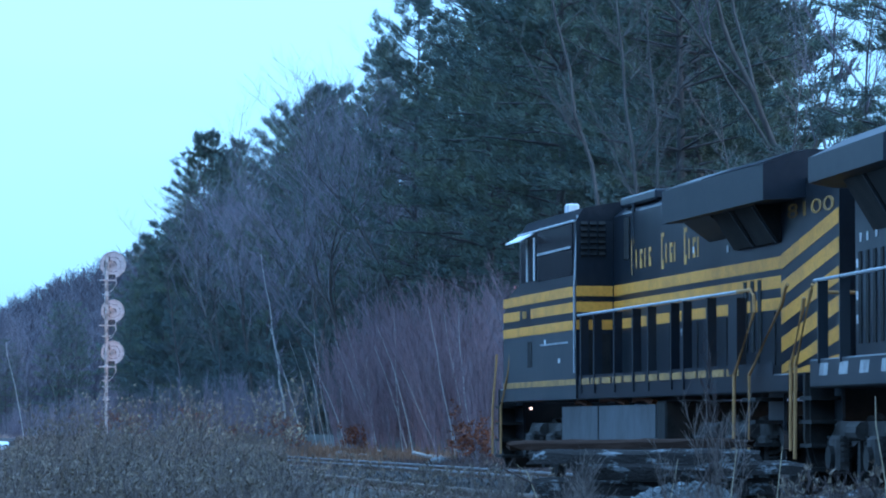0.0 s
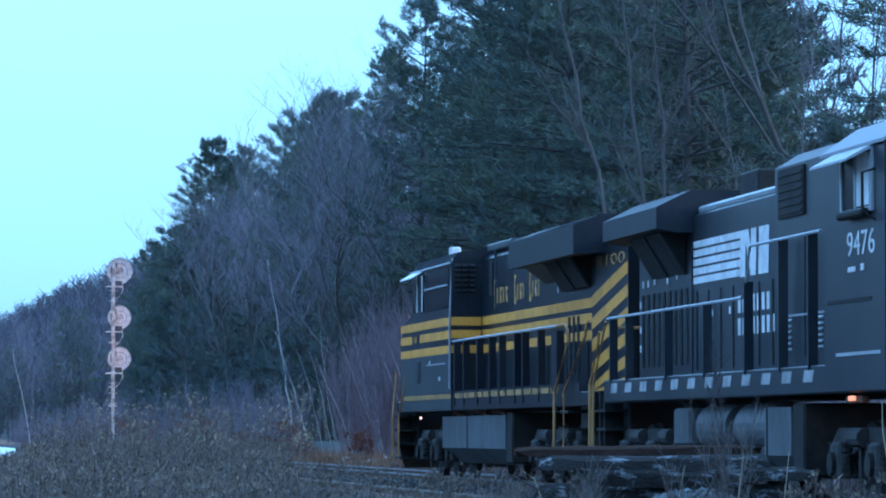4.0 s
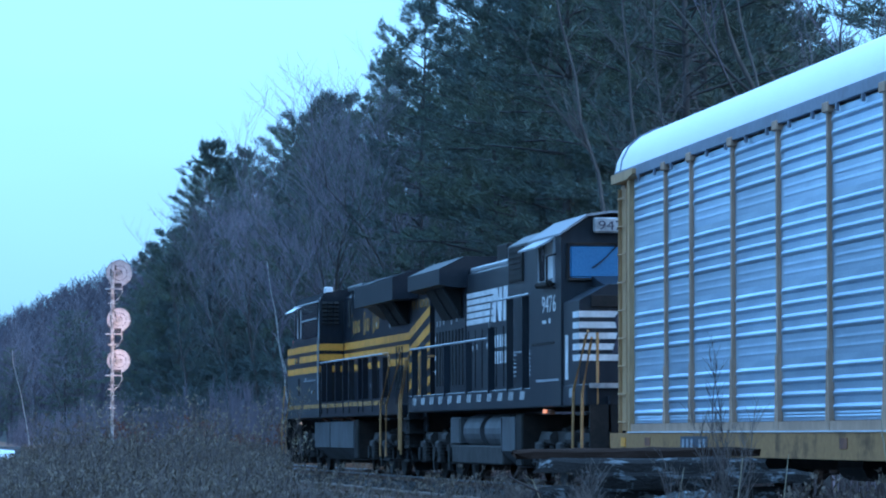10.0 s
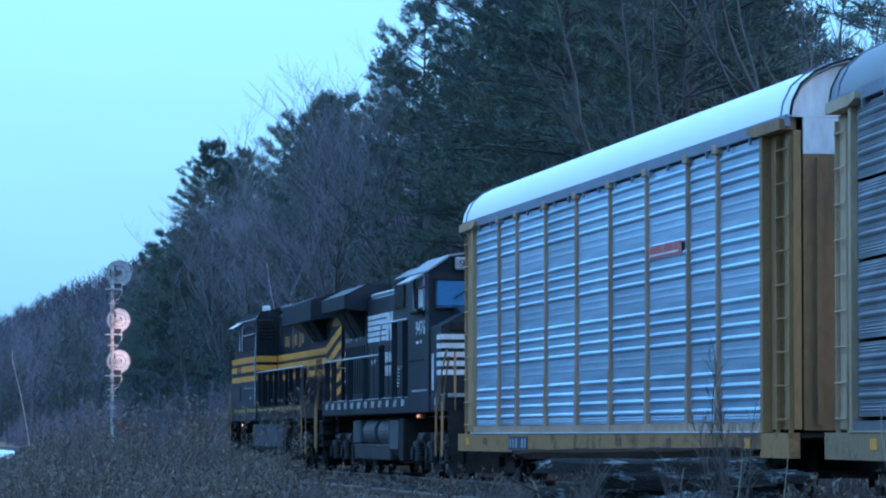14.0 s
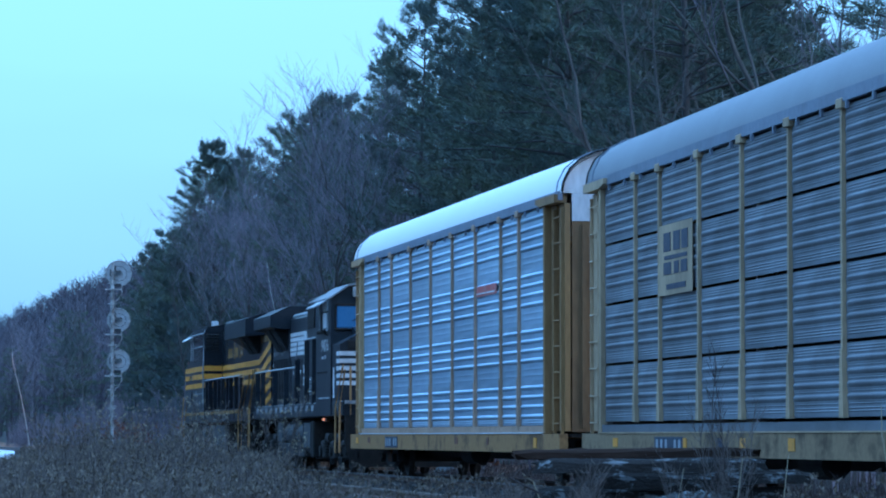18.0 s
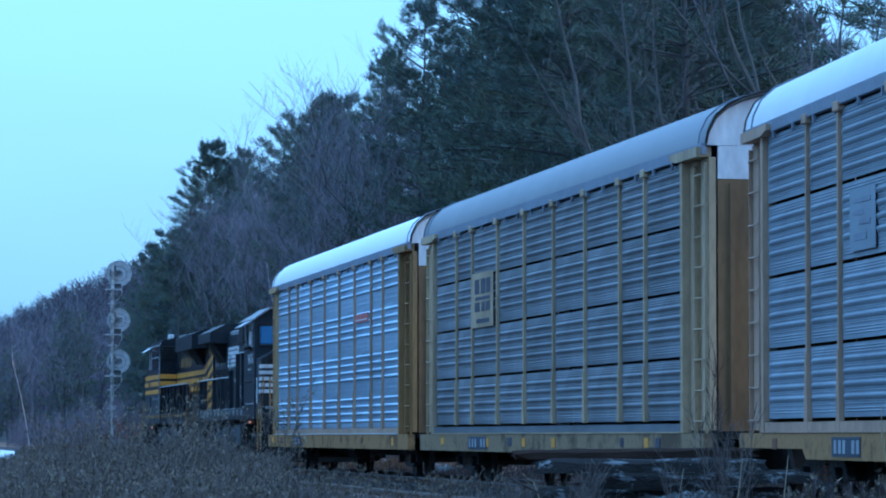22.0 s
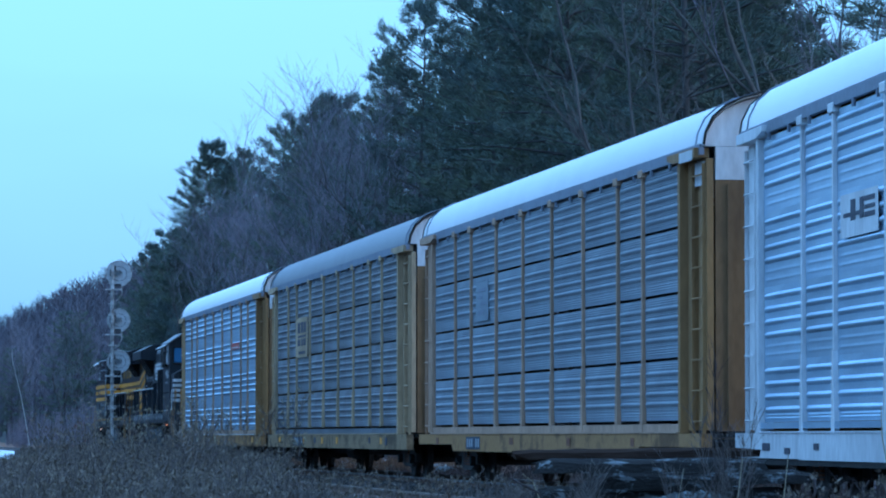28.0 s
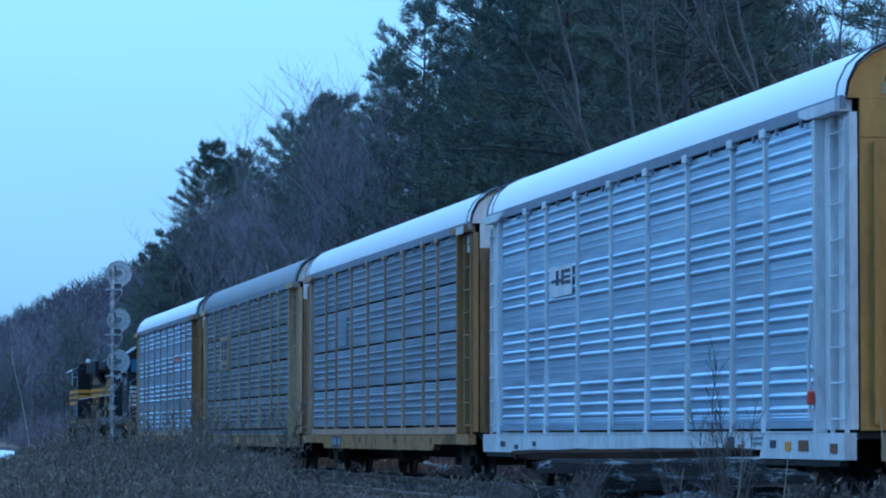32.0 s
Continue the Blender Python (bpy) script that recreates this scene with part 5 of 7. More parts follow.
    # handrails
    railing(e, -1.50, [(Y(46.9), 2.74), (Y(37.2), 2.74), (Y(36.9), 3.0), (Y(36.7), 3.42), (Y(32.8), 3.42)],
            [(Y(46.6), 1.7, 2.74, 0.05), (Y(45.3), 1.7, 2.74, 0.05), (Y(42.3), 1.7, 2.74, 0.05), (Y(39.6), 1.7, 2.74, 0.05), (Y(37.0), 1.7, 2.95, 0.05), (Y(33.4), 1.7, 3.42, 0.05), (Y(35.0), 1.7, 3.42, 0.05)], M_STEELRAIL, M_BLACKOLD)
    railing(e, 1.50, [(Y(46.9), 2.74), (Y(37.2), 2.74)], [(Y(46 - 1.8 * i), 1.7, 2.74, 0.05) for i in range(5)], M_STEELRAIL, M_BLACKOLD)
    steps(e, Y(47.0), 1, M_CABSLATE, M_YRAIL, None)
    steps(e, Y(28.3), -1, M_BLACKOLD, M_YRAIL, None)
    for line in ([(46.9, 2.7), (47.0, 2.62), (47.70, 1.7), (47.76, 0.5)], [(47.45, 2.55), (47.55, 2.4), (48.0, 1.7), (48.03, 0.6)], [(27.30, 2.62), (27.45, 2.55), (28.25, 1.65), (28.33, 0.5)], [(27.0, 2.5), (27.1, 2.4), (27.5, 1.6), (27.55, 0.5)]):
        bm = B()
        tube(bm, [(-1.58 if z < 2 else -1.52, Y(y), z) for y, z in line], 0.025, 6)
        part("grab_rail", bm, M_YRAIL, e)
    for q, d in ((48.0, 1), (27.0, -1)):
        bm = B()
        prism(bm, [(-1.45, 1.42), (1.45, 1.42), (1.45, 0.75), (1.3, 0.16), (-1.3, 0.16), (-1.45, 0.75)], "y", *sorted((Y(q) - d * 0.5, Y(q) - d * 0.6)))
        part("pilot", bm, M_GRIME, e)
        coupler(e, Y(q) - d * 0.5, d)
        for x in (-1.3, -0.45, 0.45, 1.3):
            bm = B()
            tube(bm, [(x, Y(q) - d * 0.62, 1.4), (x, Y(q) - d * 0.62, 2.6)], 0.025, 6)
            part("end_post", bm, M_YRAIL, e)
    # tank group: box, two round air tanks, box
    fuel_tank(e, Y(34.8), Y(36.3), "dusty grey fuel tank")
    # the same added block stands for shade behind this tank
    bm = B()
    box(bm, -1.38, 1.38, Y(34.2), Y(34.79), 0.35, 1.30, 0.03)
    part("tank_shade_block", bm, M_GRIME, e)
    bm = B()
    box(bm, -1.36, 1.36, Y(36.3), Y(42.2), 0.36, 0.72, 0.03)
    part("tank_shelf", bm, M_TRUCK, e)
    bm = B()
    box(bm, -1.38, -0.6, Y(41.2), Y(42.3), 0.73, 1.28, 0.04)
    part("battery_box", bm, M_TANK, e)
    for y0, y1 in ((40.95, 39.0), (38.45, 36.5)):
        bm = B()
        tube(bm, [(-1.0, Y(y0) - 0.0, 1.0), (-1.0, Y(y0) - 0.12, 1.0), (-1.0, Y(y1) + 0.12, 1.0), (-1.0, Y(y1), 1.0)], 0.34, 20)
        part("air_tank", bm, M_TANK, e, "round grey air tank")
    bm = B()
    box(bm, -0.6, 1.3, Y(36.3), Y(42.2), 0.72, 1.28)
    part("tank_core", bm, M_GRIME, e)
    loco_truck(e, Y(44.6))
    loco_truck(e, Y(31.1))
    bm = B()
    box(bm, -1.46, -1.36, Y(31.0), Y(31.75), 1.27, 1.36, 0.02)
    part("lit_bracket", bm, M_RUST, e, "rusty bracket under the cab")
    bm = B()
    box(bm, -1.49, -1.47, Y(31.2), Y(31.5), 1.30, 1.36)
    part("step_light", bm, mat("dim_orange_step_light", (0.8, 0.35, 0.15), 0.5, bump=0, glow=(1.0, 0.30, 0.10, 0.9)), e, "dim orange step light")
    return e


lead = lead_engine()
second = second_engine()


# ---- plants ----
rng = np.random.default_rng(7)


def segs_arrays(p0, p1, r0, r1, sides=3):
    """Tapered bars from p0 to p1, all at once: vertices and quads."""
    p0, p1, r0, r1 = (np.asarray(a, float) for a in (p0, p1, r0, r1))
    d = p1 - p0
    d /= np.linalg.norm(d, axis=1, keepdims=True) + 1e-9
    ref = np.where(np.abs(d[:, 2:3]) < 0.9, [[0.0, 0.0, 1.0]], [[1.0, 0.0, 0.0]])
    u = np.cross(d, ref)
    u /= np.linalg.norm(u, axis=1, keepdims=True) + 1e-9
    w = np.cross(d, u)
    n = len(p0)
    v = np.empty((n, 2 * sides, 3))
    for k in range(sides):
        a = 2 * math.pi * k / sides
        q = u * math.cos(a) + w * math.sin(a)
        v[:, k] = p0 + q * r0[:, None]
        v[:, sides + k] = p1 + q * r1[:, None]
    base = (np.arange(n) * 2 * sides)[:, None]
    f = np.concatenate([base + np.array([[k, (k + 1) % sides, sides + (k + 1) % sides, sides + k]]) for k in range(sides)])
    return v.reshape(-1, 3), f


def segs_mesh(name, segs, sides=3):
    a = np.array([(*p, *q, r, s) for p, q, r, s in segs])
    return raw_mesh(name, *segs_arrays(a[:, 0:3], a[:, 3:6], a[:, 6], a[:, 7], sides), smooth=sides > 3)


def blades_mesh(name, at, along, count, length, width, spread=0.62, lift=0.32, seed=1):
    """Sprays of narrow blades: count blades at each place, fanning round its direction."""
    g = np.random.default_rng(seed)
    at, along = np.repeat(np.asarray(at, float), count, 0), np.repeat(np.asarray(along, float), count, 0)
    n = len(at)
    d = along + g.normal(0, spread, (n, 3)) + [0, 0, lift]
    d /= np.linalg.norm(d, axis=1, keepdims=True)
    side = np.cross(d, g.normal(0, 1, (n, 3)))
    side /= np.linalg.norm(side, axis=1, keepdims=True) + 1e-9
    L = length * g.uniform(0.6, 1.25, (n, 1))
    base = at + g.normal(0, length * 0.28, (n, 3))
    v = np.stack([base - side * width / 2, base + side * width / 2, base + d * L], 1).reshape(-1, 3)
    return raw_mesh(name, v, np.arange(3 * n).reshape(-1, 3))


def pine_meshes(H, seed, bare=0.28, reach=0.21, dense=1.0, blade=(10, 0.27, 0.037), sides=4, gap=0.46, round_=0.62):
    """A white pine: trunk, whorls of long limbs that lift at their ends, plumes of needles, upturned shoots at the tips."""
    r = random.Random(seed)
    segs, at, along = [], [], []
    lean = (r.uniform(-0.02, 0.02), r.uniform(-0.02, 0.02))
    trunk = lambda z: Vector((lean[0] * z + 0.12 * math.sin(z * 0.5 + seed), lean[1] * z + 0.12 * math.cos(z * 0.4 + seed), z))
    rad = lambda z: 0.02 + 0.22 * (1 - z / H) ** 1.1
    n = int(H / 0.9)
    for i in range(n):
        a, b = H * i / n, H * (i + 1) / n
        segs.append((trunk(a), trunk(b), rad(a) * (1.35 if i == 0 else 1), rad(b)))
    z = H * bare
    turn = r.uniform(0, 6)
    while z < H - 0.25:
        k = z / H
        t_ = max(0.0, (k - bare) / (1 - bare))
        full = H * reach * (min(1.0, 0.6 + 1.3 * t_) * (1 - t_) ** round_ + 0.012)
        for j in range(r.choice((3, 4, 4, 5))):
            turn += 2.4 + r.uniform(-0.5, 0.5)
            if r.random() < 0.08:
                continue
            L = max(0.3, full * r.uniform(0.55, 1.3))
            rise = 0.06 + 0.9 * t_ ** 2.4 + r.uniform(-0.16, 0.26)
            d = Vector((math.cos(turn), math.sin(turn), rise)).normalized()
            p = trunk(z)
            pts = [p]
            steps_ = max(2, int(L / 0.7))
            for q in range(steps_):
                d = (d + Vector((r.uniform(-0.10, 0.10), r.uniform(-0.10, 0.10), 0.07 if q > steps_ * 0.5 else -0.02))).normalized()
                p = p + d * (L / steps_)
                pts.append(p)
            rb = 0.012 + 0.008 * L
            for q in range(steps_):
                segs.append((pts[q], pts[q + 1], rb * (1 - q / (steps_ + 0.5)), rb * (1 - (q + 1) / (steps_ + 0.5))))
                if q < steps_ * 0.2:
                    continue
                for s in range(max(1, int(round(3.4 * dense)))):
                    o = pts[q].lerp(pts[q + 1], r.random())
                    side = Vector((-d.y, d.x, 0)) * r.choice((-1, 1)) * r.uniform(0.4, 1.1) + d * r.uniform(0.4, 0.9) + Vector((0, 0, r.uniform(-0.12, 0.30)))
                    m = r.uniform(0.35, 0.9) * min(1.0, L / 2.0)
                    tip = o + side.normalized() * m
                    if dense > 0.8 and s == 0:
                        segs.append((o, tip, 0.010, 0.004))
                    for t in (0.3, 0.6, 0.85, 1.0):
                        at.append(o.lerp(tip, t))
                        along.append(side.normalized())
            # a shoot that turns upward at the limb's end
            up = (d * 0.7 + Vector((r.uniform(-0.2, 0.2), r.uniform(-0.2, 0.2), 0.8))).normalized()
            for q in range(3):
                at.append(pts[-1] + up * 0.17 * q)
                along.append(up)
        z += gap * r.uniform(0.7, 1.3) * (1.0 if k < 0.8 else 0.8)
    for q in range(7):
        at.append(trunk(H - 0.14 * q))
        along.append(Vector((0, 0, 1)))
    wood = segs_mesh("trunk", segs, sides)
    leaf = blades_mesh("crown", at, along, blade[0], blade[1], blade[2], spread=0.5, lift=0.24, seed=seed)
    return wood, leaf


def bare_meshes(H, seed, spread=0.75, levels=4, r0=0.14, first=0.25, kids=(8, 7, 6, 4), up=0.45, lean=(0.0, 0.0), split=2):
    """A leafless tree: the trunk and limbs as one mesh, the twigs as another."""
    r = random.Random(seed)
    limbs, twigs = [], []

    def grow(p, d, L, rad, level):
        n = max(3, int(L / 0.55)) if level < 2 else 2 if level == 2 else 1
        pts, q = [p], p
        for i in range(n):
            d = (d + Vector((r.uniform(-0.16, 0.16), r.uniform(-0.16, 0.16), r.uniform(-0.02, 0.12)))).normalized()
            q = q + d * (L / n)
            pts.append(q)
        end = 0.35 if level else 0.2
        for i in range(n):
            a, b = rad * (1 - (1 - end) * i / n), rad * (1 - (1 - end) * (i + 1) / n)
            (limbs if level < split else twigs).append((pts[i], pts[i + 1], max(a, 0.005), max(b, 0.004)))
        if level + 1 >= levels:
            return
        for j in range(kids[level] + r.choice((0, 1, 1, 2))):
            t = first + (1 - first) * (j + r.random()) / (kids[level] + 1) if level == 0 else 0.25 + 0.75 * r.random()
            t = min(t, 0.99)
            i = min(n - 1, int(t * n))
            o = pts[i].lerp(pts[i + 1], t * n - i)
            a = r.uniform(0, 2 * math.pi)
            side = Vector((math.cos(a), math.sin(a), 0))
            nd = (d * r.uniform(0.35, 0.8) + side * spread * r.uniform(0.6, 1.2) + Vector((0, 0, up * r.uniform(0.4, 1.3)))).normalized()
            grow(o, nd, L * r.uniform(0.36, 0.62) * (1.15 - 0.4 * t), rad * (0.42 - 0.15 * t), level + 1)

    grow(Vector((0, 0, -0.2)), Vector((lean[0], lean[1], 1)).normalized(), H, r0, 0)
    return segs_mesh("trunk", limbs, 5), segs_mesh("crown", twigs, 3)


def tree(name, meshes, mats, m, label, category, group, size=1.0):
    ob = thing(name, m, label, category, group)
    for me, mt, nm in zip(meshes, mats, ("trunk", "crown")):
        if not me.materials:
            me.materials.append(mt)
        o = new(nm, me)
        o.parent = ob
        o.scale = (size, size, size)
    return ob


def stand(x, y, turn=None):
    return pose(x, y, height(x, y) - 0.05, 0, 0, random.uniform(0, 360) if turn is None else turn)


NEAR_PINES = [pine_meshes(21.5, 11, 0.14, 0.25), pine_meshes(22.5, 12, 0.18, 0.23), pine_meshes(20.5, 13, 0.12, 0.26, round_=0.5), pine_meshes(20.0, 14, 0.10, 0.20), pine_meshes(21.5, 15, 0.07, 0.28, 1.7, gap=0.36, round_=0.64)]
FAR_PINES = [pine_meshes(22.0, 21, 0.14, 0.25, 0.6, (6, 0.42, 0.11), 3, 0.75), pine_meshes(20.0, 22, 0.12, 0.25, 0.6, (6, 0.42, 0.11), 3, 0.75, 0.5)]
PINE_LABEL = "tall white pine with layered dark green plumes"
for x, y, k, size, turn in (
        (27.5, 330, 0, 0.70, 120), (27.0, 288, 3, 0.78, 300), (24.9, 252, 4, 0.91, 290), (26.2, 256, 2, 0.90, 60), (26.0, 243, 0, 0.86, 140), (24.2, 262, 4, 0.70, 20), (28.0, 268, 1, 0.84, 80), (27.0, 232, 2, 0.92, 150),
        (26.5, 205, 3, 0.94, 10), (26.0, 213, 2, 0.88, 70), (29.0, 222, 3, 0.88, 140), (25.5, 195, 2, 0.86, 240), (28.0, 188, 2, 0.89, 60), (26.0, 180, 1, 0.82, 330),
        (25.5, 166, 0, 0.90, 250), (27.5, 154, 1, 1.02, 15), (25.0, 145, 2, 1.04, 130), (28.0, 139, 0, 1.08, 310),
        (25.2, 131, 1, 1.05, 190), (27.4, 122, 2, 1.1, 90), (25.4, 113, 0, 1.06, 40), (27.2, 118, 1, 1.1, 270), (28.4, 128, 2, 1.1, 160), (28.4, 97, 2, 0.95, 100), (30.3, 104, 1, 0.52, 60)):
    tree("pine_tree", NEAR_PINES[k], (M_BARK, M_NEEDLE), stand(x, y, turn), PINE_LABEL, "tree", "pines along the line", size)
for i in range(24):
    x, y = 34 + random.uniform(-2.5, 2.5), 146 + i * 11.5 + random.uniform(-3, 3)
    tree("pine_tree", FAR_PINES[i % 2], (M_BARK, M_NEEDLEFAR), stand(x, y), "dark pine deep in the wood", "tree", "pines of the wood behind", random.uniform(0.92, 1.06) if y > 190 else random.uniform(0.92, 1.1))
for i in range(9):
    x, y = 31 + random.uniform(-1.5, 1.5), 112 + i * 7 + random.uniform(-2, 2)
    if x / y < 0.247:
        tree("pine_tree", FAR_PINES[i % 2], (M_BARK, M_NEEDLEFAR), stand(x, y), "dark pine deep in the wood", "tree", "pines of the wood behind", random.uniform(0.9, 1.05))
for i in range(16):
    x, y = 45 + random.uniform(-4, 4), 192 + i * 17 + random.uniform(-5, 5)
    tree("pine_tree", FAR_PINES[i % 2], (M_BARK, M_NEEDLEFAR), stand(x, y), "dark pine deep in the wood", "tree", "pines of the wood behind", random.uniform(0.85, 1.05))
# smaller evergreens at the edge of the wood, further along
for x, y, size in ((21.8, 362, 0.58), (24.5, 388, 0.62), (22.0, 268, 0.5), (22.8, 232, 0.48), (23.5, 300, 0.55), (19.5, 420, 0.5)):
    tree("pine_tree", NEAR_PINES[2], (M_BARK, M_NEEDLE), stand(x, y), "young pine at the wood's edge", "tree", "young pines", size)

# low dark evergreens under the bare crowns
LOW_PINES = [pine_meshes(9.0, 41, 0.03, 0.34, 1.1, (9, 0.30, 0.045), 3, 0.42, 0.6), pine_meshes(8.0, 42, 0.03, 0.38, 1.1, (9, 0.30, 0.045), 3, 0.42, 0.5)]
for i, (x, y, size) in enumerate(((24.6, 168, 0.95), (24.4, 179, 0.9), (24.0, 189, 1.0), (23.6, 199, 0.85), (23.8, 209, 1.0), (23.2, 219, 0.9), (23.0, 229, 1.05), (22.4, 240, 1.0), (21.9, 252, 1.0), (24.9, 157, 0.8), (25.0, 214, 1.15), (24.6, 232, 1.2))):
    tree("pine_tree", LOW_PINES[i % 2], (M_BARK, M_NEEDLEFAR), stand(x, y, 70 * i), "low bushy dark evergreen under bare trees", "tree", "low evergreens", size)

BARE = [bare_meshes(13.0, 31, r0=0.12), bare_meshes(12.0, 32, r0=0.10, spread=0.85), bare_meshes(11.5, 33, r0=0.09, lean=(0.10, 0.05)), bare_meshes(14.0, 34, r0=0.12, first=0.35)]
BARE_LABEL = "leafless grey-brown tree with a haze of twigs"
for i, (x, y, k, size) in enumerate((
        (22.5, 171, 0, 0.95), (21.8, 160, 1, 1.0), (23.0, 182, 3, 0.86), (23.2, 206, 0, 0.95), (23.5, 232, 3, 0.86), 
        (24.0, 176, 1, 1.0), (24.3, 196, 0, 1.0), (24.0, 214, 2, 1.05), (22.0, 150, 2, 1.0), (23.0, 166, 3, 0.9), (22.8, 200, 1, 1.05), (23.4, 224, 2, 1.05),
        (27.4, 102, 0, 1.3), (28.4, 108, 1, 1.3), (22, 70, 2, 1.1), (22.6, 176, 2, 0.85), (22.8, 196, 1, 0.85), (23.2, 222, 2, 0.9), (22.0, 158, 0, 0.75), (25.0, 228, 3, 0.9), (24.8, 206, 1, 0.92),
        (20.5, 340, 1, 0.75), (18.0, 352, 2, 0.7), (21.0, 330, 3, 0.7), (16.5, 390, 0, 0.7), (15.0, 430, 1, 0.7), (19.5, 405, 3, 0.75), (23.0, 440, 0, 0.8), (26, 425, 2, 0.9))):
    tree("bare_tree", BARE[k], (M_GREYTRUNK, M_TWIG), stand(x, y), BARE_LABEL, "tree", "bare trees at the wood's edge", size)

def slim_tree(name, x, y, H, r0, lean, start, seed, bark, label, group, fork=0.0):
    """A slender trunk that leans by lean metres over its height, with thin branches from start upward."""
    rr = random.Random(seed)
    ob = thing(name, stand(x, y, 0), label, "tree", group)
    n = 12
    bend = [rr.uniform(-0.05, 0.05) * H * 0.32 for _ in range(n + 1)]
    pts = [Vector((lean * (i / n) ** 1.2 + bend[i] * 0.5, bend[n - i] * 0.4, H * i / n - 0.1)) for i in range(n + 1)]
    bm = B()
    tube(bm, pts, r0 * 0.85, 6, r0 * 0.2)
    part("trunk", bm, bark, ob, smooth=True)
    segs = []
    for i in range(26):
        t = start + (0.98 - start) * rr.random()
        k = min(n - 1, int(t * n))
        o = pts[k].lerp(pts[k + 1], t * n - k)
        a = rr.choice((0.0, math.pi)) + rr.uniform(-0.9, 0.9)
        d = Vector((math.cos(a) * 0.7, math.sin(a) * 0.7, rr.uniform(0.5, 1.1))).normalized()
        L, q = H * rr.uniform(0.08, 0.2) * (1.2 - t), o
        thick = r0 * (0.36 if i < 2 and fork else 0.2)
        if i < 2 and fork:
            L = H * fork
        for k in range(4):
            e = q + d * L / 4
            segs.append((q, e, thick * (1 - k / 5), thick * (1 - (k + 1) / 5)))
            for w in range(3):
                b = rr.uniform(0, 6.28)
                m = q.lerp(e, rr.random())
                segs.append((m, m + (d + Vector((math.cos(b), math.sin(b), 0.3)) * 0.8).normalized() * L * rr.uniform(0.2, 0.5), 0.009, 0.005))
            d = (d + Vector((rr.uniform(-0.15, 0.15), rr.uniform(-0.15, 0.15), 0.1))).normalized()
            q = e
    tagged(link_mesh("branch_mass", segs_mesh("branch_mass", segs), bark if bark is M_GREYTRUNK else M_TWIG, ob), kind="stuff")
    return ob


for x, y, H, r0, lean, start, fork in ((19.9, 166, 8.4, 0.075, -1.25, 0.6, 0.0), (20.5, 166, 5.2, 0.06, -1.5, 0.5, 0.0), (20.2, 150, 4.2, 0.05, -0.3, 0.4, 0.0)):
    slim_tree("birch_tree", x, y, H, r0, lean, start, int(x * 10), M_BIRCH, "slender leaning white birch without leaves", "birches at the wood's edge", fork)
for x, y, H, r0, lean, fork in ((20.7, 222, 10.0, 0.11, -1.3, 0.4), (21.5, 208, 9.0, 0.08, -0.8, 0.35), (20.9, 98, 15.0, 0.10, -3.0, 0.25), (21.6, 99, 15.5, 0.09, -1.4, 0.22), (22.0, 100, 15.0, 0.08, -0.4, 0.2), (22.6, 92, 10.0, 0.07, 1.3, 0.25), (22.5, 92, 9.0, 0.06, -0.9, 0.25)):
    slim_tree("bare_tree", x, y, H, r0, lean, 0.4, int(y * 10 + x), M_GREYTRUNK, "slim smooth grey bare tree", "bare trees at the wood's edge", fork)


def sapling_clump(seed, stems, H, spread, lean):
    r = random.Random(seed)
    segs = []
    for i in range(stems):
        p = Vector((r.uniform(-spread, spread), r.uniform(-spread, spread), -0.1))
        d = Vector((lean + r.uniform(-0.13, 0.13), r.uniform(-0.12, 0.12), 1)).normalized()
        L = H * r.uniform(0.55, 1.1)
        n = 6
        pts = [p]
        for q in range(n):
            d = (d + Vector((r.uniform(-0.07, 0.05), r.uniform(-0.06, 0.06), 0.02))).normalized()
            pts.append(pts[-1] + d * L / n)
        rad = r.uniform(0.012, 0.024)
        for q in range(n):
            segs.append((pts[q], pts[q + 1], rad * (1 - q / n * 0.75), rad * (1 - (q + 1) / n * 0.75)))
            if q > 0:
                for s in range(5):
                    a = r.uniform(0, 6.28)
                    o = pts[q].lerp(pts[q + 1], r.random())
                    e = (d * 1.2 + Vector((math.cos(a), math.sin(a), 0.3)) * 0.6).normalized()
                    m = r.uniform(0.35, 0.9)
                    t = o + e * m
                    segs.append((o, t, 0.008, 0.005))
                    for w in range(2):
                        b = r.uniform(0, 6.28)
                        o2 = o.lerp(t, r.uniform(0.3, 0.9))
                        segs.append((o2, o2 + (e + Vector((math.cos(b), math.sin(b), 0.2)) * 0.6).normalized() * m * 0.5, 0.006, 0.004))
    return segs_mesh("twig_mass", segs)


THICKET = [sapling_clump(51 + i, 26, 5.6, 1.3, -0.10) for i in range(3)]
BRUSH = [sapling_clump(61 + i, 18, 3.4, 1.2, 0.0) for i in range(3)]
for i in range(22):
    y = 106 + i * 2.05 + random.uniform(-0.8, 0.8)
    ob = thing("sapling_clump", stand(20.2 + random.uniform(-0.9, 1.4), y, random.uniform(-25, 25)), "dense clump of reddish bare saplings leaning together", "shrub", "sapling thicket")
    me = THICKET[i % 3]
    if not me.materials:
        me.materials.append(M_REDTWIG)
    o = new("twig_mass", me)
    o.parent = ob
    s = random.uniform(0.78, 1.0)
    o.scale = (s, s, s)
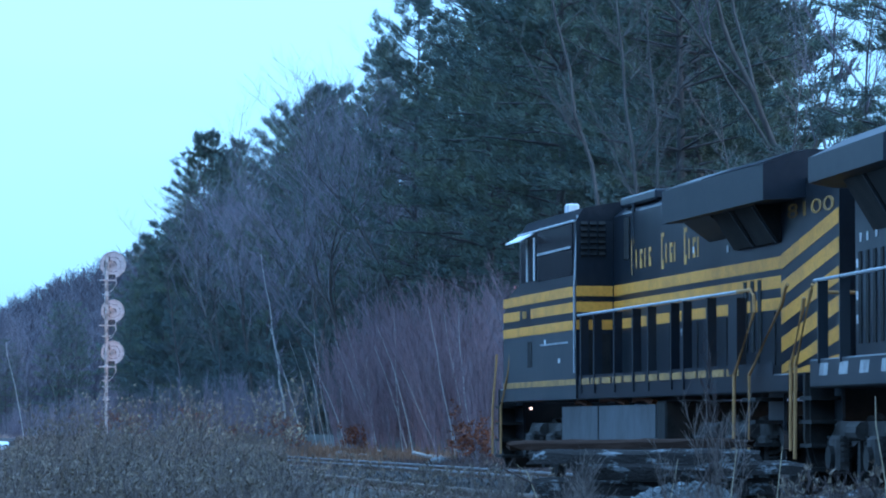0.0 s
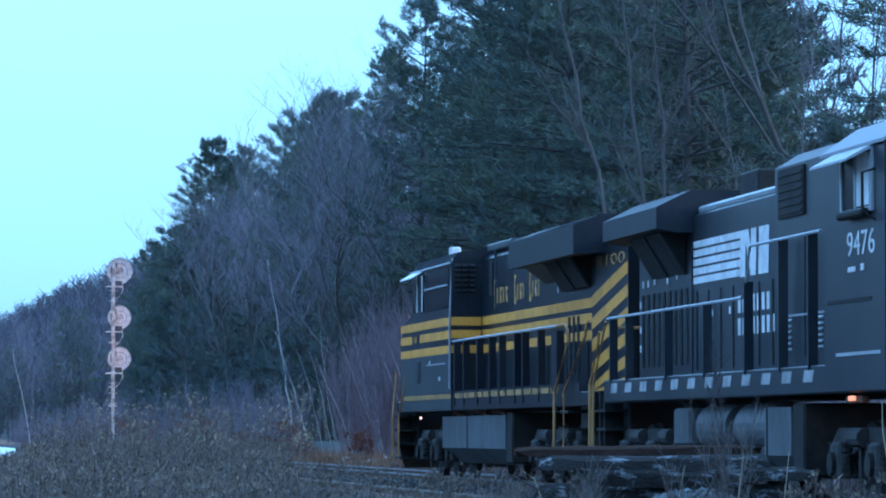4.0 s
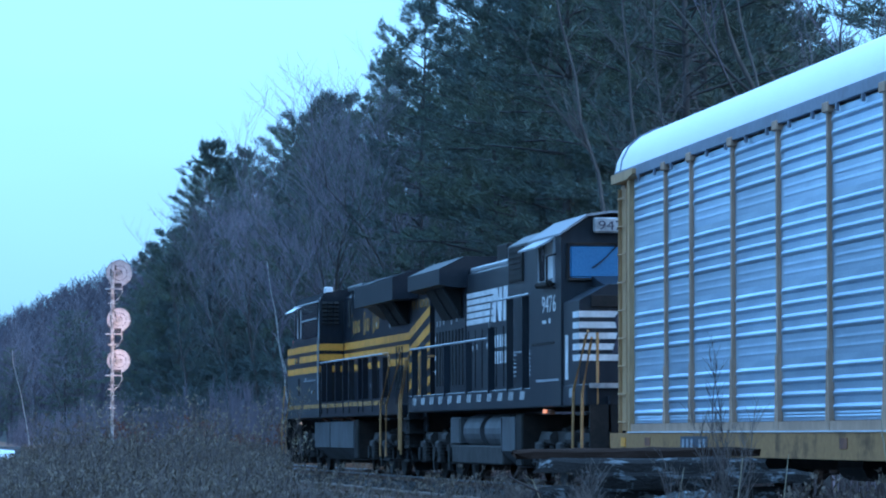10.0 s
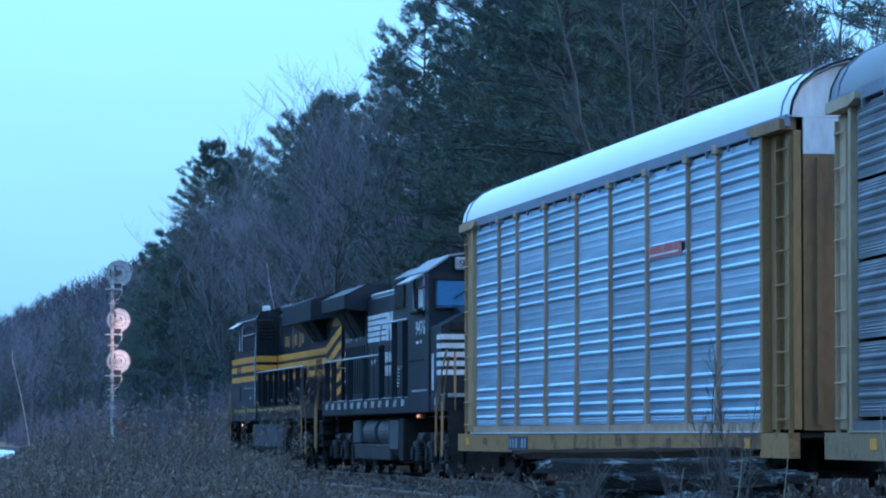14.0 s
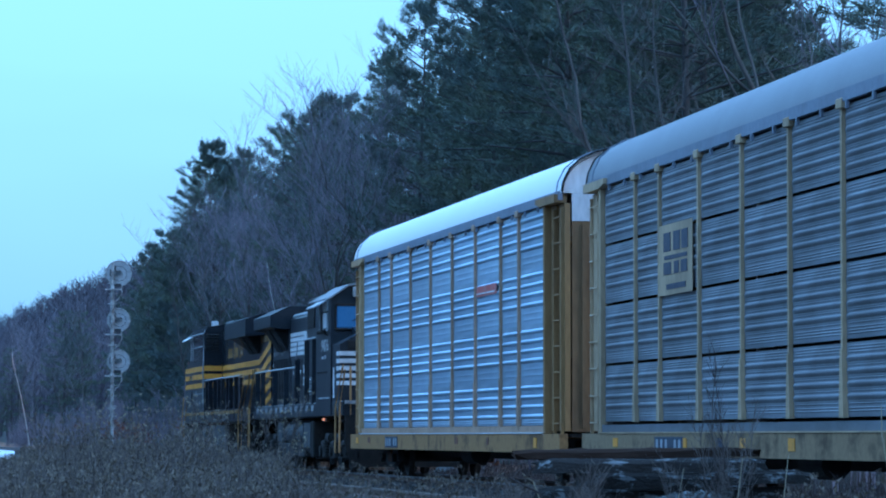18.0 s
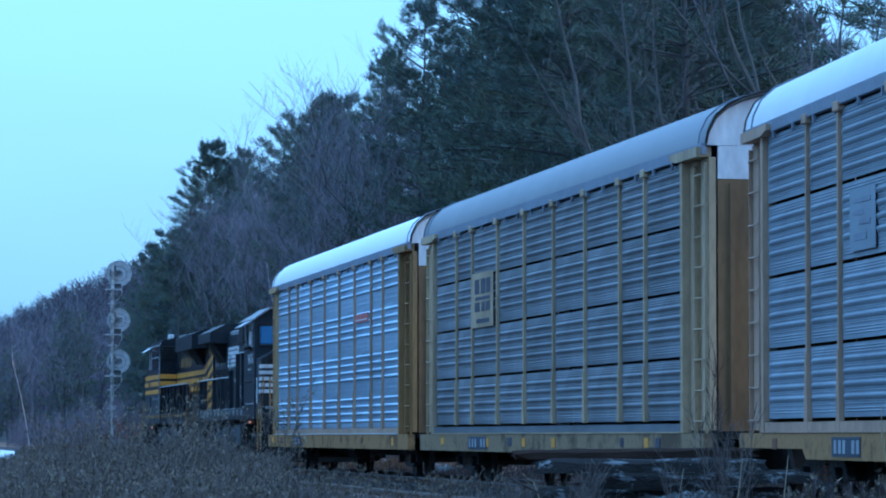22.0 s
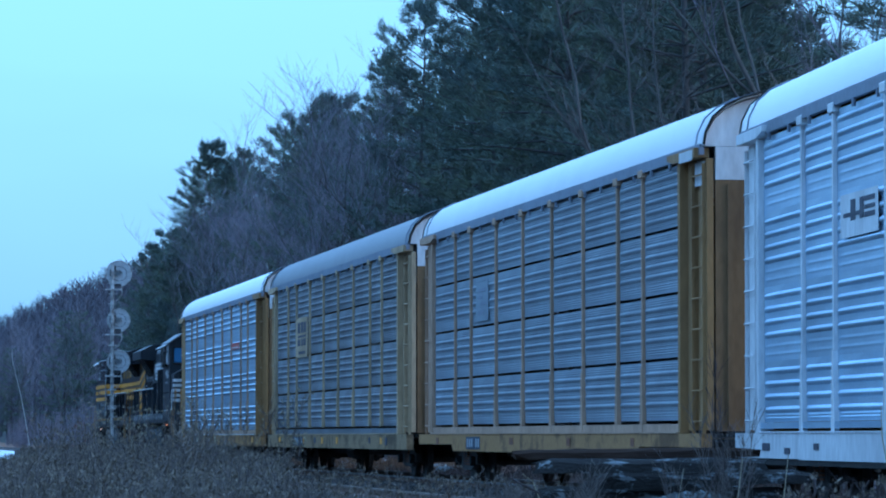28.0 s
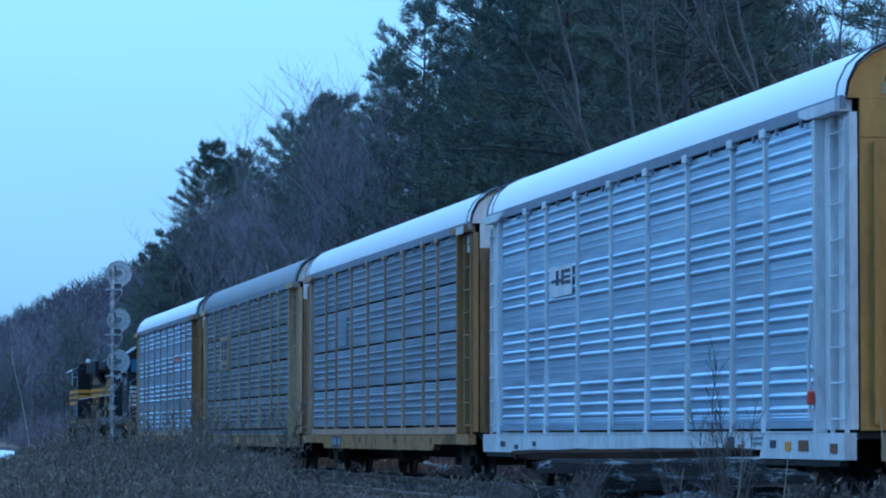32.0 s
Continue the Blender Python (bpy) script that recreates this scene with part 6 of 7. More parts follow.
for i in range(18):
    y = 111 + i * 2.2 + random.uniform(-1, 1)
    r = random.Random(400 + i)
    p, dr = Vector((0, 0, -0.1)), Vector((-0.16 + r.uniform(-0.1, 0.06), r.uniform(-0.05, 0.05), 1)).normalized()
    L, pts = r.uniform(3.2, 5.2), [p]
    for q in range(7):
        dr = (dr + Vector((r.uniform(-0.11, 0.10), r.uniform(-0.08, 0.08), 0.01))).normalized()
        pts.append(pts[-1] + dr * L / 7)
    bm = B()
    tube(bm, pts, 0.017, 5, 0.005)
    part("stem", bm, M_BIRCH, thing("birch_sapling", stand(19.0 + r.uniform(-0.4, 0.5), y, 0), "thin pale birch sapling leaning in the thicket", "tree", "birch saplings"))
bm = B()
tube(bm, [(0, 0, -0.1), (-0.25, 0, 1.6), (-0.55, 0, 3.2), (-0.95, 0, 4.8), (-1.0, 0, 5.4)], 0.03, 6, 0.012)
part("stem", bm, M_BIRCH, thing("dead_birch", stand(9.8, 190, 0), "dead white birch trunk leaning before the hill", "tree"))
for i in range(52):
    y = 64 + i * 6.2 + random.uniform(-2, 2)
    x = 19.6 + random.uniform(-1.2, 1.8)
    if 104 < y < 160:
        x += 2.6
    if y > 300:
        x -= (y - 300) * 0.05 * random.random()
    ob = thing("brush_clump", stand(x, y), "tangle of thin grey-brown brush", "shrub", "brush at the wood's edge")
    me = BRUSH[i % 3]
    if not me.materials:
        me.materials.append(M_TWIG)
    o = new("twig_mass", me)
    o.parent = ob
    s = random.uniform(0.8, 1.5) if y < 150 else random.uniform(0.55, 0.95)
    o.scale = (s, s, s)


def leafy_shrub(x, y, H, seed):
    """A young oak that keeps its russet leaves."""
    r = random.Random(seed)
    ob = thing("oak_sapling", stand(x, y), "young oak holding russet dead leaves", "shrub", "oak saplings")
    segs, at, along = [], [], []
    for i in range(7):
        d = Vector((r.uniform(-0.5, 0.5), r.uniform(-0.5, 0.5), 1)).normalized()
        tip = d * H * r.uniform(0.6, 1.0)
        segs.append((Vector((0, 0, -0.1)), tip, 0.018, 0.006))
        for j in range(9):
            o = tip * r.uniform(0.35, 1.0)
            e = Vector((r.uniform(-1, 1), r.uniform(-1, 1), r.uniform(0, 0.7))).normalized()
            segs.append((o, o + e * 0.4, 0.008, 0.004))
            at += [o + e * 0.25, o + e * 0.4]
            along += [e, e]
    link_mesh("twig_mass", segs_mesh("twig_mass", segs), M_TWIG, ob)
    link_mesh("leaves", blades_mesh("leaves", at, along, 5, 0.11, 0.075, 1.0, -0.2, seed), M_RUSSET, ob)


for i, (x, y, H) in enumerate(((18.4, 111, 1.6), (18.2, 107, 1.3), (18.6, 160, 1.7), (18.3, 171, 1.5), (18.8, 196, 2.0), (19.0, 205, 2.2), (18.2, 226, 2.0), (19.2, 250, 2.6), (18.8, 262, 2.4), (18.0, 148, 1.2), (18.5, 282, 2.6), (18.4, 134, 1.2))):
    leafy_shrub(x, y, H, 80 + i)


def grass_strip():
    """The orange dead grass along the foot of the bank."""
    n = 5200
    y = 112 + 196 * rng.random(n) ** 1.15
    x = 16.3 + 2.3 * rng.random(n)
    at = np.stack([x, y, [height(a, b) for a, b in zip(x, y)]], 1)
    me = blades_mesh("grass", at, np.tile([0.0, 0.0, 1.0], (n, 1)), 5, 0.42, 0.03, 0.45, 0.2, 5)
    tagged(link_mesh("dead_grass", me, M_ORANGEGRASS), "orange dead grass and leaves along the bank", "grass", kind="stuff")


def bank_grass():
    """Short brown grass behind the line, seen under the cars."""
    g = np.random.default_rng(23)
    n = 2600
    y, x = 44 + 70 * g.random(n), 16.0 + 3.2 * g.random(n)
    at = np.stack([x, y, [height(a, b) for a, b in zip(x, y)]], 1)
    me = blades_mesh("grass", at, np.tile([0.0, 0.0, 1.0], (n, 1)), 6, 0.26, 0.025, 0.5, 0.2, 6)
    tagged(link_mesh("bank_grass", me, M_BUSH), "short brown grass on the bank behind the track", "grass", kind="stuff")


grass_strip()
bank_grass()


def weeds(name, n, xf, h_range, mats, label, seed, branchy=4):
    """A field of dry stalks with seed heads: one mesh of stalks, one of heads."""
    g = np.random.default_rng(seed)
    x, y = xf(g, n)
    z = np.array([height(a, b) for a, b in zip(x, y)])
    h = h_range(g, x, y)
    base = np.stack([x, y, z - 0.03], 1)
    lean = g.normal(0, 0.13, (len(x), 2))
    mid = base + np.stack([lean[:, 0] * h * 0.5, lean[:, 1] * h * 0.5, h * 0.55], 1)
    tip = base + np.stack([lean[:, 0] * h * 1.3, lean[:, 1] * h * 1.3, h], 1)
    P, Q, R, S_ = [base, mid], [mid, tip], [np.full(len(x), 0.0075), np.full(len(x), 0.006)], [np.full(len(x), 0.006), np.full(len(x), 0.004)]
    heads, ways = [tip], [tip - mid]
    for k in range(branchy):
        t = g.uniform(0.1, 0.9, (len(x), 1))
        o = mid + (tip - mid) * t
        a = g.uniform(0, 2 * math.pi, len(x))
        e = np.stack([np.cos(a) * 0.6, np.sin(a) * 0.6, g.uniform(0.4, 1.0, len(x))], 1) * (h * g.uniform(0.10, 0.24, len(x)))[:, None]
        P.append(o), Q.append(o + e), R.append(np.full(len(x), 0.005)), S_.append(np.full(len(x), 0.0035))
        heads.append(o + e), ways.append(e)
    v, f = segs_arrays(np.concatenate(P), np.concatenate(Q), np.concatenate(R), np.concatenate(S_))
    ob = tagged(raw(name, v, f, mats[0]), label, "weeds", kind="stuff")
    heads, ways = np.concatenate(heads), np.concatenate(ways)
    keep = g.random(len(heads)) < 0.5
    w = ways[keep] / (np.linalg.norm(ways[keep], axis=1, keepdims=True) + 1e-9)
    link_mesh("seed_heads", blades_mesh("seed_heads", heads[keep], w, 5, 0.055, 0.028, 0.6, 0.1, seed + 1), mats[1], ob)
    return ob


def field_tall(g, n):
    y = 40 + 130 * g.random(n)
    x = y * g.uniform(0.028, 0.118, n)
    keep = (x > y * 0.049) | (y < 105)
    return x[keep], y[keep]


def field_low(g, n):
    y = 33 + 75 * g.random(n) ** 0.9
    x = y * g.uniform(0.105, 0.30, n)
    keep = (x < 11.3) & ((x < y * 0.2) | (g.random(n) < 0.22))
    return x[keep], y[keep]


weeds("dead_weeds", 8500, field_tall, lambda g, x, y: np.clip(g.normal(0.58, 0.18, len(x)), 0.2, 1.05), (M_WEED, M_SEED), "field of dry brown weed stalks with seed heads", 101)
weeds("dead_weeds", 2600, field_low, lambda g, x, y: np.clip(g.normal(0.38, 0.12, len(x)), 0.15, 0.62), (M_WEED, M_SEED), "low dry weeds beside the old rail", 103)
weeds("tall_weeds", 130, lambda g, n: (lambda y: (y * g.uniform(0.066, 0.125, n), y))(88 + 48 * g.random(n)), lambda g, x, y: g.uniform(1.0, 2.3, len(x)), (M_WEED, M_STRAW), "tall dry stalks with pale seed tufts near the signal", 107, 10)
weeds("tall_weeds", 160, lambda g, n: (lambda y: (y * g.uniform(0.055, 0.105, n), y))(55 + 70 * g.random(n)), lambda g, x, y: g.uniform(0.9, 1.7, len(x)), (M_WEED, M_SEED), "scattered tall dry stalks", 105, 9)


def far_woods():
    """The wooded hill in the distance: thousands of leafless crowns in one mesh."""
    g = np.random.default_rng(9)
    n = 2600
    y = 440 + 380 * g.random(n)
    x = y * g.uniform(0.012, 0.115, n)
    # an added belt, out of view on the left, darkens what the train reflects
    y2 = 110 + 330 * g.random(900)
    x2 = np.minimum(y2 * 0.03 - 4 - 34 * g.random(900), 8)
    x, y = np.concatenate([x, x2]), np.concatenate([y, y2])
    P, Q, R, S_ = [], [], [], []
    for a, b in zip(x, y):
        z = height(a, b)
        h = g.uniform(6, 9.5) if b > 440 else g.uniform(9, 14)
        o = np.array([a, b, z])
        top = o + [g.normal(0, 0.4), g.normal(0, 0.4), h]
        P.append(o), Q.append(top), R.append(0.12), S_.append(0.03)
        for k in range(16):
            t = g.uniform(0.3, 0.98)
            s = o + (top - o) * t
            ang = g.uniform(0, 6.28)
            L = h * 0.32 * (1.15 - t) + 0.8
            e = s + np.array([math.cos(ang) * 0.8, math.sin(ang) * 0.8, g.uniform(0.5, 1.1)]) * L
            P.append(s), Q.append(e), R.append(0.055), S_.append(0.03)
    v, f = segs_arrays(P, Q, R, S_)
    tagged(raw("far_woods", v, f, M_FARTWIG), "bare woods covering a distant hill, with an added unseen belt to the left", "woods", kind="stuff")


far_woods()


# ---- the three-headed signal ----
def signal_mast():
    s = thing("signal_mast", pose(10.33, 143.0, 0.2), "silver-painted railway signal mast with three round heads", "railway signal")
    bm = B()
    tube(bm, [(0, 0, 0.35), (0, 0, 7.65)], 0.068, 12)
    mast = part("mast", bm, M_MASTPAINT, s)
    bm = B()
    box(bm, -0.35, 0.35, -0.35, 0.35, -0.2, 0.4, 0.03)
    part("footing", bm, M_BALLAST, s)
    for i, z in enumerate((7.25, 5.52, 3.98)):
        head = new("signal_head")
        head.parent = s
        head.location = (0.24, 0.12, z)
        n = 28
        R = 0.47 if i == 0 else 0.42
        # a round disc with a rolled rim, its lens unit proud of it
        bm = B()
        tube(bm, [(0, 0.0, 0), (0, 0.03, 0)], R, n)
        disc = part("disc", bm, M_DISC, head, "pale round background disc")
        bm = B()
        pts = [(R * math.cos(2 * math.pi * k / n), -0.01, R * math.sin(2 * math.pi * k / n)) for k in range(n + 1)]
        tube(bm, pts, 0.025, 5)
        part("rim", bm, M_MASTPAINT, disc)
        bm = B()
        pts = [(0.03 + 0.58 * R * math.cos(2 * math.pi * k / n), -0.012, 0.58 * R * math.sin(2 * math.pi * k / n)) for k in range(n + 1)]
        tube(bm, pts, 0.008, 5)
        part("inner_ring", bm, M_SIGBLACK, disc, "dark ring on the disc")
        for u, z0, z1 in ((-0.24, -0.22, 0.12), (-0.33, -0.10, 0.16), (-0.15, 0.10, 0.30)):
            bm = B()
            box(bm, u, u + 0.035, -0.05, -0.012, z0, z1)
            part("mounting_strap", bm, M_SIGBLACK, head)
        bm = B()
        box(bm, -0.13, 0.15, 0.03, 0.30, -0.2, 0.24, 0.02)
        part("lamp_case", bm, M_MASTPAINT, head)
        bm = B()
        for q in range(n // 2 + 5):
            a0, a1 = -0.5 + 2 * math.pi * q / n, -0.5 + 2 * math.pi * (q + 1) / n
            f0 = [(0.12 * math.cos(a), y, 0.12 * math.sin(a)) for a in (a0, a1) for y in (-0.02, -0.17)]
            v = [bm.verts.new(c) for c in f0]
            bm.faces.new((v[0], v[1], v[3], v[2]))
            v = [bm.verts.new((c[0] * 0.92, c[1], c[2] * 0.92)) for c in f0]
            bm.faces.new((v[0], v[2], v[3], v[1]))
        part("lens_hood", bm, M_SIGBLACK, head)
        bm = B()
        tube(bm, [(0, -0.03, 0), (0, -0.005, 0)], 0.09, 16)
        part("lens", bm, M_STEELRAIL, head)
        bm = B()
        prism(bm, [(-0.30, -0.12), (-0.04, -0.12), (-0.04, 0.16), (-0.30, 0.16), (-0.30, 0.10), (-0.10, 0.10), (-0.10, -0.06), (-0.30, -0.06)], "y", -0.02, 0.24)
        part("bracket", bm, M_MASTPAINT, head)
        bm = B()
        box(bm, -0.18, 0.10, -0.06, -0.005, -R - 0.02, -R + 0.10, 0.01)
        part("nameplate", bm, M_SIGBLACK, head)
        bm = B()
        box(bm, -0.50, 0.1, -0.3, 0.1, -R - 0.14, -R - 0.10)
        part("platform", bm, M_MASTPAINT, s).location = head.location
        bm = B()
        tube(bm, [(0.1, 0.2, -0.2), (0.14, 0.15, -0.7), (0.0, 0.15, -0.95), (-0.22, 0.15, -1.1)], 0.022, 5)
        part("cable", bm, M_MASTPAINT, s).location = head.location
    for k in range(34):
        z = 0.8 + 0.38 * (k // 2)
        a = -0.17 if k % 2 else 0.17
        bm = B()
        tube(bm, [(0, -0.05, z), (a, -0.05, z)], 0.014, 5)
        part("step_bolt", bm, M_MASTPAINT, s)
    for z in (2.9, 2.2, 4.55):
        bm = B()
        box(bm, -0.16, 0.14, -0.12, 0.12, z, z + 0.06)
        part("clamp", bm, M_MASTPAINT, s)
    return s


signal_mast()

# ---- the stack of old ties, the stone heap, rocks and logs ----
def beam_mesh(L=2.6, w=0.23, h=0.17, seed=1, material=None):
    """A rotten tie: its faces uneven, its ends broken away, its top hollowed."""
    rr = random.Random(seed)
    n, ring = 16, [(-1, 0), (-0.95, 0.7), (-0.6, 1), (0, 1), (0.6, 1), (0.95, 0.7), (1, 0), (0, -0.02)]
    bm = B()
    rows = []
    for i in range(n + 1):
        x = L * (i / n - 0.5)
        k = 1.0 if 0 < i < n else 0.8
        row = []
        for u, t in ring:
            nz = noise.noise(Vector((x * 2.5 + seed * 9, u * 2, t * 3)))
            row.append(bm.verts.new((x + (rr.uniform(-0.09, 0.09) if i in (0, n) else 0), u * w / 2 * k + 0.02 * nz, t * h * k + (0.035 * nz if t > 0 else 0.0))))
        rows.append(row)
    m = len(ring)
    for lo, hi in zip(rows, rows[1:]):
        for q in range(m):
            bm.faces.new((lo[q], lo[(q + 1) % m], hi[(q + 1) % m], hi[q]))
    bm.faces.new(rows[0])
    bm.faces.new(rows[-1])
    bmesh.ops.recalc_face_normals(bm, faces=bm.faces[:])
    me = bpy.data.meshes.new("tie")
    bm.to_mesh(me)
    bm.free()
    me.materials.append(material or M_OLDTIE)
    return me


BEAMS = [beam_mesh(q, seed=i) for i, q in enumerate((2.5, 2.2, 1.6, 2.6, 1.2, 1.9))]
r = random.Random(5)
for layer in range(5):
    for k in range(4):
        z = 0.17 + layer * 0.172
        if layer == 4 and k in (1, 3):
            continue
        ob = new("wooden_tie", BEAMS[r.randrange(6)])
        ob.matrix_basis = pose(8.58 + r.uniform(-0.25, 0.25), 38.4 + k * 0.42 + r.uniform(-0.1, 0.1), z, r.uniform(-4, 4), r.uniform(-3, 3), r.uniform(-10, 10) - 4)
        tagged(ob, "old silvered wooden railway tie in a stack", "railway tie", "stacked old ties")
ob = new("wooden_tie", beam_mesh(2.38, 0.26, 0.135, 21))
ob.matrix_basis = pose(8.20, 38.05, 1.045, 0, -0.4, -1)
tagged(ob, "bleached split tie lying across the stack", "railway tie", "stacked old ties")
ob = new("wooden_tie", beam_mesh(2.3, 0.22, 0.14, 23))
ob.matrix_basis = pose(8.80, 38.5, 0.94, 0, 1.0, -2)
tagged(ob, "old brown tie sticking out of the stack", "railway tie", "stacked old ties")
ob = new("wooden_plank", beam_mesh(2.44, 0.24, 0.095, 22, M_BROWNWOOD))
ob.matrix_basis = pose(8.14, 38.55, 1.185, 0, -0.6, 1)
tagged(ob, "dark brown plank on top of the old ties", "plank")
for x, y, z, a, b in ((7.75, 37.2, 0.17, 3, 20), (9.9, 37.4, 0.17, 0, -35), (7.35, 37.9, 0.40, 14, 70), (10.2, 36.9, 0.34, 8, -20), (9.7, 37.3, 0.55, -5, 12), (8.2, 37.5, 0.52, 4, -8)):
    ob = new("wooden_tie", BEAMS[r.randrange(6)])
    ob.matrix_basis = pose(x, y, z, r.uniform(-10, 10), a, b)
    tagged(ob, "loose old tie lying against the stack", "railway tie", "stacked old ties")


def stone_heap(x, y, rx, ry, h, n, seed):
    g = np.random.default_rng(seed)
    ob = thing("stone_heap", pose(x, y, height(x, y) - 0.02), "heap of blue-grey crushed stone", "stone heap")
    bm = B()
    rings = 8
    rows = []
    for i in range(rings + 1):
        t = i / rings
        rows.append([bm.verts.new((rx * t * math.cos(a), ry * t * math.sin(a), h * (1 - t * t) * (1 + 0.08 * math.sin(3 * a)) - 0.05)) for a in (2 * math.pi * k / 20 for k in range(20))])
    for lo, hi in zip(rows, rows[1:]):
        for k in range(20):
            bm.faces.new((lo[k], lo[(k + 1) % 20], hi[(k + 1) % 20], hi[k]))
    bmesh.ops.remove_doubles(bm, verts=bm.verts[:], dist=1e-4)
    part("core", bm, M_BALLAST, ob)
    v, f = [], []
    cube = np.array([(a, b, c) for a in (-1, 1) for b in (-1, 1) for c in (-1, 1)], float)
    quads = np.array([(0, 1, 3, 2), (4, 6, 7, 5), (0, 4, 5, 1), (2, 3, 7, 6), (0, 2, 6, 4), (1, 5, 7, 3)])
    for i in range(n):
        t, a = g.random() ** 0.5, g.uniform(0, 6.28)
        p = np.array([rx * t * math.cos(a), ry * t * math.sin(a), h * (1 - t * t) * (1 + 0.08 * math.sin(3 * a)) - 0.03])
        m = np.linalg.qr(g.normal(0, 1, (3, 3)))[0]
        c = (cube * g.uniform(0.55, 1.2, (8, 1)) * g.uniform(0.018, 0.036)) @ m + p
        f.append(quads + len(v) * 8)
        v.append(c)
    tagged(raw("rubble", np.concatenate(v), np.concatenate(f), M_STONE, ob), kind="stuff")


stone_heap(8.05, 35.4, 1.15, 1.3, 0.70, 3800, 3)


def boulder(name, x, y, sx, sy, sz, material, label, category, seed):
    bm = B()
    bmesh.ops.create_icosphere(bm, subdivisions=2, radius=1)
    for v in bm.verts:
        k = 1 + 0.28 * noise.noise(v.co * 1.4 + Vector((seed, 0, 0)))
        v.co = Vector((v.co.x * sx * k, v.co.y * sy * k, v.co.z * sz * k))
    ob = part(name, bm, material, None)
    ob.location = (x, y, height(x, y) + sz * 0.4)
    return tagged(ob, label, category)


boulder("boulder", 17.6, 132, 0.55, 0.5, 0.28, M_STONE, "pale rounded boulder in dead grass", "rock", 1)
boulder("boulder", 17.9, 112, 0.38, 0.35, 0.24, M_STONE, "small pale rock in dead grass", "rock", 2)
boulder("boulder", 17.3, 140, 0.3, 0.3, 0.2, M_STONE, "small pale rock in dead grass", "rock", 3)
for x, y, L, a in ((17.8, 172, 1.7, 40), (18.2, 114, 1.6, 160), (18.0, 128, 1.2, 20)):
    bm = B()
    tube(bm, [(-L / 2, 0, 0), (-L / 6, 0.05, 0.05), (L / 5, -0.03, 0.10), (L / 2, 0.04, 0.22)], 0.085, 8, 0.055)
    ob = part("birch_log", bm, M_BIRCH, None)
    ob.matrix_basis = pose(x, y, height(x, y) + 0.12, 0, 0, a)
    tagged(ob, "fallen white birch log", "log")
bm = B()
prism(bm, [(6.8, 200), (9.2, 198), (11.6, 246), (13.9, 296), (11.5, 318), (8.0, 300), (7.2, 250)], "z", 0.1, 0.36)
tagged(part("snow_patch", bm, M_SNOW, None), "patch of old snow on the ground", "snow", kind="structure")


# ---- the leafless bushes close by, before the stack ----
def near_bush(x, y, H, n, spread, seed, material, label, twig=0.8):
    rr = random.Random(seed)
    ob = thing("bare_bush", stand(x, y, 0), label, "shrub", "bushes before the stack")
    segs = []
    for i in range(n):
        p = Vector((rr.uniform(-0.12, 0.12), rr.uniform(-0.1, 0.1), -0.05))
        d = Vector((rr.uniform(-spread, spread), rr.uniform(-spread, spread), 1)).normalized()
        L, k = H * rr.uniform(0.55, 1.05), 7
        rad = rr.uniform(0.004, 0.008)
        for q in range(k):
            d = (d + Vector((rr.uniform(-0.12, 0.12), rr.uniform(-0.12, 0.12), 0.05))).normalized()
            nx = p + d * L / k
            segs.append((p, nx, rad * (1 - q / k * 0.7), rad * (1 - (q + 1) / k * 0.7)))
            if q > 1:
                for s in range(4):
                    a = rr.uniform(0, 6.28)
                    e = (d + Vector((math.cos(a), math.sin(a), 0.3)) * twig).normalized()
                    o = p.lerp(nx, rr.random())
                    m = rr.uniform(0.10, 0.30)
                    segs.append((o, o + e * m, 0.0026, 0.0016))
                    segs.append((o + e * m * 0.6, o + e * m * 0.6 + (e + Vector((math.cos(a + 1.5), math.sin(a + 1.5), 0.3)) * 0.7).normalized() * m * 0.6, 0.002, 0.0012))
            p = nx
    link_mesh("twig_mass", segs_mesh("twig_mass", segs, 4), material, ob)


near_bush(7.90, 33.2, 2.1, 3, 0.05, 201, M_BUSH, "leafless bush with a few tall brown stems", 0.35)
near_bush(7.82, 33.0, 1.65, 11, 0.12, 202, M_WEED, "leafless grey bush with fine twigs", 0.5)
near_bush(7.58, 33.4, 1.05, 9, 0.25, 210, M_WEED, "leafless grey bush with fine twigs", 0.5)
near_bush(7.35, 36.9, 1.00, 16, 0.42, 203, M_WEED, "low tangled dry bush")
near_bush(6.9, 36.0, 0.8, 14, 0.5, 204, M_WEED, "low tangled dry bush")
near_bush(6.55, 37.6, 0.9, 12, 0.45, 205, M_WEED, "low tangled dry bush")
near_bush(5.6, 46.0, 0.75, 12, 0.4, 206, M_WEED, "low tangled dry bush")
near_bush(8.55, 31.8, 0.80, 7, 0.35, 207, M_BUSH, "low tangled dry bush")
near_bush(8.9, 32.6, 0.80, 7, 0.35, 208, M_BUSH, "low tangled dry bush")
near_bush(5.55, 55.5, 0.9, 10, 0.35, 209, M_WEED, "low tangled dry bush")
weeds("tall_weeds", 30, lambda g, n: (g.uniform(8.15, 9.2, n), g.uniform(31.6, 33.4, n)), lambda g, x, y: g.uniform(0.55, 0.92, len(x)), (M_BUSH, M_SEED), "dead stalks with small pale dry flower heads", 111, 5)
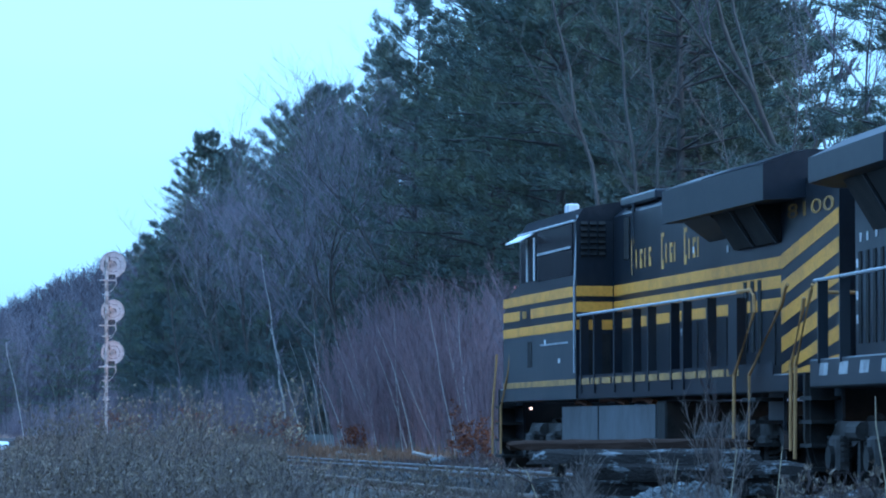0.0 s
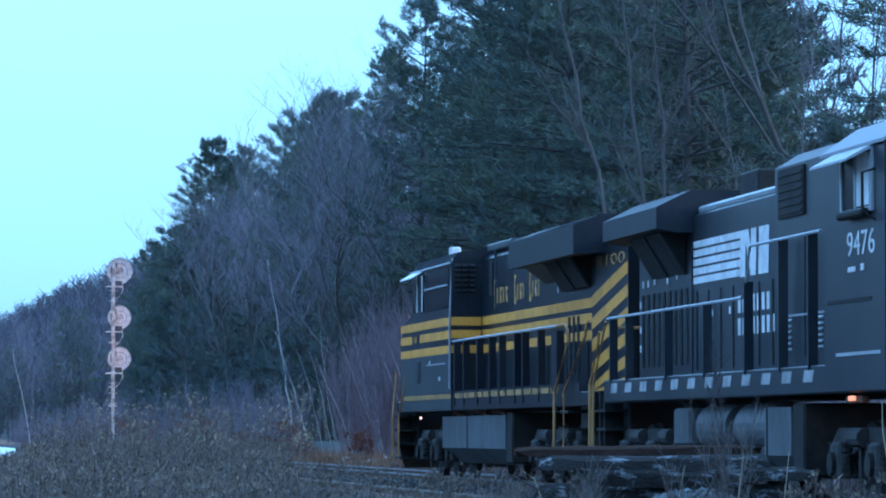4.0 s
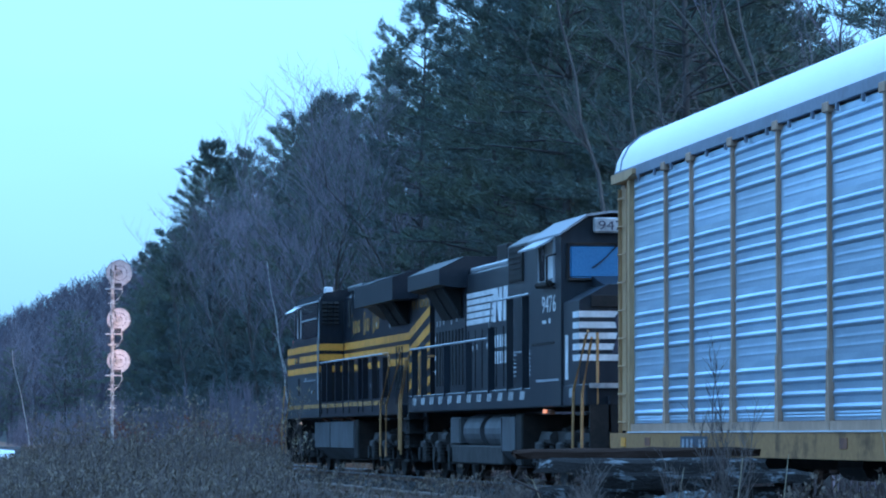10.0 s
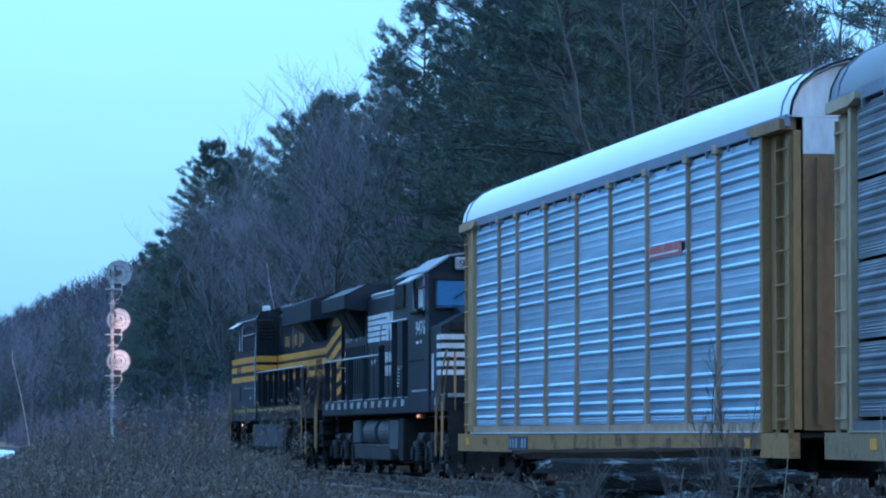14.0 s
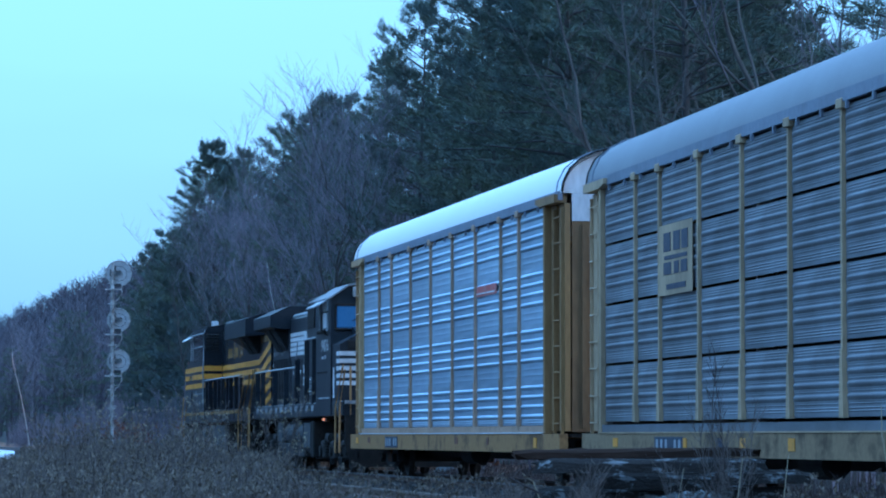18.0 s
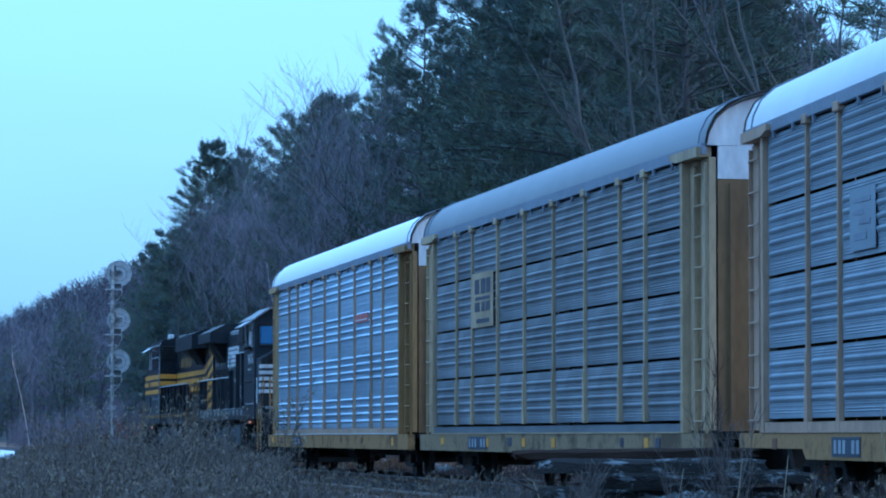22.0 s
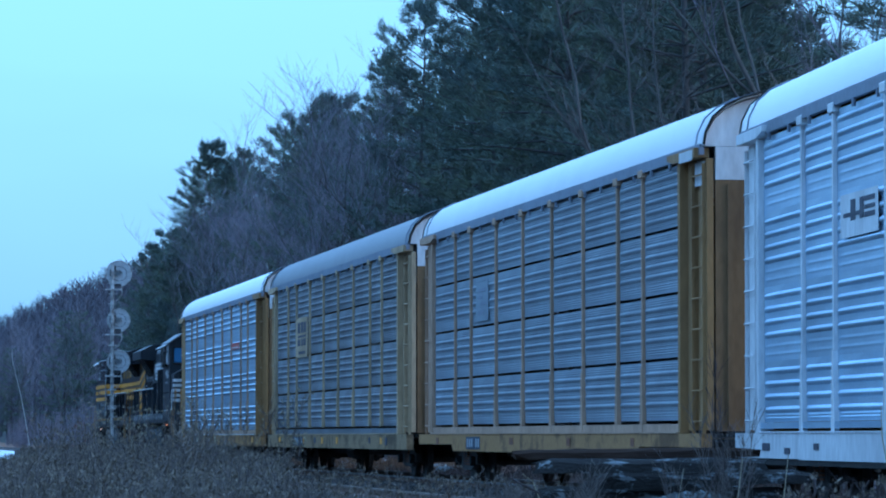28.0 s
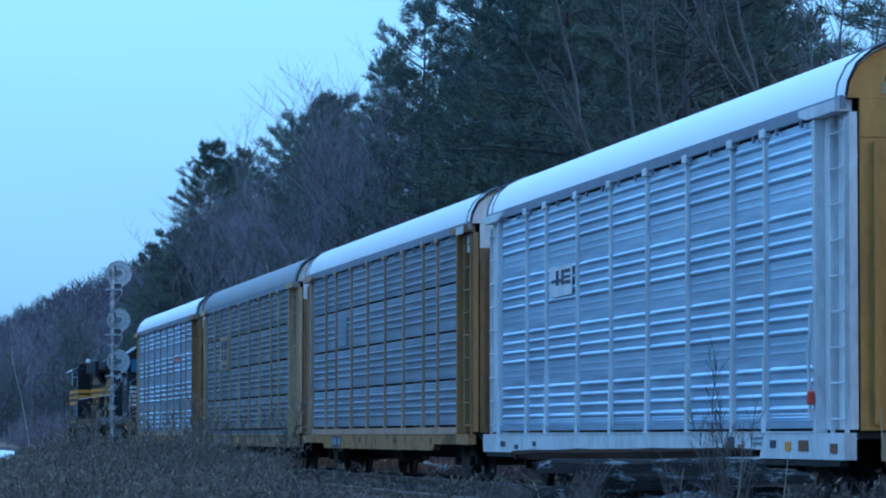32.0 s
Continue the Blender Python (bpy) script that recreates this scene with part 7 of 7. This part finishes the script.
for pts, rad in (([(7.70, 33.6, 0.2), (7.66, 33.6, 0.55), (7.72, 33.6, 0.85), (7.86, 33.6, 1.12), (7.90, 33.6, 1.30)], 0.017), ([(6.75, 35.6, 0.2), (6.72, 35.6, 0.62), (6.58, 35.6, 0.88), (6.30, 35.6, 1.02)], 0.018)):
    bm = B()
    tube(bm, pts, rad, 6, rad * 0.45)
    tagged(part("dead_branch", bm, M_BUSH, None), "crooked dark dead branch standing in weeds", "branch", "dead branches")
for pts, rad in (([(7.50, 34.0, 0.2), (7.55, 34.0, 0.75), (7.62, 34.0, 1.12)], 0.006), ([(8.62, 30.6, 0.2), (8.60, 30.6, 0.95), (8.52, 30.6, 1.42), (8.515, 30.6, 1.66)], 0.008), ([(7.66, 32.4, 0.2), (7.72, 32.4, 0.75), (7.78, 32.4, 1.22)], 0.007), ([(7.95, 31.9, 0.2), (8.02, 31.9, 0.9), (8.06, 31.9, 1.25)], 0.006), ([(6.72, 36.0, 0.2), (6.70, 36.0, 0.72), (6.60, 36.0, 0.98), (6.50, 36.0, 1.05)], 0.008)):
    bm = B()
    tube(bm, pts, rad, 5, rad * 0.5)
    tagged(part("grass_stem", bm, M_STRAW, None), "single bleached grass stem", "grass", "bleached stems")


# ---- wooden ties under the main line, nearest stretch as single pieces ----
bed = bpy.data.objects["track_bed"]
TIES = []
for k in range(3):
    bm = B()
    box(bm, -1.3, 1.3, -0.115, 0.115, 0.20, 0.350 - 0.004 * k, 0.012)
    me = bpy.data.meshes.new("tie")
    bm.to_mesh(me)
    bm.free()
    me.materials.append(M_TIE)
    TIES.append(me)
for i in range(260):
    ob = new("tie", TIES[i % 3])
    ob.parent = bed
    x, y, a = line(40 + i * 0.53)
    ob.matrix_basis = pose(x + random.uniform(-0.04, 0.04), y, 0, 0, 0, random.uniform(-1.2, 1.2) - math.degrees(a))


# ---- what moves: the whole train, gathering speed, and its wheels ----
RUN = ((0, -0.15), (2, 6.65), (4, 13.47), (6, 20.34), (8, 27.28), (10, 34.31), (12, 41.48), (14, 48.87), (16, 56.58),
       (18, 64.64), (20, 73.08), (22, 81.89), (24, 91.04), (26, 100.48), (28, 110.21), (30, 120.17), (32, 130.32))


def gone(t):
    """How far the train has gone after t seconds: a smooth curve through RUN."""
    T, D = [a for a, _ in RUN], [b for _, b in RUN]
    i = min(max(int(t / 2), 0), len(T) - 2)
    slope = lambda k: (D[min(k + 1, len(D) - 1)] - D[max(k - 1, 0)]) / (T[min(k + 1, len(T) - 1)] - T[max(k - 1, 0)])
    h = T[i + 1] - T[i]
    u = (t - T[i]) / h
    return ((2 * u ** 3 - 3 * u ** 2 + 1) * D[i] + (u ** 3 - 2 * u ** 2 + u) * h * slope(i) + (3 * u ** 2 - 2 * u ** 3) * D[i + 1] + (u ** 3 - u ** 2) * h * slope(i + 1))


def motions():
    for car, half in ((lead, 6.75), (second, 6.75), (rack_1, 10.05), (rack_2, 10.05), (rack_3, 10.05), (rack_4, 10.05), (rack_5, 10.05)):
        y = car.matrix_basis.translation.y
        walk(car, [(t, seated(y + gone(t), half)) for t in [0.5 * k for k in range(65)]])
        # the trucks turn under it to follow the rails
        for truck in [q for q in car.children if q.name.startswith("truck")]:
            at = truck.location.y
            rows = []
            for k in range(65):
                s = y + gone(0.5 * k)
                turn = seated(s, half).to_euler().z + line(s + at)[2]
                rows.append((0.5 * k, pose(0, at, 0, 0, 0, -math.degrees(turn))))
            walk(truck, rows)
    for axle, y, radius in AXLES:
        walk(axle, [(0.1 * k, pose(0, y, radius, -math.degrees(gone(0.1 * k) / radius))) for k in range(321)])


motions()
